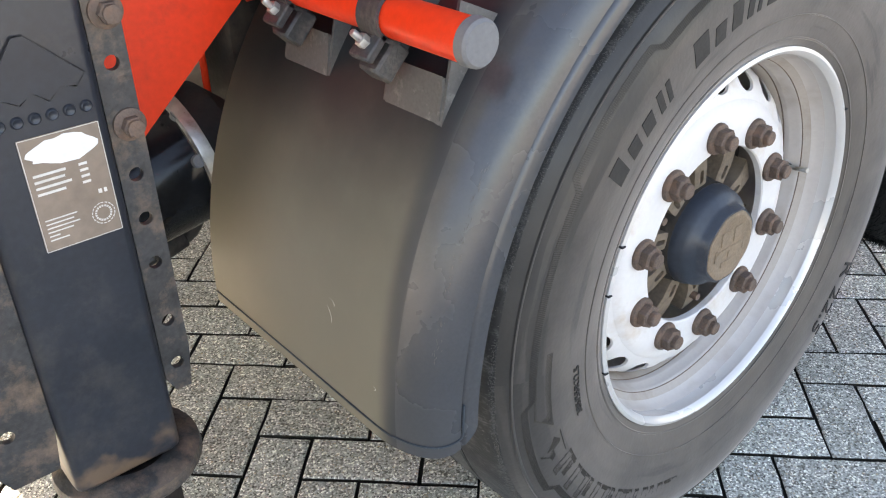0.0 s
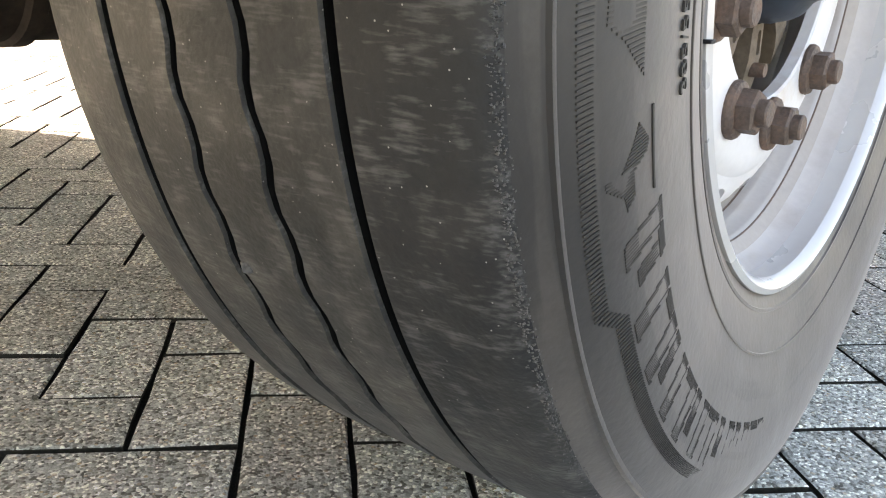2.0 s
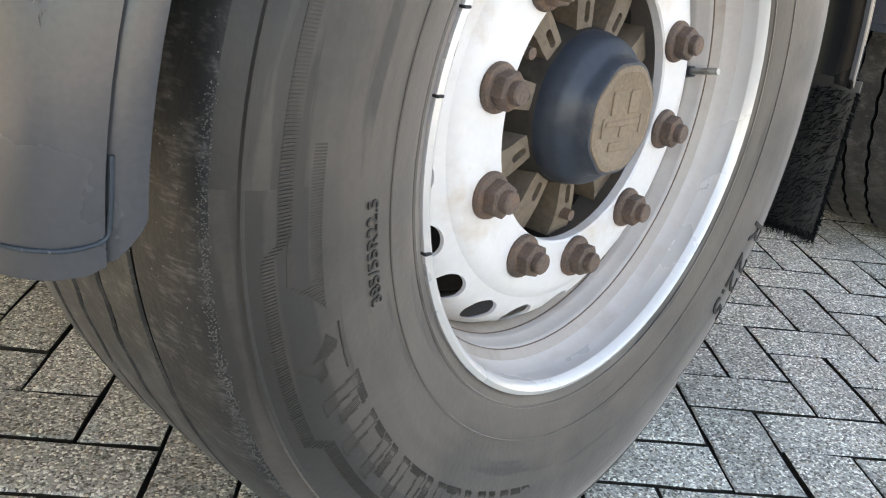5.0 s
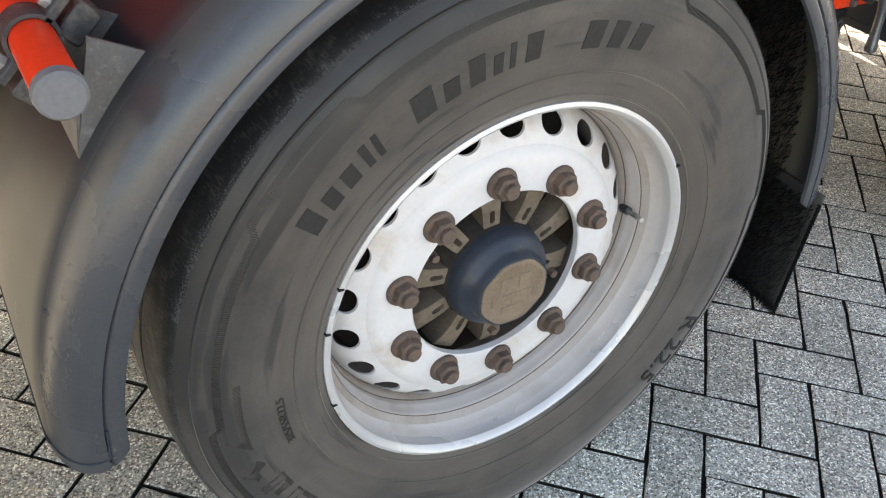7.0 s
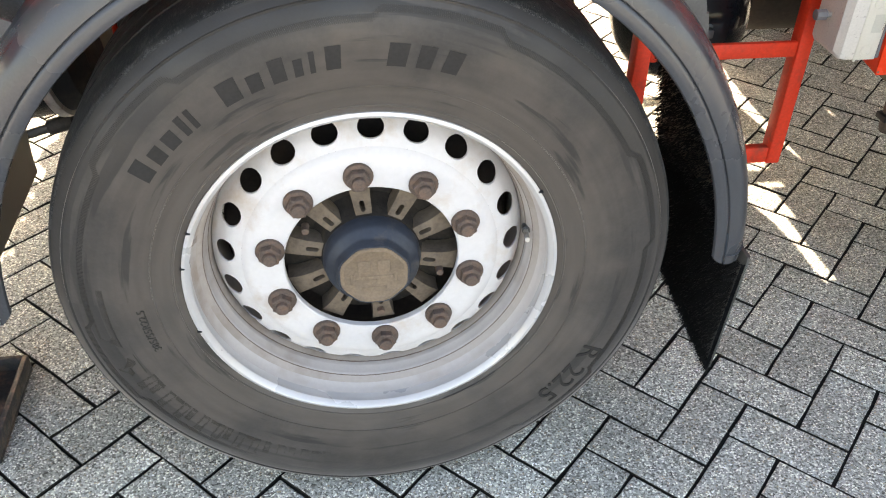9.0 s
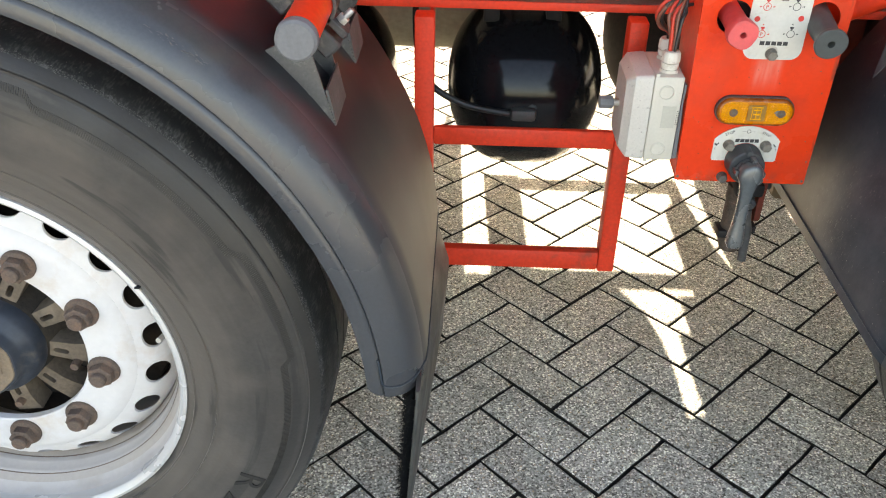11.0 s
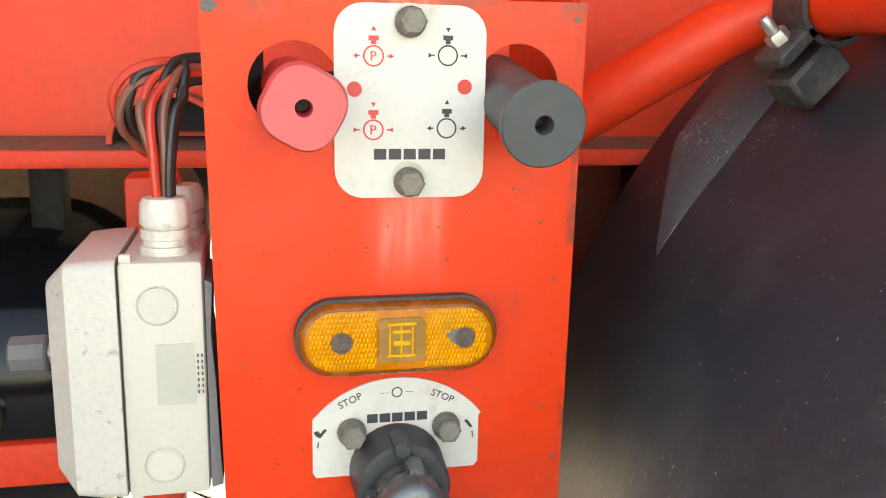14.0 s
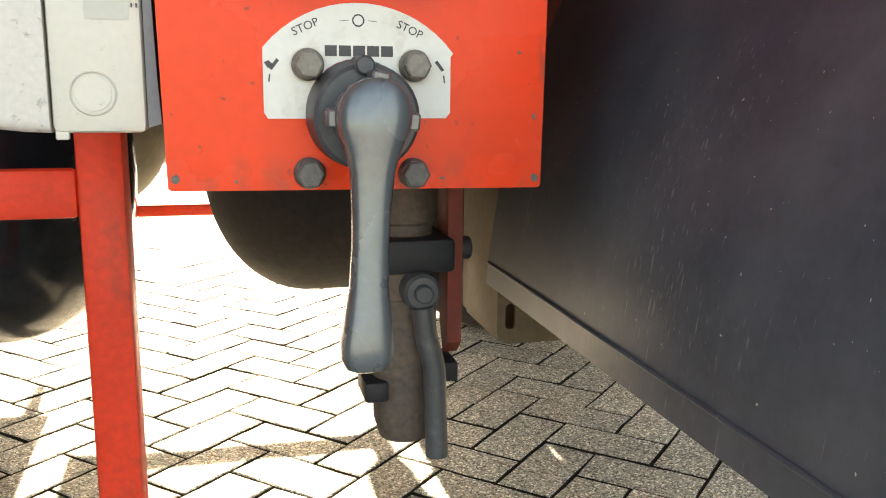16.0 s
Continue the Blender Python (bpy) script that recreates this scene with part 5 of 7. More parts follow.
        if noise.noise((a * 0.06 + cx, 2.0, 0)) < -0.05:
            continue
        r, y = R - 0.0215 + rnd.gauss(0, 0.0016), -0.0375
        y -= (R - 0.0215 - r) * 0.55
        L_, w_ = rnd.uniform(0.0008, 0.004), rnd.uniform(0.00015, 0.0004)
        tilt_ = rnd.uniform(-0.3, 0.3)
        vs = []
        for du, dv in ((-1, 0), (-0.3, 1), (1, 0.2), (0.2, -1)):
            aa = radians(a) + du * L_ / R
            rr = r + dv * w_ + du * L_ * tilt_
            vs.append(bm.verts.new((cx + rr * math.cos(aa), y - 0.0008 - (R - 0.0215 - rr) * 0.3, WZ + rr * math.sin(aa))))
        bm.faces.new(vs)
    tagged(part("lip_scratch", bm, M_LIPSCUFF, g), kind="stuff")
    if cx == 0.0:
        for a, y, L_, t_ in ((171.2, 0.118, 0.022, 0.5), (169.6, 0.114, 0.012, 0.9), (176.0, 0.030, 0.006, 0.2)):
            bm = bmesh.new()
            rim_ = []
            for k in range(9):
                t = k / 8 - 0.5
                aa = a - math.degrees(t * L_ * math.cos(t_) / R)
                yy = y + t * L_ * math.sin(t_) + 0.004 * t * t * 4
                w_ = 0.0007 * (1 - 4 * t * t) + 0.0001
                rim_.append([bm.verts.new((cx + (R + 0.0005) * math.cos(radians(aa)), yy + d_ * w_, WZ + (R + 0.0005) * math.sin(radians(aa)))) for d_ in (-1, 1)])
            for p, q in zip(rim_, rim_[1:]):
                bm.faces.new((p[0], p[1], q[1], q[0]))
            part("scrape", bm, M_FLECK, g)
    # anti-spray bristle mat inside, and the flap hanging behind the wheel
    bm = bmesh.new()
    rnd = random.Random(11)

    def bristle(p, d, n_):
        w = d.cross(n_).normalized() * 0.0012
        vs = [bm.verts.new(p - w), bm.verts.new(p + w), bm.verts.new(p + d)]
        bm.faces.new(vs)

    if flap:
        a_mid = 75.0
        for _ in range(9000):
            a = radians(rnd.uniform(a_rear, a_mid))
            y = rnd.uniform(0.035, 0.40)
            rad = Vector((math.cos(a), 0, math.sin(a)))
            p = Vector((cx, 0, WZ)) + rad * (R - 0.008) + Vector((0, y, 0))
            d = (-rad + Vector((rnd.uniform(-.6, .6), rnd.uniform(-.6, .6), rnd.uniform(-.9, .2)))).normalized() * rnd.uniform(0.012, 0.022)
            bristle(p, d, Vector((0, 1, 0)) + rad * 0.3)
        for _ in range(8000):
            z, y = rnd.uniform(0.268, 0.50), rnd.uniform(-0.052, 0.40)
            p = Vector((cx + flap_x(z) + slant(y, z), y, z))
            d = Vector((-1, rnd.uniform(-.5, .5), rnd.uniform(-1.0, 0.1))).normalized() * rnd.uniform(0.012, 0.024)
            if y < -0.045:
                d = Vector((-0.5, -1, rnd.uniform(-.6, .2))).normalized() * 0.010
            bristle(p, d, Vector((0.2, 1, 0.3)))
        for _ in range(1500):
            y = rnd.uniform(-0.052, 0.40)
            p = Vector((cx + flap_x(0.268) + slant(y, 0.268) + rnd.uniform(0, 0.008), y, rnd.uniform(0.264, 0.277)))
            bristle(p, Vector((-0.5 + rnd.uniform(-.6, .3), rnd.uniform(-.6, .6), -1)).normalized() * rnd.uniform(0.010, 0.022), Vector((0.3, 1, 0.2)))
        for _ in range(700):
            z = rnd.uniform(0.265, 0.50)
            p = Vector((cx + flap_x(z) + rnd.uniform(0, 0.006), -0.048, z))
            bristle(p, Vector((-0.7, -0.8, rnd.uniform(-.8, .3))).normalized() * rnd.uniform(0.008, 0.015), Vector((0.3, 0.6, 1)))
        tagged(part("bristle", bm, M_BRISTLE, g), "short black anti-spray bristles", kind="stuff")
        bm = bmesh.new()
        rows = []
        for k in range(15):
            z = 0.515 - 0.252 * k / 14
            x = cx + flap_x(z)
            rows.append([bm.verts.new((x + dx + slant(y, z), y, z)) for dx, y in ((0.004, 0.41), (0.004, -0.047), (0.0055, -0.050), (0.009, -0.050), (0.0105, -0.047), (0.0105, 0.41))])
        for p, q in zip(rows, rows[1:]):
            for j in range(6):
                bm.faces.new((p[j], p[(j + 1) % 6], q[(j + 1) % 6], q[j]))
        bm.faces.new(rows[0])
        bm.faces.new(rows[-1][::-1])
        part("spray_flap", bm, M_FLAP, g, "dusty grey-black hanging spray flap")
        for z, y in ((0.60, 0.415), (0.53, 0.30), (0.55, 0.12)):
            bm = bmesh.new()
            aa = math.asin((z - WZ) / R)
            rod(bm, (cx + (R - 0.002) * math.cos(aa), y, z), (cx + (R + 0.0035) * math.cos(aa), y, z + 0.0035 * math.sin(aa)), 0.0085, 0.0065, 16)
            part("flap_rivet", bm, M_CAPGREY, g)
    else:
        bm.free()
    # hollow moulded pockets under the pipe clamps: two fins and a short front plate
    for ys, a_bot, a_top, rise in pockets:
        up_ = 1 if a_top > a_bot else -1

        def at(r, a, y):
            return (cx + r * math.cos(radians(a)), y, WZ + r * math.sin(radians(a)))
        for y0 in ys:
            bm = bmesh.new()
            for y in (y0, y0 + 0.092):
                tri_ = [(R - 0.002, a_bot), (R - 0.002, a_top), (R + rise, a_top - up_ * 1.5)]
                p_ = [bm.verts.new(at(r, a, y)) for r, a in tri_]
                q_ = [bm.verts.new(at(r, a, y + 0.004)) for r, a in tri_]
                bm.faces.new(p_)
                bm.faces.new(q_)
                for i in range(3):
                    bm.faces.new((p_[i], p_[(i + 1) % 3], q_[(i + 1) % 3], q_[i]))
            k = 0.42
            ah, rh = a_bot + (a_top - up_ * 1.5 - a_bot) * k, R + rise * k
            p_ = [bm.verts.new(at(r, a, y)) for r, a, y in ((R - 0.002, a_bot, y0 + 0.004), (R - 0.002, a_bot, y0 + 0.092), (rh, ah, y0 + 0.092), (rh, ah, y0 + 0.004))]
            q_ = [bm.verts.new(at(r, a, y)) for r, a, y in ((R - 0.002, a_bot + up_ * 0.5, y0 + 0.004), (R - 0.002, a_bot + up_ * 0.5, y0 + 0.092), (rh - 0.004, ah, y0 + 0.092), (rh - 0.004, ah, y0 + 0.004))]
            bm.faces.new(p_)
            bm.faces.new(q_)
            for i in range(4):
                bm.faces.new((p_[i], p_[(i + 1) % 4], q_[(i + 1) % 4], q_[i]))
            part("mounting_pocket", bm, M_POCKET, g)
    return g


def flap_x(z):
    """How the spray flap hangs: it drops from the guard and leans towards the wheel."""
    return 0.616 - 0.016 * max(0.0, (0.51 - z) / 0.245)


def slant(y, z):
    """The flap swings back at its inner side, the more the lower it hangs."""
    return (y + 0.05) * 0.075 * max(0.0, min(1.0, (0.52 - z) / 0.10))


def add_wedge(g, cx, dy, plastic=M_POCKET):
    """The raised moulding under the clamp: it grows out of the shell in a long point, dusty on its outer face."""
    R = GUARD_R
    bm = bmesh.new()
    rows = []
    for k in range(25):
        a = 152.0 - 16.0 * k / 24
        t = min(1.0, (152.0 - a) / 7.5)
        rise = 0.019 * t
        yr = 0.366 + 0.034 * t
        row = []
        for r, y in ((R - 0.004, 0.364 - 0.016 * t), (R + 0.003 * t, 0.364 - 0.008 * t), (R + rise * 0.93, yr - 0.004 * t), (R + rise, yr + 0.002 * t), (R + rise * 0.9, yr + 0.006 * t), (R + 0.004 * t, yr + 0.022 * t), (R - 0.004, yr + 0.036 * t)):
            row.append(bm.verts.new((cx + r * math.cos(radians(a)), y + dy + 0.0005 * k / 24, WZ + r * math.sin(radians(a)))))
        rows.append(row)
    for p, q in zip(rows, rows[1:]):
        for j in range(6):
            bm.faces.new((p[j], p[j + 1], q[j + 1], q[j]))
    bm.faces.new(rows[-1])
    bmesh.ops.remove_doubles(bm, verts=bm.verts, dist=1e-4)
    part("mounting_wedge", bm, plastic, g, "raised moulding with pale scuffs", sharp=40)
    # dried mud flecks round the moulding
    bm = bmesh.new()
    rnd = random.Random(31)
    if dy < 0:
        bm.free()
        return
    for _ in range(620):
        c = rnd.random()
        if c < 0.27:
            a, y, r = 146.5 + rnd.gauss(0, 1.6), 0.455 + rnd.gauss(0, 0.018), R + 0.0008
        elif c < 0.5:
            a, y, r = 141.5 + rnd.gauss(0, 2.2), 0.366 + rnd.gauss(0, 0.007), R + 0.003
        else:
            a, y, r = rnd.uniform(140, 174), rnd.uniform(0.0, 0.48), R + 0.0005
        s_, th, el = 0.00016 + 0.0004 * rnd.random() ** 3, rnd.uniform(0, 6.28), rnd.uniform(1, 2.6)
        vs = []
        for q in range(5):
            u, v = s_ * el * math.cos(6.283 * q / 5), s_ * math.sin(6.283 * q / 5)
            du, dv = u * math.cos(th) - v * math.sin(th), u * math.sin(th) + v * math.cos(th)
            aa = radians(a) + du / R
            vs.append(bm.verts.new((cx + r * math.cos(aa), y + dv, WZ + r * math.sin(aa))))
        bm.faces.new(vs)
    tagged(part("mud_fleck", bm, M_FLECK, g), kind="stuff")


PIPE_A, PIPE_B, PIPE_C = (-0.541, 0.939), (0.495, 0.998), (1.392, 0.972)
guard = build_guard(0.0, 182.4, 0.0, True, [((0.020, 0.217), 148.2, 136.5, 0.050), ((0.045, 0.250), 33.8, 45.5, 0.050)], plastic=M_GUARDBEIGE)
guard_next = build_guard(AXLE_X, 176.0, -2.0, True, [], 0.512)
add_wedge(guard_next, AXLE_X, 0.038, M_WEDGE)
add_wedge(guard_next, AXLE_X, -0.335, M_WEDGE)
MIRROR = Matrix.Diagonal((1, -1, 1, 1))
copy_thing(guard, pose(0, FAR_Y - 0.2, WZ) @ MIRROR)
copy_thing(guard_next, pose(AXLE_X, FAR_Y - 0.2, WZ) @ MIRROR)


def build_pipe(px, pz, path, label, clamps=(0.085, 0.25)):
    p = thing("support_pipe", (px, 0.3, pz), label, "pipe", "mudguard support pipes")
    bm = bmesh.new()
    tube(bm, path, 0.0215, 20)
    part("pipe", bm, M_RED, p, "red painted steel tube")
    bm = bmesh.new()
    rod(bm, (px, -0.052, pz), (px, -0.036, pz), 0.0225, 0.0235, 28, 0.003)
    part("end_cap", bm, M_CAPGREY, p, "grey plastic end cap")
    for y in clamps:
        bm = bmesh.new()
        turned(bm, [(0.0225, -0.016), (0.0265, -0.016), (0.0265, 0.016), (0.0225, 0.016)], (px, y, pz), (0, 1, 0), 28, closed=True)
        s = -1 if px < 0 or px > 1 else 1
        dx, dz = 0.72 * s, 0.69
        clamp = part("clamp", bm, M_CLAMP, p, "black steel pipe clamp")
        for k in (-1, 1):
            bm = bmesh.new()
            c = Vector((px + k * 0.036 * 0.69 * s, y, pz - k * 0.036 * 0.72))
            m_ = Matrix.Translation(c) @ Matrix.Rotation(-math.atan2(dz, dx), 4, "Y")
            box(bm, (-0.005, -0.016, -0.016), (0.005, 0.016, 0.016), 0.002, 1, m_)
            part("clamp_ear", bm, M_CLAMP, clamp)
            bm = bmesh.new()
            m2 = Matrix.Translation(c - Vector((dx, 0, dz)) * 0.022) @ Matrix.Rotation(-math.atan2(dz, dx), 4, "Y")
            box(bm, (-0.016, -0.016, -0.02), (0.010, 0.016, 0.02), 0.003, 1, m2)
            part("clamp_foot", bm, M_CLAMP, clamp)
        for k in (-1, 1):
            bm = bmesh.new()
            c = Vector((px + k * 0.036 * 0.69 * s, y, pz - k * 0.036 * 0.72)) + Vector((dx, 0, dz)) * 0.005
            hexbolt(bm, c, (dx, 0, dz), 0.013, 0.008, stud=0.012, stud_r=0.004)
            part("bolt", bm, M_ZINC, clamp)
    return p


build_pipe(*PIPE_A, [(PIPE_A[0], -0.045, PIPE_A[1]), (PIPE_A[0], 0.2, PIPE_A[1]), (PIPE_A[0], 0.62, PIPE_A[1])], "red mudguard support pipe with a grey end cap and black clamps")
build_pipe(*PIPE_B, [(PIPE_B[0], -0.045, PIPE_B[1]), (PIPE_B[0], 0.2, PIPE_B[1]), (PIPE_B[0], 0.62, PIPE_B[1])], "red mudguard support pipe, chipped, with a grey end cap")
build_pipe(*PIPE_C, [(1.392, -0.045, 0.972), (1.392, 0.2, 0.973), (1.392, 0.348, 0.974), (1.388, 0.374, 0.973), (1.372, 0.391, 0.966), (1.350, 0.405, 0.954), (1.268, 0.450, 0.896), (1.19, 0.492, 0.842)], "bent red mudguard support pipe beside the control panel", (0.16, 0.345))


# ---- tall hedge beyond the far side of the yard ----
rnd = random.Random(21)
hv, hf = [], []
for k in range(16000):
    x = rnd.uniform(-26, 28)
    top = 5.2 + 1.1 * noise.noise((x * 0.35, 3.1, 0)) + 0.5 * noise.noise((x * 1.3, 7.7, 0))
    z = top * rnd.random() ** 0.8
    y = 17.0 + 0.9 * noise.noise((x * 0.6, z * 0.6, 2)) + rnd.uniform(-0.5, 0.9)
    c = Vector((x, y, z))
    u = Vector((rnd.uniform(-1, 1), rnd.uniform(-1, 1), rnd.uniform(-1, 1))).normalized()
    w = u.orthogonal().normalized()
    s1, s2 = rnd.uniform(0.10, 0.24), rnd.uniform(0.06, 0.14)
    o = len(hv)
    hv += [tuple(c - u * s1), tuple(c + w * s2), tuple(c + u * s1), tuple(c - w * s2)]
    hf.append((o, o + 1, o + 2, o + 3))
me = bpy.data.meshes.new("hedge")
me.from_pydata(hv, [], hf)
me.materials.append(M_LEAF)
tagged(new("hedge", me), "tall dark green hedge along the far side of the yard", "hedge", kind="stuff")


# ---- control panel ----
PY = 0.320     # front face of the panel
front = lambda u, v, h: (u, PY - h, v)
panel = thing("control_panel", (1.113, PY, 0.65), "red steel brake control panel with printed plates, hung under the chassis", "panel")
bm = bmesh.new()
plate(bm, [(1.0135, 0.6530), (1.0150, 0.6515), (1.2170, 0.6495), (1.2185, 0.6510), (1.2222, 0.9650), (1.2210, 0.9665), (1.0090, 0.9645), (1.0075, 0.9630)], [circle(1.056, 0.9175, 0.0245), circle(1.182, 0.9185, 0.0245)], lambda u, v, h: (u, PY + h, v), 0.004)
body = part("front_sheet", bm, M_PANEL, panel, "bright red front sheet with two round holes", sharp=30)
bm = bmesh.new()
plate(bm, [(0.3245, 0.6535), (0.41, 0.665), (0.43, 0.97), (0.3245, 0.9635)], [], lambda u, v, h: (1.0138 - 0.0196 * (v - 0.653) + h, u, v), 0.004)
part("side_sheet", bm, M_RED, panel)
bm = bmesh.new()
plate(bm, [(0.3245, 0.6515), (0.41, 0.665), (0.47, 1.03), (0.43, 1.0), (0.3245, 0.9655)], [], lambda u, v, h: (1.2141 + 0.0117 * (v - 0.651) + h, u, v), 0.004)
part("side_sheet", bm, M_RED, panel)
for x0 in (1.012, 1.140):
    bm = bmesh.new()
    box(bm, (x0, 0.40, 0.80), (x0 + 0.030, 0.45, 0.970), 0.006)
    part("valve_bracket", bm, M_CHASSIS, panel, "brown dirty valve bracket")
bm = bmesh.new()
box(bm, (1.035, 0.37, 0.84), (1.20, 0.48, 0.925), 0.012)
part("valve_body", bm, M_CHASSIS, panel, "black dirty brake valve behind the sheet")
for x0, z0 in ((1.119, 0.953), (1.119, 0.8655)):
    bm = bmesh.new()
    hexbolt(bm, (x0, PY - 0.0018, z0), (0, -1, 0), 0.0135, 0.0065, washer=0.0085)
    part("plate_bolt", bm, M_PLATEBOLT, panel, "weathered hexagon bolt", sharp=25)
for x0, z0 in ((1.0865, 0.717), (1.1435, 0.717), (1.0865, 0.660), (1.1435, 0.659)):
    bm = bmesh.new()
    hexbolt(bm, (x0, PY - (0.0018 if z0 > 0.7 else 0.0), z0), (0, -1, 0), 0.0130, 0.0065, washer=0.0085)
    part("plate_bolt", bm, M_PLATEBOLT if z0 > 0.7 else M_BOLT, panel, "weathered hexagon bolt", sharp=25)

# paint chips along the edges of the sheet
rnd = random.Random(77)
for u, v, w, h_ in ((1.0125, 0.9585, 0.0050, 0.0040), (1.2165, 0.9570, 0.0020, 0.0016), (1.2150, 0.6550, 0.0026, 0.0030), (1.0175, 0.6580, 0.0022, 0.0026), (1.2135, 0.6900, 0.0012, 0.0020), (1.1990, 0.8400, 0.0013, 0.0009), (1.2090, 0.8050, 0.0010, 0.0014),
                    (1.0250, 0.7600, 0.0009, 0.0009), (1.2040, 0.7250, 0.0011, 0.0010), (1.1600, 0.6560, 0.0016, 0.0010), (1.0480, 0.6560, 0.0012, 0.0009), (1.1300, 0.9620, 0.0018, 0.0008), (1.1850, 0.8600, 0.0008, 0.0010)):
    bm = bmesh.new()
    pts = []
    for k in range(9):
        q = rnd.uniform(0.7, 1.15)
        pts.append((u + w * q * math.cos(2 * math.pi * k / 9), v + h_ * q * math.sin(2 * math.pi * k / 9)))
    plate(bm, pts, [], front, 0.0003)
    part("paint_chip", bm, M_BOLT, panel)

# upper printed plate
bm = bmesh.new()
plate(bm, rounded(1.0775, 0.8565, 1.1625, 0.9625, 0.016), [], front, 0.0016)
up = part("upper_plate", bm, M_PLATE, panel, "pale grey symbol plate")


def ring_mark(bm, u, v, r, w=0.0009):
    n = 24
    a = [bm.verts.new(front(u + r * math.cos(2 * math.pi * k / n), v + r * math.sin(2 * math.pi * k / n), 0.0019)) for k in range(n)]
    b = [bm.verts.new(front(u + (r - w) * math.cos(2 * math.pi * k / n), v + (r - w) * math.sin(2 * math.pi * k / n), 0.0019)) for k in range(n)]
    for k in range(n):
        bm.faces.new((a[k], a[(k + 1) % n], b[(k + 1) % n], b[k]))


def poly_mark(bm, pts):
    bm.faces.new([bm.verts.new(front(u, v, 0.0019)) for u, v in pts])


def symbol(u, v, up_arrow, material, letter):
    bm = bmesh.new()
    ring_mark(bm, u, v, 0.0058)
    # knob sign: a head over a stem, and an arrow
    poly_mark(bm, [(u - 0.0028, v + 0.0082), (u + 0.0028, v + 0.0082), (u + 0.0028, v + 0.0108), (u - 0.0028, v + 0.0108)])
    poly_mark(bm, [(u - 0.0014, v + 0.0062), (u + 0.0014, v + 0.0062), (u + 0.0014, v + 0.0082), (u - 0.0014, v + 0.0082)])
    d = 1 if up_arrow else -1
    c = v + 0.0142
    poly_mark(bm, [(u - 0.0014, c - 0.0008 * d), (u + 0.0014, c - 0.0008 * d), (u, c + 0.0018 * d)])
    for s in (-1, 1):
        poly_mark(bm, [(u + s * 0.0075, v + 0.0004), (u + s * 0.0095, v + 0.0004), (u + s * 0.0095, v - 0.0004), (u + s * 0.0075, v - 0.0004)])
        t = -s if not up_arrow else s
        poly_mark(bm, [(u + s * 0.0100 - t * 0.001, v + 0.0014), (u + s * 0.0100 - t * 0.001, v - 0.0014), (u + s * 0.0100 + t * 0.0014, v)])
    if letter:
        letters(bm, letter, 0.0075, lambda a, b, h: front(u + a, v - 0.0026 + b, 0.0017 + h), 0.0004, centred=True)
    part("symbol", bm, material, up)


symbol(1.0990, 0.9345, True, M_REDINK, "P")
symbol(1.1405, 0.9355, False, M_INK, "")
symbol(1.0990, 0.8945, False, M_REDINK, "P")
symbol(1.1405, 0.8955, True, M_INK, "")
for u, v in ((1.0885, 0.9165), (1.1505, 0.9185)):
    bm = bmesh.new()
    poly_mark(bm, circle(u, v, 0.0042, 20))
    part("red_dot", bm, M_REDINK, up)
bm = bmesh.new()
for k in range(5):
    u0 = 1.0985 + k * 0.0084
    for h0, h1 in ((0.0, 0.0060),):
        poly_mark(bm, [(u0 + 0.0008, 0.8780 + h0), (u0 + 0.0078, 0.8780 + h0), (u0 + 0.0078, 0.8780 + h1), (u0 + 0.0008, 0.8780 + h1)])
part("wording_bar", bm, M_INK, up)

# lower printed plate with an arched top
bm = bmesh.new()
arch = [(1.0635, 0.692), (1.0655, 0.689), (1.0865, 0.689)]
arch += [(1.1135 + 0.0285 * math.cos(radians(a)), 0.692 + 0.0285 * math.sin(radians(a))) for a in range(175, -1, -12)]
arch += [(1.1415, 0.689), (1.1615, 0.689), (1.1640, 0.692), (1.1640, 0.722)]
arch += [(1.1138 + 0.0655 * math.cos(radians(a)), 0.6835 + 0.0655 * math.sin(radians(a))) for a in range(38, 143, 6)]
arch += [(1.0635, 0.722)]
plate(bm, arch, [], front, 0.0016)
low = part("lower_plate", bm, M_PLATE, panel, "pale arched lever plate")
rnd = random.Random(40)
for x0, z0, host in ((1.119, 0.954, up), (1.119, 0.868, up), (1.0865, 0.717, low), (1.1435, 0.717, low)):
    bm = bmesh.new()
    bm.faces.new([bm.verts.new(front(x0 + r * math.cos(2 * math.pi * k / 26), z0 + r * math.sin(2 * math.pi * k / 26), 0.00175)) for k, r in [(k, 0.0092 + rnd.uniform(-0.0004, 0.0007)) for k in range(26)]])
    part("rust_stain", bm, M_STAIN, host)
for text, u, v, rot in (("STOP", 1.0865, 0.7345, 24), ("STOP", 1.1405, 0.7340, -24)):
    bm = bmesh.new()
    c, s = math.cos(radians(rot)), math.sin(radians(rot))
    letters(bm, text, 0.0062, lambda a, b, h: front(u + a * c - b * s, v + a * s + b * c, 0.0016 + h), 0.0004, centred=True)
    part("stop_mark", bm, M_INK, low)
bm = bmesh.new()
ring_mark(bm, 1.1135, 0.7400, 0.0033, 0.0008)
part("lever_symbol", bm, M_INK, low)
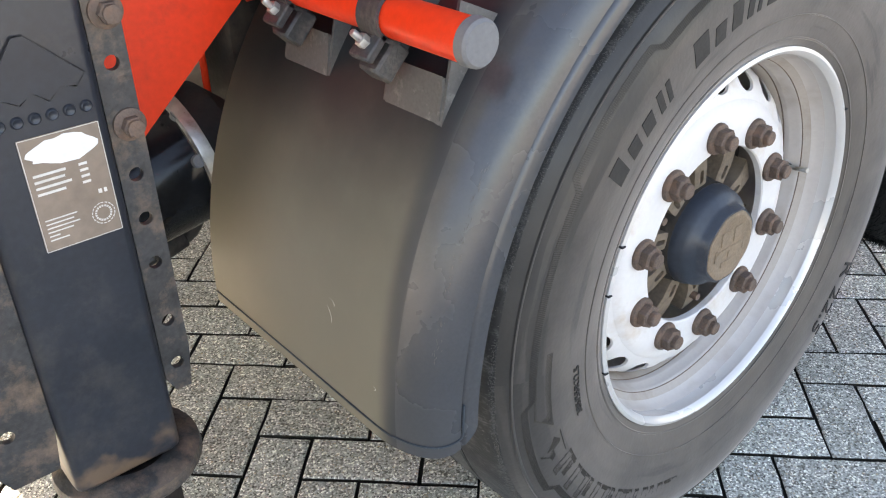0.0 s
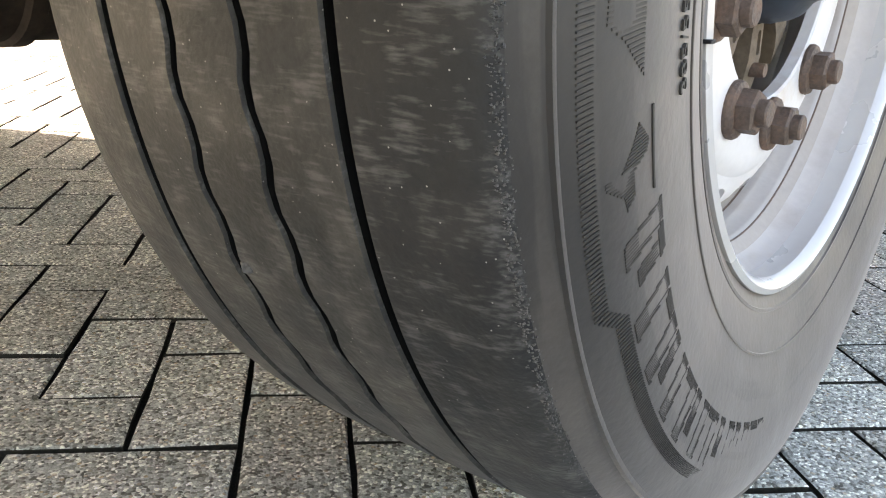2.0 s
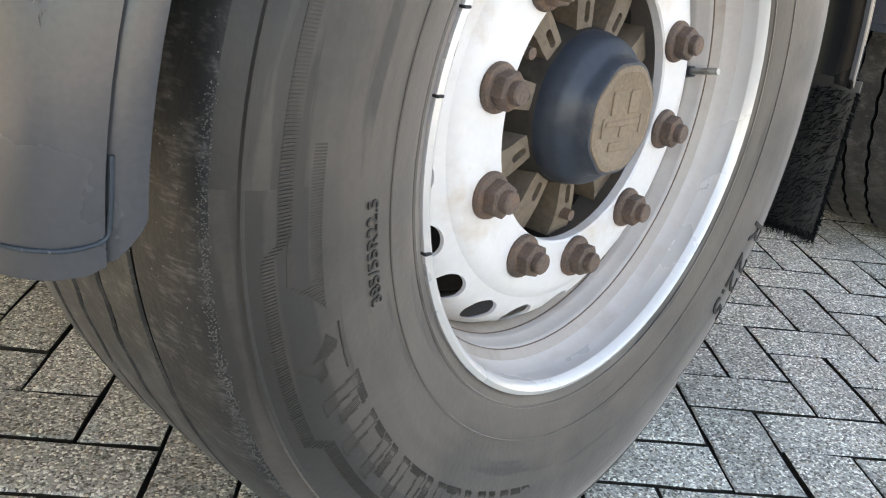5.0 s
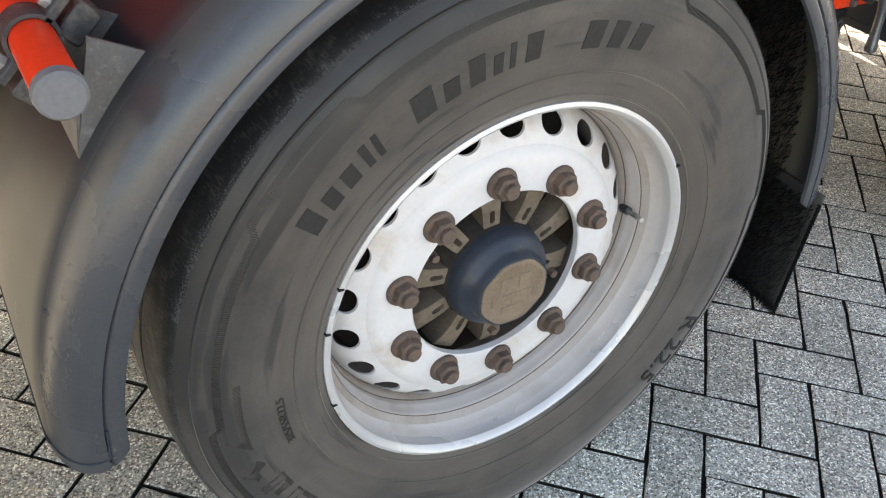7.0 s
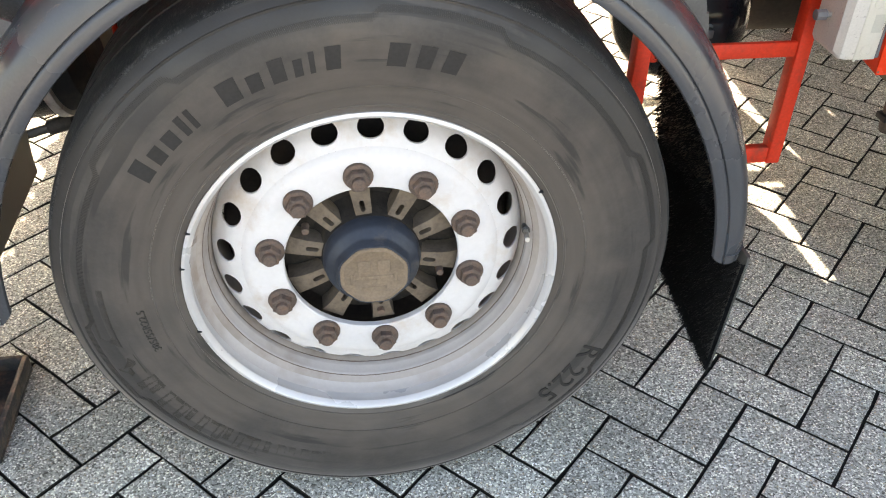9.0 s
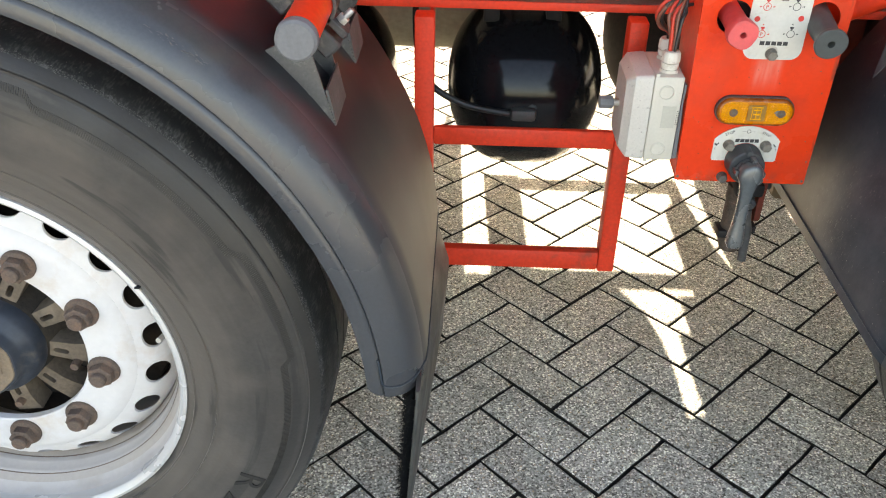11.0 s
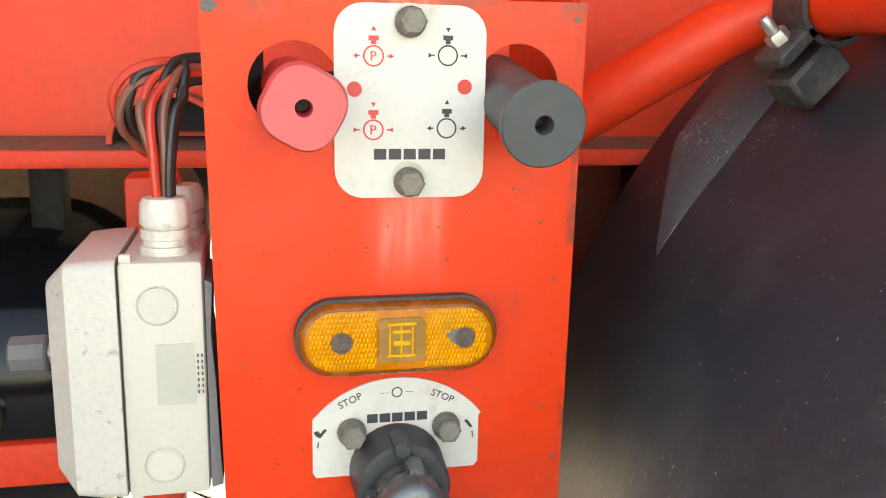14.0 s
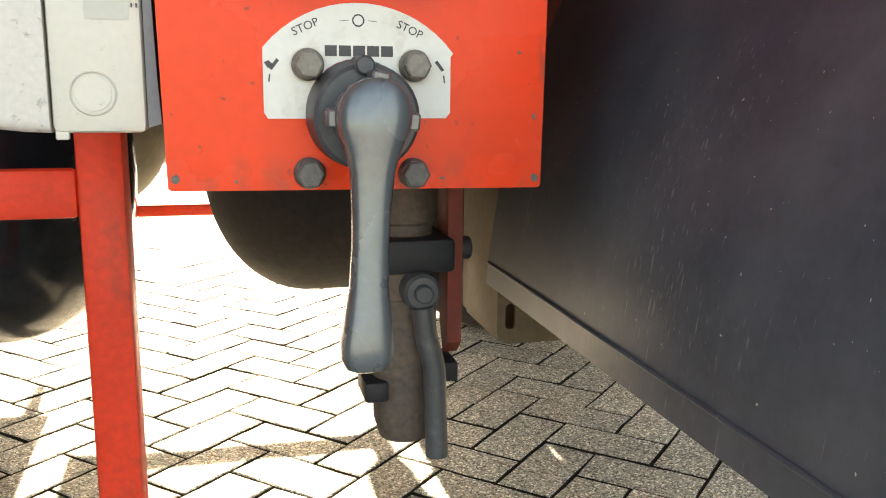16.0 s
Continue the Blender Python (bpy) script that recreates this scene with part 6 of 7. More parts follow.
for s in (-1, 1):
    for pts in ([(0.0050, 0.7402), (0.0100, 0.7397), (0.0100, 0.7394), (0.0050, 0.7399)], [(0.0430, 0.7200), (0.0470, 0.7150), (0.0455, 0.7140), (0.0415, 0.7190)], [(0.0470, 0.7120), (0.0475, 0.7080), (0.0467, 0.7080), (0.0462, 0.7120)]):
        bm = bmesh.new()
        poly_mark(bm, [(1.1135 + s * u, v) for u, v in pts])
        part("lever_symbol", bm, M_INK, low)
bm = bmesh.new()
poly_mark(bm, [(1.0640, 0.7180), (1.0665, 0.7190), (1.0690, 0.7165), (1.0660, 0.7150)])
part("lever_symbol", bm, M_INK, low)
bm = bmesh.new()
for k in range(5):
    u0 = 1.0950 + k * 0.0075
    for h0, h1 in ((0.0, 0.0056),):
        poly_mark(bm, [(u0 + 0.0006, 0.7215 + h0), (u0 + 0.0070, 0.7215 + h0), (u0 + 0.0070, 0.7215 + h1), (u0 + 0.0006, 0.7215 + h1)])
part("wording_bar", bm, M_INK, low)


def knob(cx, cz, tx, tz, material, square, label):
    d = Vector((tx - cx, -0.051 if square else -0.058, tz - cz))
    a = Vector((cx, PY + 0.050, cz))
    ax = d.normalized()
    L = d.length + 0.050
    bm = bmesh.new()
    if square:
        prof = [(1e-4, 0), (0.0165, 0), (0.0165, L - 0.026), (0.0195, L - 0.021), (0.0212, L - 0.005), (0.0195, L), (0.0045, L), (0.0042, L - 0.02), (1e-4, L - 0.02)]
        turned(bm, prof, a, ax, 48, wobble=lambda t, j, r, h: (r * (1 + (0.10 * abs(math.sin(2 * (t + 0.5))) ** 1.5 - 0.03 if 3 <= j <= 5 else 0)), h))
    else:
        prof = [(1e-4, 0), (0.0195, 0), (0.0185, L - 0.044), (0.0175, L - 0.026), (0.0180, L - 0.016), (0.0205, L - 0.009), (0.0226, L - 0.0055), (0.0228, L - 0.001), (0.0218, L), (0.0052, L), (0.0048, L - 0.02), (1e-4, L - 0.02)]
        turned(bm, prof, a, ax, 40)
    k = part("knob", bm, material, panel, label, sharp=45)
    bm = bmesh.new()
    rod(bm, a + ax * (L - 0.0205), a + ax * (L - 0.012), 0.0035, 0.0030, 12)
    part("pin", bm, M_DARK, k)


knob(1.056, 0.9175, 1.0570, 0.9128, M_KNOBRED, True, "faded red push-pull brake knob")
knob(1.182, 0.9185, 1.1805, 0.9090, M_KNOBGREY, False, "black push-pull brake knob")

# amber side marker lamp
lamp = thing("side_marker_lamp", (1.113, PY, 0.755), "oval amber side marker lamp in a black rubber surround", "lamp")
stad = lambda x0, x1, zc, r, n=14: [(x1 - r + r * math.cos(radians(a)), zc + r * math.sin(radians(a))) for a in [-90 + 180 * k / n for k in range(n + 1)]] + [(x0 + r + r * math.cos(radians(a)), zc + r * math.sin(radians(a))) for a in [90 + 180 * k / n for k in range(n + 1)]]
bm = bmesh.new()
plate(bm, stad(1.0535, 1.1725, 0.7765, 0.0228), [], front, 0.007)
part("surround", bm, M_KNOBBLK, lamp, "black rubber surround")
bm = bmesh.new()
loops = []
for ins, h in ((0.0022, 0.006), (0.0026, 0.0115), (0.0050, 0.0140), (0.0062, 0.0142)):
    loops.append([bm.verts.new(front(u, v, h)) for u, v in stad(1.0535 + ins, 1.1725 - ins, 0.7765, 0.0228 - ins)])
for p, q in zip(loops, loops[1:]):
    for i in range(len(p)):
        j = (i + 1) % len(p)
        bm.faces.new((p[i], p[j], q[j], q[i]))
bm.faces.new(loops[-1])
part("lens", bm, M_AMBER, lamp, "amber ribbed lens")
bm = bmesh.new()
rim_loops = []
for ins, h in ((0.0017, 0.006), (0.0019, 0.0122), (0.0034, 0.0141), (0.0046, 0.0146), (0.0052, 0.0138)):
    rim_loops.append([bm.verts.new(front(u, v, h)) for u, v in stad(1.0535 + ins, 1.1725 - ins, 0.7765, 0.0228 - ins)])
for p, q in zip(rim_loops, rim_loops[1:]):
    for i in range(len(p)):
        j = (i + 1) % len(p)
        bm.faces.new((p[i], p[j], q[j], q[i]))
part("lens_rim", bm, M_AMBERRIM, lamp, "dirty brown rim of the lens")
bm = bmesh.new()
rnd = random.Random(8)
for row in range(11):
    zz = 0.7765 - 0.0150 + row * 0.0030
    n = 46
    for i in range(n):
        uu = 1.062 + (i + 0.5 * (row % 2)) * (0.102 / n)
        if abs(uu - 1.1135) < 0.0145 or math.hypot(uu - 1.0795, zz - 0.776) < 0.006 or math.hypot(uu - 1.1510, zz - 0.776) < 0.006:
            continue
        edge = 0.0228 - 0.006
        du = max(0.0, (1.0535 + 0.0228) - uu, uu - (1.1725 - 0.0228))
        if math.hypot(du, zz - 0.7765) > edge:
            continue
        w, hh = 0.00092, 0.00135
        vs = [bm.verts.new(front(uu + a * w, zz + b * hh, 0.0142)) for a, b in ((-1, -1), (0.6, -1), (1, 1), (-0.6, 1))]
        t = bm.verts.new(front(uu, zz, 0.0152))
        for k in range(4):
            bm.faces.new((vs[k], vs[(k + 1) % 4], t))
tagged(part("lens_prism", bm, M_PRISM, lamp), kind="stuff")
bm = bmesh.new()
plate(bm, rounded(1.1005, 0.7635, 1.1270, 0.7895, 0.003, 3), [], lambda u, v, h: front(u, v, 0.0140 + h), 0.0016)
win = part("lens_window", bm, M_AMBERDK, lamp, "clear amber window over the light source")
bm = bmesh.new()
for z0, z1, hw in ((0.7850, 0.7868, 0.0085), (0.7805, 0.7825, 0.0055), (0.7665, 0.7680, 0.0085), (0.7735, 0.7760, 0.0050)):
    box(bm, (1.1137 - hw, PY - 0.0164, z0), (1.1137 + hw, PY - 0.0152, z1), 0.0003, 1)
for x0 in (1.1062, 1.1128, 1.1194):
    box(bm, (x0, PY - 0.0163, 0.7660), (x0 + 0.0011, PY - 0.0152, 0.7870), 0.0003, 1)
part("light_source", bm, M_PRISM, win)
for x0 in (1.0795, 1.1510):
    bm = bmesh.new()
    rod(bm, (x0, PY - 0.0125, 0.7760), (x0, PY - 0.0152, 0.7760), 0.0052, 0.0052, 18, 0.0006)
    screw = part("screw", bm, M_RUST, lamp, "rusty cross-head screw")
    bm = bmesh.new()
    turned(bm, [(0.0050, 0.0), (0.0062, 0.0), (0.0062, 0.0010), (0.0050, 0.0010)], (x0, PY - 0.0142, 0.7760), (0, -1, 0), 18, closed=True)
    part("screw_ring", bm, M_RUST, screw)
    bm = bmesh.new()
    box(bm, (x0 - 0.0030, PY - 0.0160, 0.7755), (x0 + 0.0030, PY - 0.0150, 0.7765), 0.0, 1)
    box(bm, (x0 - 0.0005, PY - 0.0160, 0.7730), (x0 + 0.0005, PY - 0.0150, 0.7790), 0.0, 1)
    part("screw_cross", bm, M_BOLT, screw)
bm = bmesh.new()
rnd = random.Random(2)
plate(bm, [(1.1475 + (0.0085 if k % 2 else 0.0050 + rnd.uniform(-.002, .003)) * math.cos(2 * math.pi * k / 14), 0.7775 + (0.0042 + rnd.uniform(-.0012, .0012)) * math.sin(2 * math.pi * k / 14)) for k in range(14)], [], lambda u, v, h: front(u, v, 0.0146 + h), 0.0003)
part("grey_scrape", bm, M_CAPGREY, lamp, "grey scraped patch on the lens")

# raise and lower lever
lev = thing("lever_valve", (1.1137, PY, 0.69), "dark grey lever handle on a round black valve", "lever")
bm = bmesh.new()
rod(bm, (1.1137, PY - 0.0005, 0.6915), (1.1137, PY - 0.030, 0.6905), 0.0288, 0.0272, 36, 0.002)
part("valve_neck", bm, M_KNOBBLK, lev)
bm = bmesh.new()
rod(bm, (1.1137, PY - 0.0295, 0.690), (1.1130, PY - 0.054, 0.692), 0.0185, 0.0190, 32, 0.003)
for a in (80, 180, 355):
    p = Vector((1.1134 + 0.0195 * math.cos(radians(a)), PY - 0.042, 0.691 + 0.0195 * math.sin(radians(a))))
    m_ = Matrix.Translation(p) @ Matrix.Rotation(-radians(a), 4, "Y")
    box(bm, (-0.004, -0.009, -0.0045), (0.0035, 0.009, 0.0045), 0.0012, 1, m_)
hubp = part("lever_hub", bm, M_LEVER, lev)
bm = bmesh.new()
rod(bm, (1.1120, PY - 0.012, 0.7165), (1.1120, PY - 0.034, 0.7165), 0.0055, 0.005, 14, 0.001)
part("stop_pin", bm, M_KNOBBLK, lev)
bm = bmesh.new()
rows = []
path = [(0.7105, 0.0035, 0.0075), (0.7096, 0.0070, 0.0095), (0.7070, 0.0120, 0.0108), (0.7025, 0.0158, 0.0112), (0.6965, 0.0178, 0.0114), (0.690, 0.0180, 0.0114), (0.684, 0.0166, 0.0110), (0.677, 0.0138, 0.0100), (0.666, 0.0108, 0.0090), (0.648, 0.0093, 0.0085), (0.630, 0.0088, 0.0085), (0.610, 0.0094, 0.009), (0.596, 0.0112, 0.0102), (0.584, 0.0128, 0.0112), (0.577, 0.0126, 0.0110), (0.5725, 0.0105, 0.0095), (0.5705, 0.0060, 0.006)]
for i, (z, w, d) in enumerate(path):
    cx = 1.1130 - 0.0080 * ((0.70 - z) / 0.137)
    cy = PY - 0.0530 - 0.016 * ((0.70 - z) / 0.137)
    rows.append([bm.verts.new((cx + w * math.copysign(abs(math.cos(t)) ** 0.62, math.cos(t)), cy + d * math.copysign(abs(math.sin(t)) ** 0.62, math.sin(t)), z)) for t in [2 * math.pi * k / 20 for k in range(20)]])
for p, q in zip(rows, rows[1:]):
    for k in range(20):
        bm.faces.new((p[k], p[(k + 1) % 20], q[(k + 1) % 20], q[k]))
bm.faces.new(rows[0])
bm.faces.new(rows[-1][::-1])
part("lever_arm", bm, M_LEVER, lev, "smooth dark grey lever arm hanging down", sharp=60)

# drain coupling and small lever under the panel
cp = thing("hose_coupling", (1.155, 0.40, 0.46), "dirty brown hose coupling with a small black lever under the panel", "coupling")
bm = bmesh.new()
turned(bm, [(1e-4, 0), (0.017, 0), (0.021, 0.014), (0.022, 0.05), (0.0225, 0.09), (0.022, 0.10), (0.024, 0.102), (0.024, 0.128), (0.020, 0.130), (0.019, 0.150), (0.021, 0.152), (0.021, 0.19), (0.016, 0.20), (0.016, 0.376), (1e-4, 0.376)], (1.158, 0.415, 0.466), (0, 0, 1), 28)
part("coupling_body", bm, M_COUPLING, cp)
bm = bmesh.new()
box(bm, (1.139, 0.385, 0.586), (1.187, 0.445, 0.609), 0.004)
part("band", bm, M_DARK, cp)
for x0, z0 in ((1.130, 0.497), (1.178, 0.508)):
    bm = bmesh.new()
    box(bm, (x0 - 0.002, 0.395, z0), (x0 + 0.014, 0.43, z0 + 0.014), 0.002)
    part("catch", bm, M_DARK, cp)
bm = bmesh.new()
rod(bm, (1.163, 0.40, 0.5755), (1.163, 0.378, 0.5755), 0.0135, 0.012, 24, 0.002)
rod(bm, (1.163, 0.378, 0.5755), (1.163, 0.372, 0.5755), 0.006, 0.006, 16, 0.001)
part("pivot", bm, M_KNOBBLK, cp)
bm = bmesh.new()
tube(bm, [(1.163, 0.380, 0.566), (1.166, 0.380, 0.545), (1.171, 0.380, 0.525), (1.172, 0.380, 0.50), (1.1735, 0.380, 0.463)], 0.0075, 12)
part("small_lever", bm, M_KNOBBLK, cp)
bm = bmesh.new()
plate(bm, [(0.655, 0.0), (0.655, 0.030), (0.548, 0.022), (0.525, 0.012), (0.535, 0.0)], [], lambda u, v, h: (1.1845 + h, 0.398 + v, u), 0.010)
part("bracket_plate", bm, M_DARKRED, cp, "worn brown-red bracket plate")
bm = bmesh.new()
rod(bm, (1.19, 0.41, 0.598), (1.203, 0.41, 0.598), 0.008, 0.008, 12, 0.001)
part("bracket_bolt", bm, M_DARK, cp)

# ---- junction box ----
jb = thing("junction_box", (0.965, 0.38, 0.687), "pale grey plastic junction box with cable glands, fixed beside the panel", "junction box")
bm = bmesh.new()
box(bm, (0.9590, 0.326, 0.6815), (1.0045, 0.436, 0.8215), 0.0035, 2)
part("box_body", bm, M_BOX, jb)
bm = bmesh.new()
rows = []
for x, ins in ((0.9580, 0.0), (0.945, 0.0005), (0.931, 0.002), (0.9195, 0.014)):
    rows.append([bm.verts.new((x, u, v)) for u, v in rounded(0.3255 + ins, 0.6815 + ins, 0.4365 - ins, 0.8225 - ins, 0.006, 3)])
for p, q in zip(rows, rows[1:]):
    for k in range(len(p)):
        bm.faces.new((p[k], p[(k + 1) % len(p)], q[(k + 1) % len(p)], q[k]))
bm.faces.new(rows[0])
bm.faces.new(rows[-1][::-1])
part("lid", bm, M_BOXLID, jb, "weathered grey lid", sharp=30)
for z0 in (0.7965, 0.7015):
    bm = bmesh.new()
    turned(bm, [(0.0098, 0.0), (0.0108, 0.0012), (0.0118, 0.0)], (0.9795, 0.3262, z0), (0, -1, 0), 28)
    turned(bm, [(0.0090, 0.0), (0.0088, 0.0008), (1e-4, 0.0008)], (0.9795, 0.3262, z0), (0, -1, 0), 28)
    part("knockout", bm, M_BOX, jb)
bm = bmesh.new()
plate(bm, [(0.9775, 0.738), (0.9985, 0.738), (0.9985, 0.774), (0.9775, 0.774)], [], lambda u, v, h: (u, 0.3260 - h, v), 0.0005)
part("label_sticker", bm, M_STICKER, jb, "faded grey sticker")
bm = bmesh.new()
for k in range(7):
    zz = 0.744 + 0.0036 * k
    for c0 in (0.9995, 1.0018):
        bm.faces.new([bm.verts.new((c0 + 0.0002 + a * 0.0009, 0.3254, zz + b * 0.0021)) for a, b in ((0, 0), (1, 0), (1, 1), (0, 1))])
part("label_bars", bm, M_INK, jb)
for z0, z1 in ((0.8205, 0.8255), (0.6780, 0.6830)):
    bm = bmesh.new()
    box(bm, (0.9600, 0.3275, z0), (0.9665, 0.3320, z1), 0.001)
    part("box_tab", bm, M_BOX, jb)
for y0 in (0.352, 0.408):
    bm = bmesh.new()
    gx = 0.9835 if y0 < 0.4 else 0.9885
    turned(bm, [(1e-4, 0), (0.0148, 0), (0.0148, 0.0062), (0.0125, 0.0066), (0.0125, 0.0100), (0.0140, 0.0104), (0.0140, 0.0160), (0.0118, 0.0164), (0.0118, 0.0180), (0.0145, 0.0184), (0.0140, 0.0300), (0.0118, 0.0335), (0.0075, 0.0340), (1e-4, 0.034)], (gx, y0, 0.8200), (0, 0, 1), 36,
           wobble=lambda a, j, r, h: (r * (1 - 0.06 * (0.5 + 0.5 * math.cos(12 * a))) if 9 <= j <= 11 else r * (1 - 0.05 * (0.5 + 0.5 * math.cos(6 * a))) if j in (1, 2, 5, 6) else r, h))
    part("cable_gland", bm, M_GLAND, jb, "pale nylon cable gland", sharp=45)
bm = bmesh.new()
rod(bm, (0.9210, 0.381, 0.755), (0.909, 0.381, 0.755), 0.006, 0.006, 16, 0.001)
ring = part("lid_stud", bm, M_ZINC, jb)
bm = bmesh.new()
rod(bm, (0.910, 0.381, 0.755), (0.888, 0.381, 0.755), 0.0115, 0.0110, 8, 0.0015)
part("lid_nut", bm, M_CAPGREY, jb, "dark grey plug on the lid")
bm = bmesh.new()
plate(bm, [(0.6840, 1.0052), (0.8100, 1.0052), (0.8080, 1.0092), (0.7800, 1.0075), (0.7500, 1.0094), (0.7100, 1.0105), (0.6860, 1.0118)], [], lambda u, v, h: (v, 0.3275 + h * 20, u), 0.003)
part("gasket", bm, M_CAPGREY, jb, "grey uneven mastic between box and panel")
cb = thing("cable_bundle", (0.99, 0.37, 0.86), "looped black, red and brown cables above the junction box", "cables")
for m_, ox, oy, lx, tz in ((M_CABLERED, -0.0045, -0.003, 0.978, 0.918), (M_CABLERED, -0.002, 0.0035, 0.974, 0.924), (M_CABLE, 0.004, -0.004, 0.991, 0.914), (M_CABLEBRN, 0.0015, -0.001, 0.985, 0.922),
                           (M_CABLE, 0.0045, 0.003, 0.992, 0.926), (M_CABLEBRN, -0.005, 0.001, 0.972, 0.914), (M_CABLE, 0.0, 0.004, 0.982, 0.928)):
    bm = bmesh.new()
    tube(bm, [(0.9835 + ox * 0.8, 0.352 + oy * 0.8, 0.846), (0.9835 + ox, 0.353 + oy, 0.872), (lx, 0.357 + oy, 0.900), (lx + 0.005, 0.363 + oy, tz - 0.005), (0.998 + ox * 0.4, 0.372 + oy, tz + 0.004), (1.030, 0.385, tz + 0.003)], 0.0027, 9)
    part("cable", bm, m_, cb)
for m_, dx, dz in ((M_CABLEBRN, 0.0, 0.0), (M_CABLE, 0.005, 0.005), (M_CABLERED, -0.003, 0.008)):
    bm = bmesh.new()
    tube(bm, [(0.9885, 0.408, 0.846), (0.984, 0.400, 0.866), (0.971 + dx, 0.386, 0.878), (0.960 + dx, 0.374, 0.890 + dz), (0.962 + dx, 0.368, 0.907 + dz), (0.978, 0.370, 0.920 + dz), (1.030, 0.39, 0.925 + dz)], 0.0027, 9)
    part("cable", bm, m_, cb)


# ---- red pallet-box frame under the chassis ----
def build_frame():
    fr = thing("hanging_frame", (0.79, 0.5, 0.367), "red welded steel frame hanging from the chassis beam", "frame", "hanging frames")
    for name, lo, hi in (("post", (0.943, 0.494, 0.348), (0.975, 0.534, 0.8475)), ("post", (0.585, 0.494, 0.348), (0.619, 0.534, 0.8475)),
                         ("middle_bar", (0.6192, 0.497, 0.612), (0.9428, 0.511, 0.647)), ("bottom_bar", (0.6192, 0.497, 0.3495), (0.9428, 0.520, 0.390))):
        bm = bmesh.new()
        box(bm, lo, hi, 0.004, 2)
        part(name, bm, M_REDOLD, fr)
    bm = bmesh.new()
    plate(bm, [(0.5345, 0.8475), (0.655, 0.8475), (0.560, 0.62), (0.548, 0.36), (0.5345, 0.36)], [], lambda u, v, h: (0.610 + h, u, v), 0.005)
    part("gusset", bm, M_REDOLD, fr, "red tapered side plate of the post")
    return fr


build_frame()
far_frame = thing("hanging_frame", (1.05, 2.22, 0.355), "red welded steel frame hanging on the sunny side of the trailer", "frame", "hanging frames")
for name, lo, hi in (("post", (0.720, 2.20, 0.355), (0.828, 2.24, 1.549)), ("post", (1.285, 2.20, 0.355), (1.325, 2.24, 1.549)),
                     ("middle_bar", (0.8285, 2.205, 0.606), (1.2845, 2.225, 0.641)), ("bottom_bar", (0.8285, 2.205, 0.3565), (1.2845, 2.225, 0.388))):
    bm = bmesh.new()
    box(bm, lo, hi, 0.004, 2)
    part(name, bm, M_REDOLD, far_frame)
# unseen plates added here to cut off the sun patch beside the far wheel
bm = bmesh.new()
box(bm, (0.50, 2.205, 0.22), (0.652, 2.211, 1.549), 0.002, 1)
box(bm, (0.6525, 2.206, 0.62), (0.7195, 2.222, 0.66), 0.002, 1)
part("far_shade_plate", bm, M_CHASSIS, far_frame, "unseen dark plate added beside the far wheel to shade the ground")


# ---- air tanks ----
def build_tank(name, x0, x1, y, z, r, material, label, hang):
    t = thing(name, ((x0 + x1) / 2, y, z - r), label, "air tank", "air tanks")
    d = 0.75 * r
    prof = [(r * math.cos(radians(a)) ** 0.92, d - d * math.sin(radians(a))) for a in range(90, -1, -6)]
    prof += [(r, (x1 - x0) / 2)] + [(q, (x1 - x0) - h) for q, h in reversed(prof)]
    prof[0] = (1e-4, prof[0][1])
    prof[-1] = (1e-4, prof[-1][1])
    bm = bmesh.new()
    turned(bm, prof, (x0, y, z), (1, 0, 0), 64)
    part("vessel", bm, material, t, sharp=60)
    for x in hang:
        bm = bmesh.new()
        if y < 1:
            box(bm, (x - 0.015, 0.735, z + r * 0.85), (x + 0.015, 0.775, 0.8515), 0.002)
        else:
            box(bm, (x - 0.015, y - 0.02, z + r - 0.01), (x + 0.015, y + 0.02, 1.05), 0.002)
        part("hanger", bm, M_DARK, t)
    return t


tank = build_tank("air_tank", 0.636, 0.955, 0.81, 0.615, 0.172, M_TANK, "glossy black round-ended air tank under the chassis", (0.72, 0.84))
build_tank("air_tank", 0.17, 0.53, 0.81, 0.615, 0.172, M_TANK, "glossy black air tank behind the mudguard", (0.26, 0.44))
bm = bmesh.new()
rod(bm, (0.806, 0.665, 0.634), (0.804, 0.640, 0.622), 0.012, 0.011, 16, 0.002)
part("drain_boss", bm, M_KNOBGREY, tank)
bm = bmesh.new()
box(bm, (0.762, 0.620, 0.603), (0.812, 0.648, 0.628), 0.008, 2)
part("drain_elbow", bm, M_KNOBGREY, tank, "grey plastic hose elbow")
build_tank("air_tank", 1.015, 1.50, 1.20, 0.595, 0.205, M_CHASSIS, "black air tank, dusty below, deep under the chassis", (1.36,))
build_tank("air_tank", 0.30, 0.970, 1.30, 0.66, 0.150, M_BEIGE, "beige dusty tank deep under the chassis", (0.76,))
build_tank("air_tank", 0.40, 1.135, 1.95, 0.69, 0.172, M_TANK, "black air tank on the sunny side of the chassis", (0.76, 0.98))
hose = thing("air_hose", (0.60, 0.7, 0.55), "black air hose hanging below the chassis", "hose")
bm = bmesh.new()
tube(bm, [(0.572, 0.80, 0.845), (0.575, 0.72, 0.74), (0.60, 0.655, 0.672), (0.670, 0.637, 0.632), (0.766, 0.635, 0.614)], 0.0065, 10)
part("hose", bm, M_CABLE, hose)
br = thing("axle_bracket", (1.33, 0.66, 0.46), "dusty brown slotted bracket behind the mudguard", "bracket")
bm = bmesh.new()
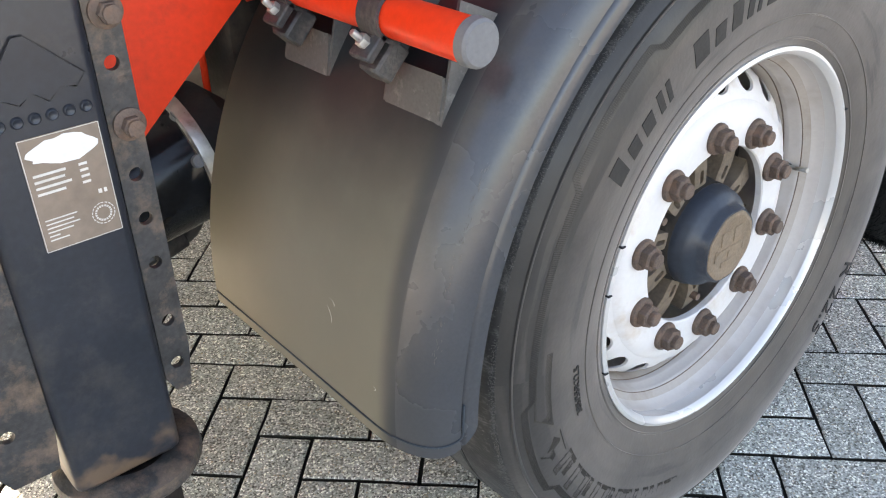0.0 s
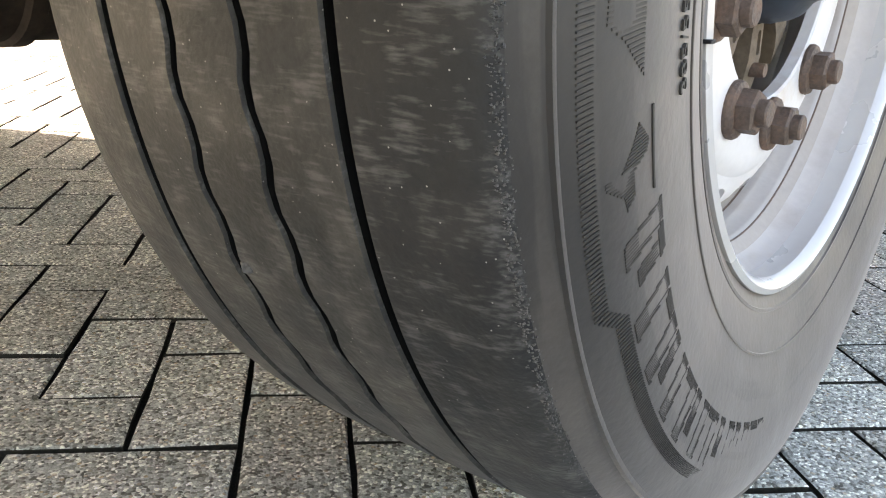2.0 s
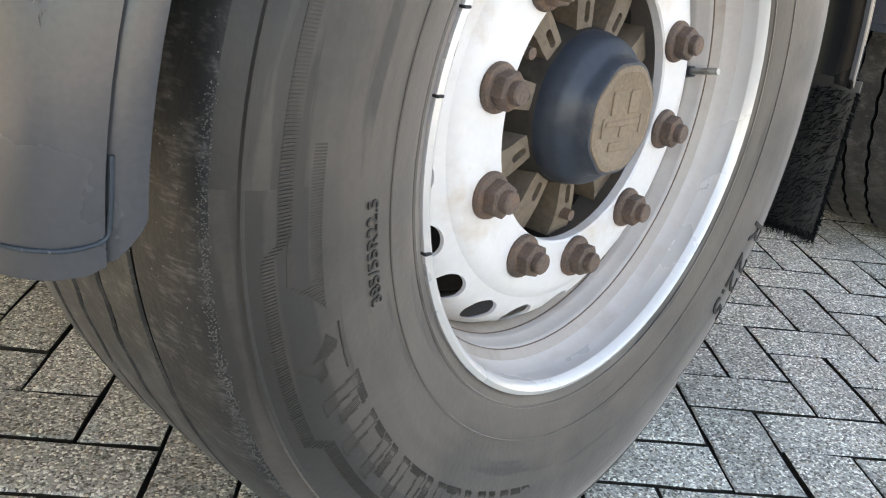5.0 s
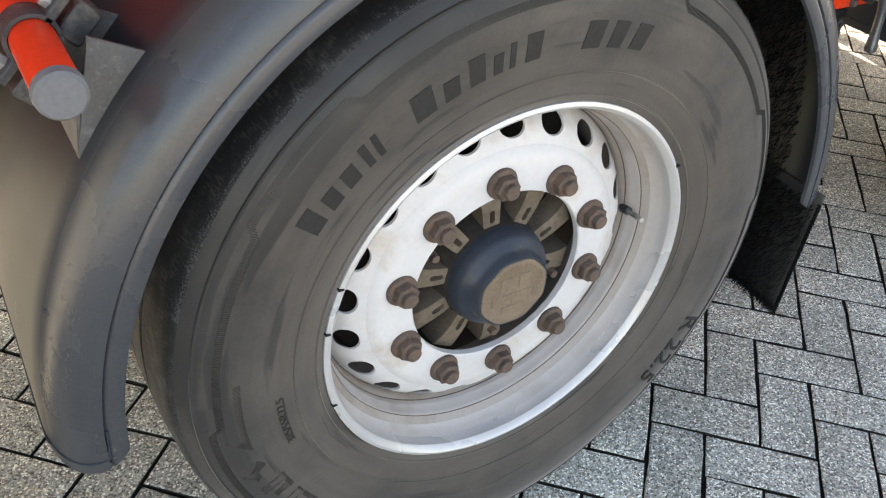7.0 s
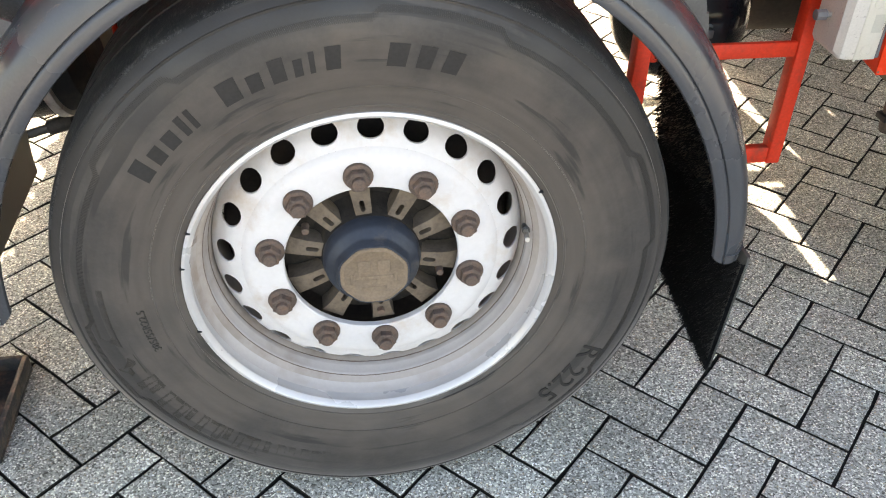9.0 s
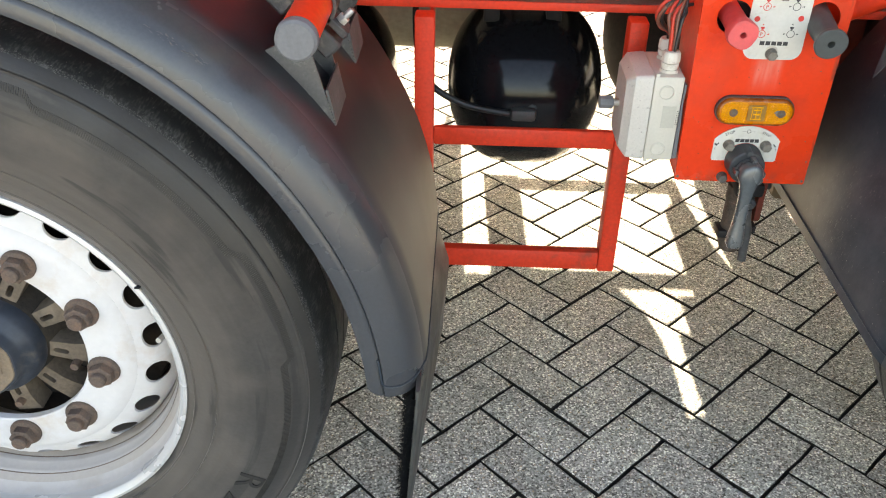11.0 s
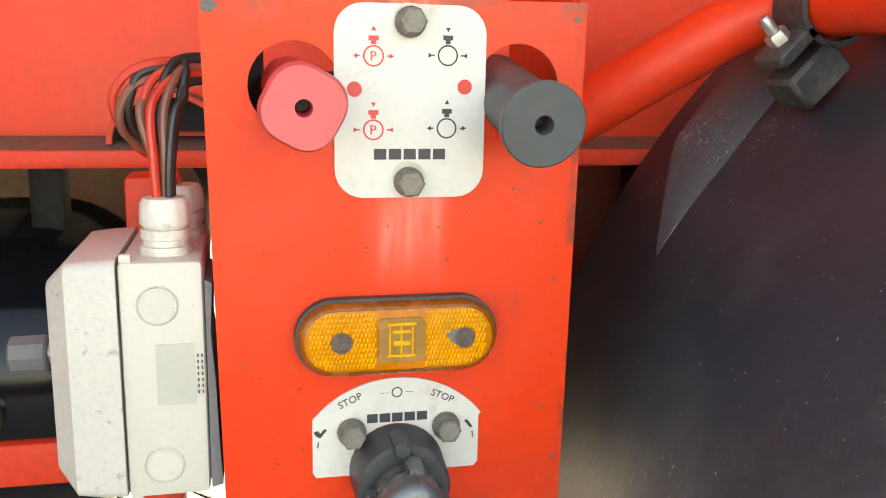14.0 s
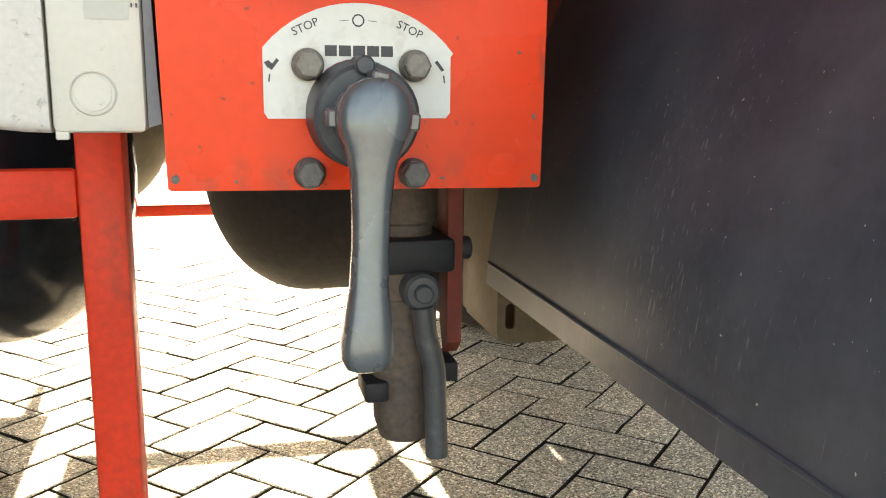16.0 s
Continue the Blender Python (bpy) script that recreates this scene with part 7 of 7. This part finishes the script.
plate(bm, rounded(1.286, 0.466, 1.44, 0.70, 0.012, 3), [rounded(1.294, 0.480, 1.304, 0.505, 0.004, 2), rounded(1.294, 0.540, 1.304, 0.565, 0.004, 2)], lambda u, v, h: (u, 0.60 + h, v), 0.006)
part("side_plate", bm, M_BRACKET, br)
bm = bmesh.new()
box(bm, (1.290, 0.6065, 0.466), (1.44, 0.72, 0.473), 0.002)
box(bm, (1.286, 0.6065, 0.4735), (1.292, 0.72, 0.69), 0.001)
part("channel", bm, M_BRACKET, br)
cross = thing("chassis_rail", (1.6, 0.75, 0.80), "dark red chassis rail behind the mudguard", "rail")
bm = bmesh.new()
box(bm, (1.06, 0.70, 0.66), (3.0, 0.715, 0.8515), 0.003)
part("rail", bm, M_DARKRED, cross)

# unseen box added to shade the paving where too much sun came through
tb = thing("tool_box", (1.32, FAR_Y - 0.3, 0.62), "unseen dark brown box added on the far side to block the sun", "tool box")
bm = bmesh.new()
box(bm, (1.20, FAR_Y - 0.42, 0.62), (1.45, FAR_Y - 0.28, 1.549), 0.006)
part("box_shell", bm, M_CHASSIS, tb)
# narrow plate added beside it to stop a stray triangle of sun
bm = bmesh.new()
box(bm, (1.165, FAR_Y - 0.425, 0.70), (1.1995, FAR_Y - 0.275, 0.93), 0.004)
part("sun_block_plate", bm, M_CHASSIS, tb)

# ---- maker's oval badge ----
badge = thing("oval_badge", (0.745, WEB_Y, 0.905), "yellow and black oval maker's badge riveted to the red beam", "badge")
ell = lambda a, b, n=48: [(0.754 + a * math.cos(2 * math.pi * k / n), 0.976 + b * math.sin(2 * math.pi * k / n)) for k in range(n)]
on_web = lambda u, v, h: (u, WEB_Y - 0.0005 - h, v)
bm = bmesh.new()
plate(bm, ell(0.090, 0.072), [], on_web, 0.002)
part("badge_rim", bm, M_YELLOW, badge, "yellow oval rim")
bm = bmesh.new()
plate(bm, ell(0.063, 0.046), [], lambda u, v, h: on_web(u, v, 0.002 + h), 0.0008)
part("badge_field", bm, M_BADGE, badge, "dark grey oval field")
bm = bmesh.new()
for k in range(5):
    u0 = 0.754 - 0.048 + k * 0.0196
    box(bm, (u0, (WEB_Y - 0.0005) - 0.0042, 0.965), (u0 + 0.0166, (WEB_Y - 0.0005) - 0.0026, 0.995), 0.001, 1)
part("wording_bar", bm, M_YELLOW, badge)
bm = bmesh.new()
vs_, fs_ = lettering("HELMOND", 0.0135, 0.0006, 1.25)
mid = (max(v[0] for v in vs_) + min(v[0] for v in vs_)) / 2


def round_badge(u, v, h):
    a = radians(270) + (u - mid) / 0.073
    return (0.754 + (0.0805 - v) * math.cos(a) * 1.02, WEB_Y - 0.0028 - h, 0.976 + (0.0635 - v) * math.sin(a))


mv = [bm.verts.new(round_badge(u, v, h)) for u, v, h in vs_]
for fa in fs_:
    bm.faces.new([mv[i] for i in fa])
part("badge_lettering", bm, M_BADGE, badge)
for s in (-1, 1):
    bm = bmesh.new()
    rod(bm, (0.754 + s * 0.078, WEB_Y - 0.002, 0.976), (0.754 + s * 0.078, WEB_Y - 0.004, 0.976), 0.0035, 0.003, 12)
    part("rivet", bm, M_BOLT, badge)

# ---- landing leg and what is round it ----
LY = 0.195
leg = thing("landing_leg", (-0.86, 0.25, 0.0), "black steel landing leg with a brown type plate and chipped flanges", "landing leg")
leg.location = (-0.851, 0.25, -0.003)
bm = bmesh.new()
box(bm, (-0.925, LY, 0.455), (-0.800, LY + 0.13, 1.30), 0.012, 3)
part("leg_box", bm, M_LEG, leg, "black painted leg housing")
for x0, x1, z0 in ((-0.7995, -0.766, 0.53), (-0.990, -0.9255, 0.50)):
    holes = [circle((x0 + x1) / 2 + (0.0 if x1 > -0.9 else -0.012), z, 0.0075, 16) for z in (0.567, 0.625, 0.700, 0.753, 0.803, 0.918)]
    bm = bmesh.new()
    plate(bm, [(x0, z0 + 0.02), (x0 + 0.01, z0), (x1 - 0.006, z0), (x1, z0 + 0.05), (x1, 1.30), (x0, 1.30)], holes, lambda u, v, h: (u, LY + 0.010 + h, v), 0.008)
    part("flange", bm, M_LEGRUST, leg, "chipped perforated mounting flange")
for z in (0.856, 0.966):
    bm = bmesh.new()
    hexbolt(bm, (-0.779, LY + 0.010, z), (0, -1, 0), 0.019, 0.010, washer=0.0165, stud=0.004, stud_r=0.0085)
    part("flange_bolt", bm, M_RUST, leg, "rusty flange bolt", sharp=25)
bm = bmesh.new()
turned(bm, [(0.052, 0), (0.084, 0.0), (0.087, 0.006), (0.085, 0.018), (0.070, 0.026), (0.052, 0.026)], (-0.850, LY + 0.055, 0.425), (0, 0, 1), 40, closed=True)
part("collar", bm, M_LEGRUST, leg, "scraped steel collar")
bm = bmesh.new()
rod(bm, (-0.850, LY + 0.055, 0.44), (-0.850, LY + 0.055, 0.055), 0.051, 0.051, 32)
part("inner_tube", bm, M_CHASSIS, leg, "dull brown inner leg tube")
bm = bmesh.new()
box(bm, (-0.985, 0.105, 0.004), (-0.747, 0.370, 0.014), 0.003)
for lo, hi in (((-0.985, 0.105, 0.0135), (-0.973, 0.370, 0.050)), ((-0.759, 0.105, 0.0135), (-0.747, 0.370, 0.050)), ((-0.9725, 0.105, 0.0135), (-0.7595, 0.117, 0.050)), ((-0.9725, 0.358, 0.0135), (-0.7595, 0.370, 0.050))):
    box(bm, lo, hi, 0.003)
box(bm, (-0.90, 0.2, 0.0135), (-0.825, 0.29, 0.075), 0.006)
part("foot", bm, M_LEGRUST, leg, "rusty foot tray standing on the paving")
# type plate
lf = lambda u, v, h: (u, LY - h, v)
bm = bmesh.new()
plate(bm, rounded(-0.886, 0.757, -0.811, 0.872, 0.002, 2), [], lf, 0.0012)
tp = part("type_plate", bm, M_BROWNPLATE, leg, "brown type plate with pale print and a white scrape")
bm = bmesh.new()
rnd = random.Random(6)
plate(bm, [(-0.8485 + (0.032 + rnd.uniform(-.004, .003)) * math.cos(2 * math.pi * k / 22), 0.8545 + (0.0125 + rnd.uniform(-.003, .003)) * math.sin(2 * math.pi * k / 22)) for k in range(22)], [], lambda u, v, h: lf(u, v, 0.0012 + h), 0.0004)
part("white_scrape", bm, M_WHITE, tp)
bm = bmesh.new()


def lbar(u0, u1, v0, v1):
    bm.faces.new([bm.verts.new(lf(u, v, 0.0016)) for u, v in ((u0, v0), (u1, v0), (u1, v1), (u0, v1))])


for k in range(4):
    z = 0.834 - 0.0062 * k
    lbar(-0.880, -0.880 + (0.030, 0.028, 0.033, 0.026)[k], z, z + 0.0026)
    lbar(-0.838, -0.830, z, z + 0.0026)
for k in range(6):
    z = 0.789 - 0.0042 * k
    lbar(-0.880, -0.880 + (0.030, 0.026, 0.031, 0.024, 0.010, 0.018)[k], z, z + 0.0014)
for z0 in (0.7575, 0.8710):
    lbar(-0.8855, -0.8115, z0, z0 + 0.0007)
for u0 in (-0.8857, -0.8120):
    lbar(u0, u0 + 0.0007, 0.758, 0.8715)
lbar(-0.826, -0.8225, 0.801, 0.8055)
lbar(-0.8205, -0.8175, 0.801, 0.8055)
for k in range(18):
    a, b = 2 * math.pi * k / 18, 2 * math.pi * (k + 0.7) / 18
    for r0, r1 in ((0.0105, 0.0115), (0.0065, 0.0085)):
        bm.faces.new([bm.verts.new(lf(-0.826 + r * math.cos(t), 0.780 + r * math.sin(t), 0.0016)) for r, t in ((r0, a), (r1, a), (r1, b), (r0, b))])
tagged(part("print_bar", bm, M_PALE, tp), kind="stuff")
# embossed maker's sign
bm = bmesh.new()
plate(bm, [(-0.905, 0.912), (-0.868, 0.963), (-0.857, 0.963), (-0.812, 0.920), (-0.822, 0.908), (-0.838, 0.914), (-0.848, 0.900), (-0.862, 0.914), (-0.874, 0.902), (-0.892, 0.915)], [], lf, 0.003)
bmesh.ops.bevel(bm, geom=[e for e in bm.edges if e.calc_face_angle(0) > 0.5], offset=0.0015, segments=2, affect="EDGES")
part("embossed_sign", bm, M_LEG, leg)
for k in range(7):
    bm = bmesh.new()
    turned(bm, [(0.0060, 0.0), (0.0054, 0.002), (0.0042, 0.003), (0.0026, 0.002), (1e-4, 0.0015)], (-0.911 + 0.0155 * k, LY + 0.0002, 0.888), (0, -1, 0), 18)
    part("embossed_bar", bm, M_LEG, leg)
copy_thing(leg, pose(-0.86, FAR_Y - 0.25, 0, 0, 0, 180))
# brace from the leg to the chassis
brace = thing("red_brace", (-0.72, 0.33, 0.77), "bright red steel brace bolted to the landing leg", "brace")
bm = bmesh.new()
plate(bm, [(-0.765, 0.775), (-0.718, 0.766), (-0.557, 0.910), (-0.46, 1.00), (-0.46, 1.30), (-0.765, 1.30)], [], lambda u, v, h: (u, 0.345 + h, v), 0.010)
part("brace_plate", bm, M_RED, brace)
bm = bmesh.new()
m_ = Matrix.Translation((-0.718, 0.37, 0.760)) @ Matrix.Rotation(-math.atan2(0.144, 0.161), 4, "Y")
box(bm, (0.0, -0.014, 0.0), (0.34, 0.05, 0.006), 0.002, 1, m_)
part("brace_flange", bm, M_RED, brace)
cyl_ = thing("brake_cylinder", (-0.62, 0.55, 0.54), "black brake cylinder with a zinc clamp ring behind the mudguard", "cylinder")
CYL_O, CYL_D = (-0.715, 0.55, 0.619), (1, 0, 0.19)
bm = bmesh.new()
turned(bm, [(1e-4, 0), (0.088, 0.0), (0.097, 0.010), (0.099, 0.125), (0.103, 0.128)], CYL_O, CYL_D, 48)
part("cylinder_body", bm, M_TANK, cyl_)
bm = bmesh.new()
turned(bm, [(0.099, 0.126), (0.109, 0.128), (0.110, 0.137), (0.109, 0.146), (0.099, 0.148)], CYL_O, CYL_D, 48, closed=True)
part("clamp_ring", bm, M_ZINC, cyl_)
for a in (200, 240):
    bm = bmesh.new()
    p = Vector(CYL_O) + Vector(CYL_D).normalized() * 0.116 + Vector((0, math.cos(radians(a)) * 0.100, -math.sin(radians(a)) * 0.100))
    rod(bm, p, p + Vector((0, math.cos(radians(a)) * 0.006, -math.sin(radians(a)) * 0.006)), 0.010, 0.009, 14)
    part("vent_plug", bm, M_CAPGREY, cyl_)
bm = bmesh.new()
turned(bm, [(0.099, 0.146), (0.096, 0.19), (0.06, 0.22), (1e-4, 0.22)], CYL_O, CYL_D, 48)
part("cylinder_end", bm, M_DARK, cyl_)
gus = thing("beam_gusset", (-0.55, 0.6, 0.66), "dusty gusset plate with a red painted edge", "gusset")
bm = bmesh.new()
plate(bm, rounded(-0.66, 0.62, -0.478, 0.775, 0.02, 4), [], lambda u, v, h: (u, 0.66 + h, v), 0.008)
part("gusset_plate", bm, M_BEIGE, gus)
bm = bmesh.new()
tube(bm, [(-0.478, 0.658, 0.625), (-0.478, 0.658, 0.70), (-0.480, 0.658, 0.758), (-0.497, 0.658, 0.775), (-0.56, 0.658, 0.775), (-0.655, 0.658, 0.775)], 0.006, 8)
part("gusset_edge", bm, M_RED, gus)
hs = thing("brake_hose", (-0.6, 0.6, 0.5), "black ribbed hose below the brake cylinder", "hose")
bm = bmesh.new()
tube(bm, [(-0.80, 0.60, 0.42), (-0.70, 0.60, 0.455), (-0.62, 0.60, 0.478), (-0.57, 0.60, 0.492), (-0.55, 0.58, 0.545)], 0.010, 10)
part("hose", bm, M_CABLE, hs)
bm = bmesh.new()
rod(bm, (-0.64, 0.60, 0.473), (-0.585, 0.60, 0.489), 0.017, 0.017, 12, 0.002)
part("hose_nut", bm, M_DARK, hs)

# ---- paving blocks, herringbone at 45 degrees to the trailer ----
MOD = 0.109
E1, E2 = Vector((1, -1, 0)).normalized(), Vector((1, 1, 0)).normalized()
PHASE = 0


def block_verts(length, width, jit):
    """A block with worn, uneven top edges, centred on the origin, top at z = 0."""
    a, b, c, d = length / 2, width / 2, 0.0030, 0.0020
    ring = [(-1, -1), (-0.5, -1), (0, -1), (0.5, -1), (1, -1), (1, 0), (1, 1), (0.5, 1), (0, 1), (-0.5, 1), (-1, 1), (-1, 0)]
    n_ = len(ring)
    wob = [(jit.uniform(-.0016, .0016), jit.uniform(-.0016, .0016)) for _ in ring]
    vs = []
    for z, ins, k in ((-0.02, 0.0, 1.0), (-d, 0.0, 1.0), (0.0, c, 1.3)):
        for (sx, sy), (wx, wy) in zip(ring, wob):
            vs.append((sx * a - (ins if abs(sx) == 1 else 0) * sx + wx * k, sy * (b - ins) + wy * k, z))
    fs = [tuple(range(2 * n_, 3 * n_))]
    for r in (0, n_):
        for i in range(n_):
            j = (i + 1) % n_
            fs.append((r + i, r + j, r + n_ + j, r + n_ + i))
    return vs, fs


jit = random.Random(3)
shapes = []
for k in range(8):
    me = bpy.data.meshes.new("brick")
    bv, bf = block_verts(2 * MOD - 0.0066, MOD - 0.0066, jit)
    me.from_pydata(bv, [], bf)
    me.materials.append(M_BRICK)
    me.materials.append(M_EARTH)
    for k2, fa in enumerate(me.polygons):
        fa.material_index = 1 if 1 <= k2 <= 12 else 0
    shapes.append(me)
paving = thing("paving", (0, 0, 0), "grey exposed-aggregate concrete blocks laid in herringbone with dark joints", "paving", kind="structure")
singles, rest_v, rest_f = [], [], []
for i in range(-75, 76):
    for j in range(-75, 76):
        s = (i + j + PHASE) % 4
        if s not in (0, 2):
            continue
        u, v = (i + 1.0, j + 0.5) if s == 0 else (i + 0.5, j + 1.0)
        p = E1 * (0.072 + u * MOD) + E2 * (0.084 + v * MOD)
        if not (-5.0 < p.x < 6.0 and -4.0 < p.y < 7.0):
            continue
        ang = math.atan2(E1.y, E1.x) if s == 0 else math.atan2(E2.y, E2.x)
        h = 0.0022 * noise.noise((p.x * 1.7, p.y * 1.7, 0)) + jit.uniform(-0.0012, 0.0012)
        tilt = (jit.uniform(-0.5, 0.5), jit.uniform(-0.5, 0.5), math.degrees(ang) + jit.uniform(-0.5, 0.5))
        m_ = pose(p.x, p.y, h, *tilt)
        near = -1.0 < p.x < 1.75 and -0.45 < p.y < 1.75
        if near and len(singles) < 300 and (p - Vector((0.35, 0.45, 0))).length < 1.6:
            ob = new("brick", shapes[jit.randrange(8)])
            ob.parent = paving
            ob.matrix_basis = m_
            singles.append(ob)
        else:
            bv, bf = block_verts(2 * MOD - 0.0066, MOD - 0.0066, jit)
            o = len(rest_v)
            rest_v += [tuple(m_ @ Vector(x)) for x in bv]
            rest_f += [tuple(o + q for q in fa) for fa in bf]
me = bpy.data.meshes.new("block_field")
me.from_pydata(rest_v, [], rest_f)
me.materials.append(M_BRICK)
me.materials.append(M_EARTH)
for k, fa in enumerate(me.polygons):
    fa.material_index = 1 if 1 <= k % 25 <= 12 else 0
field = new("block_field", me)
field.parent = paving
tagged(field, kind="stuff")
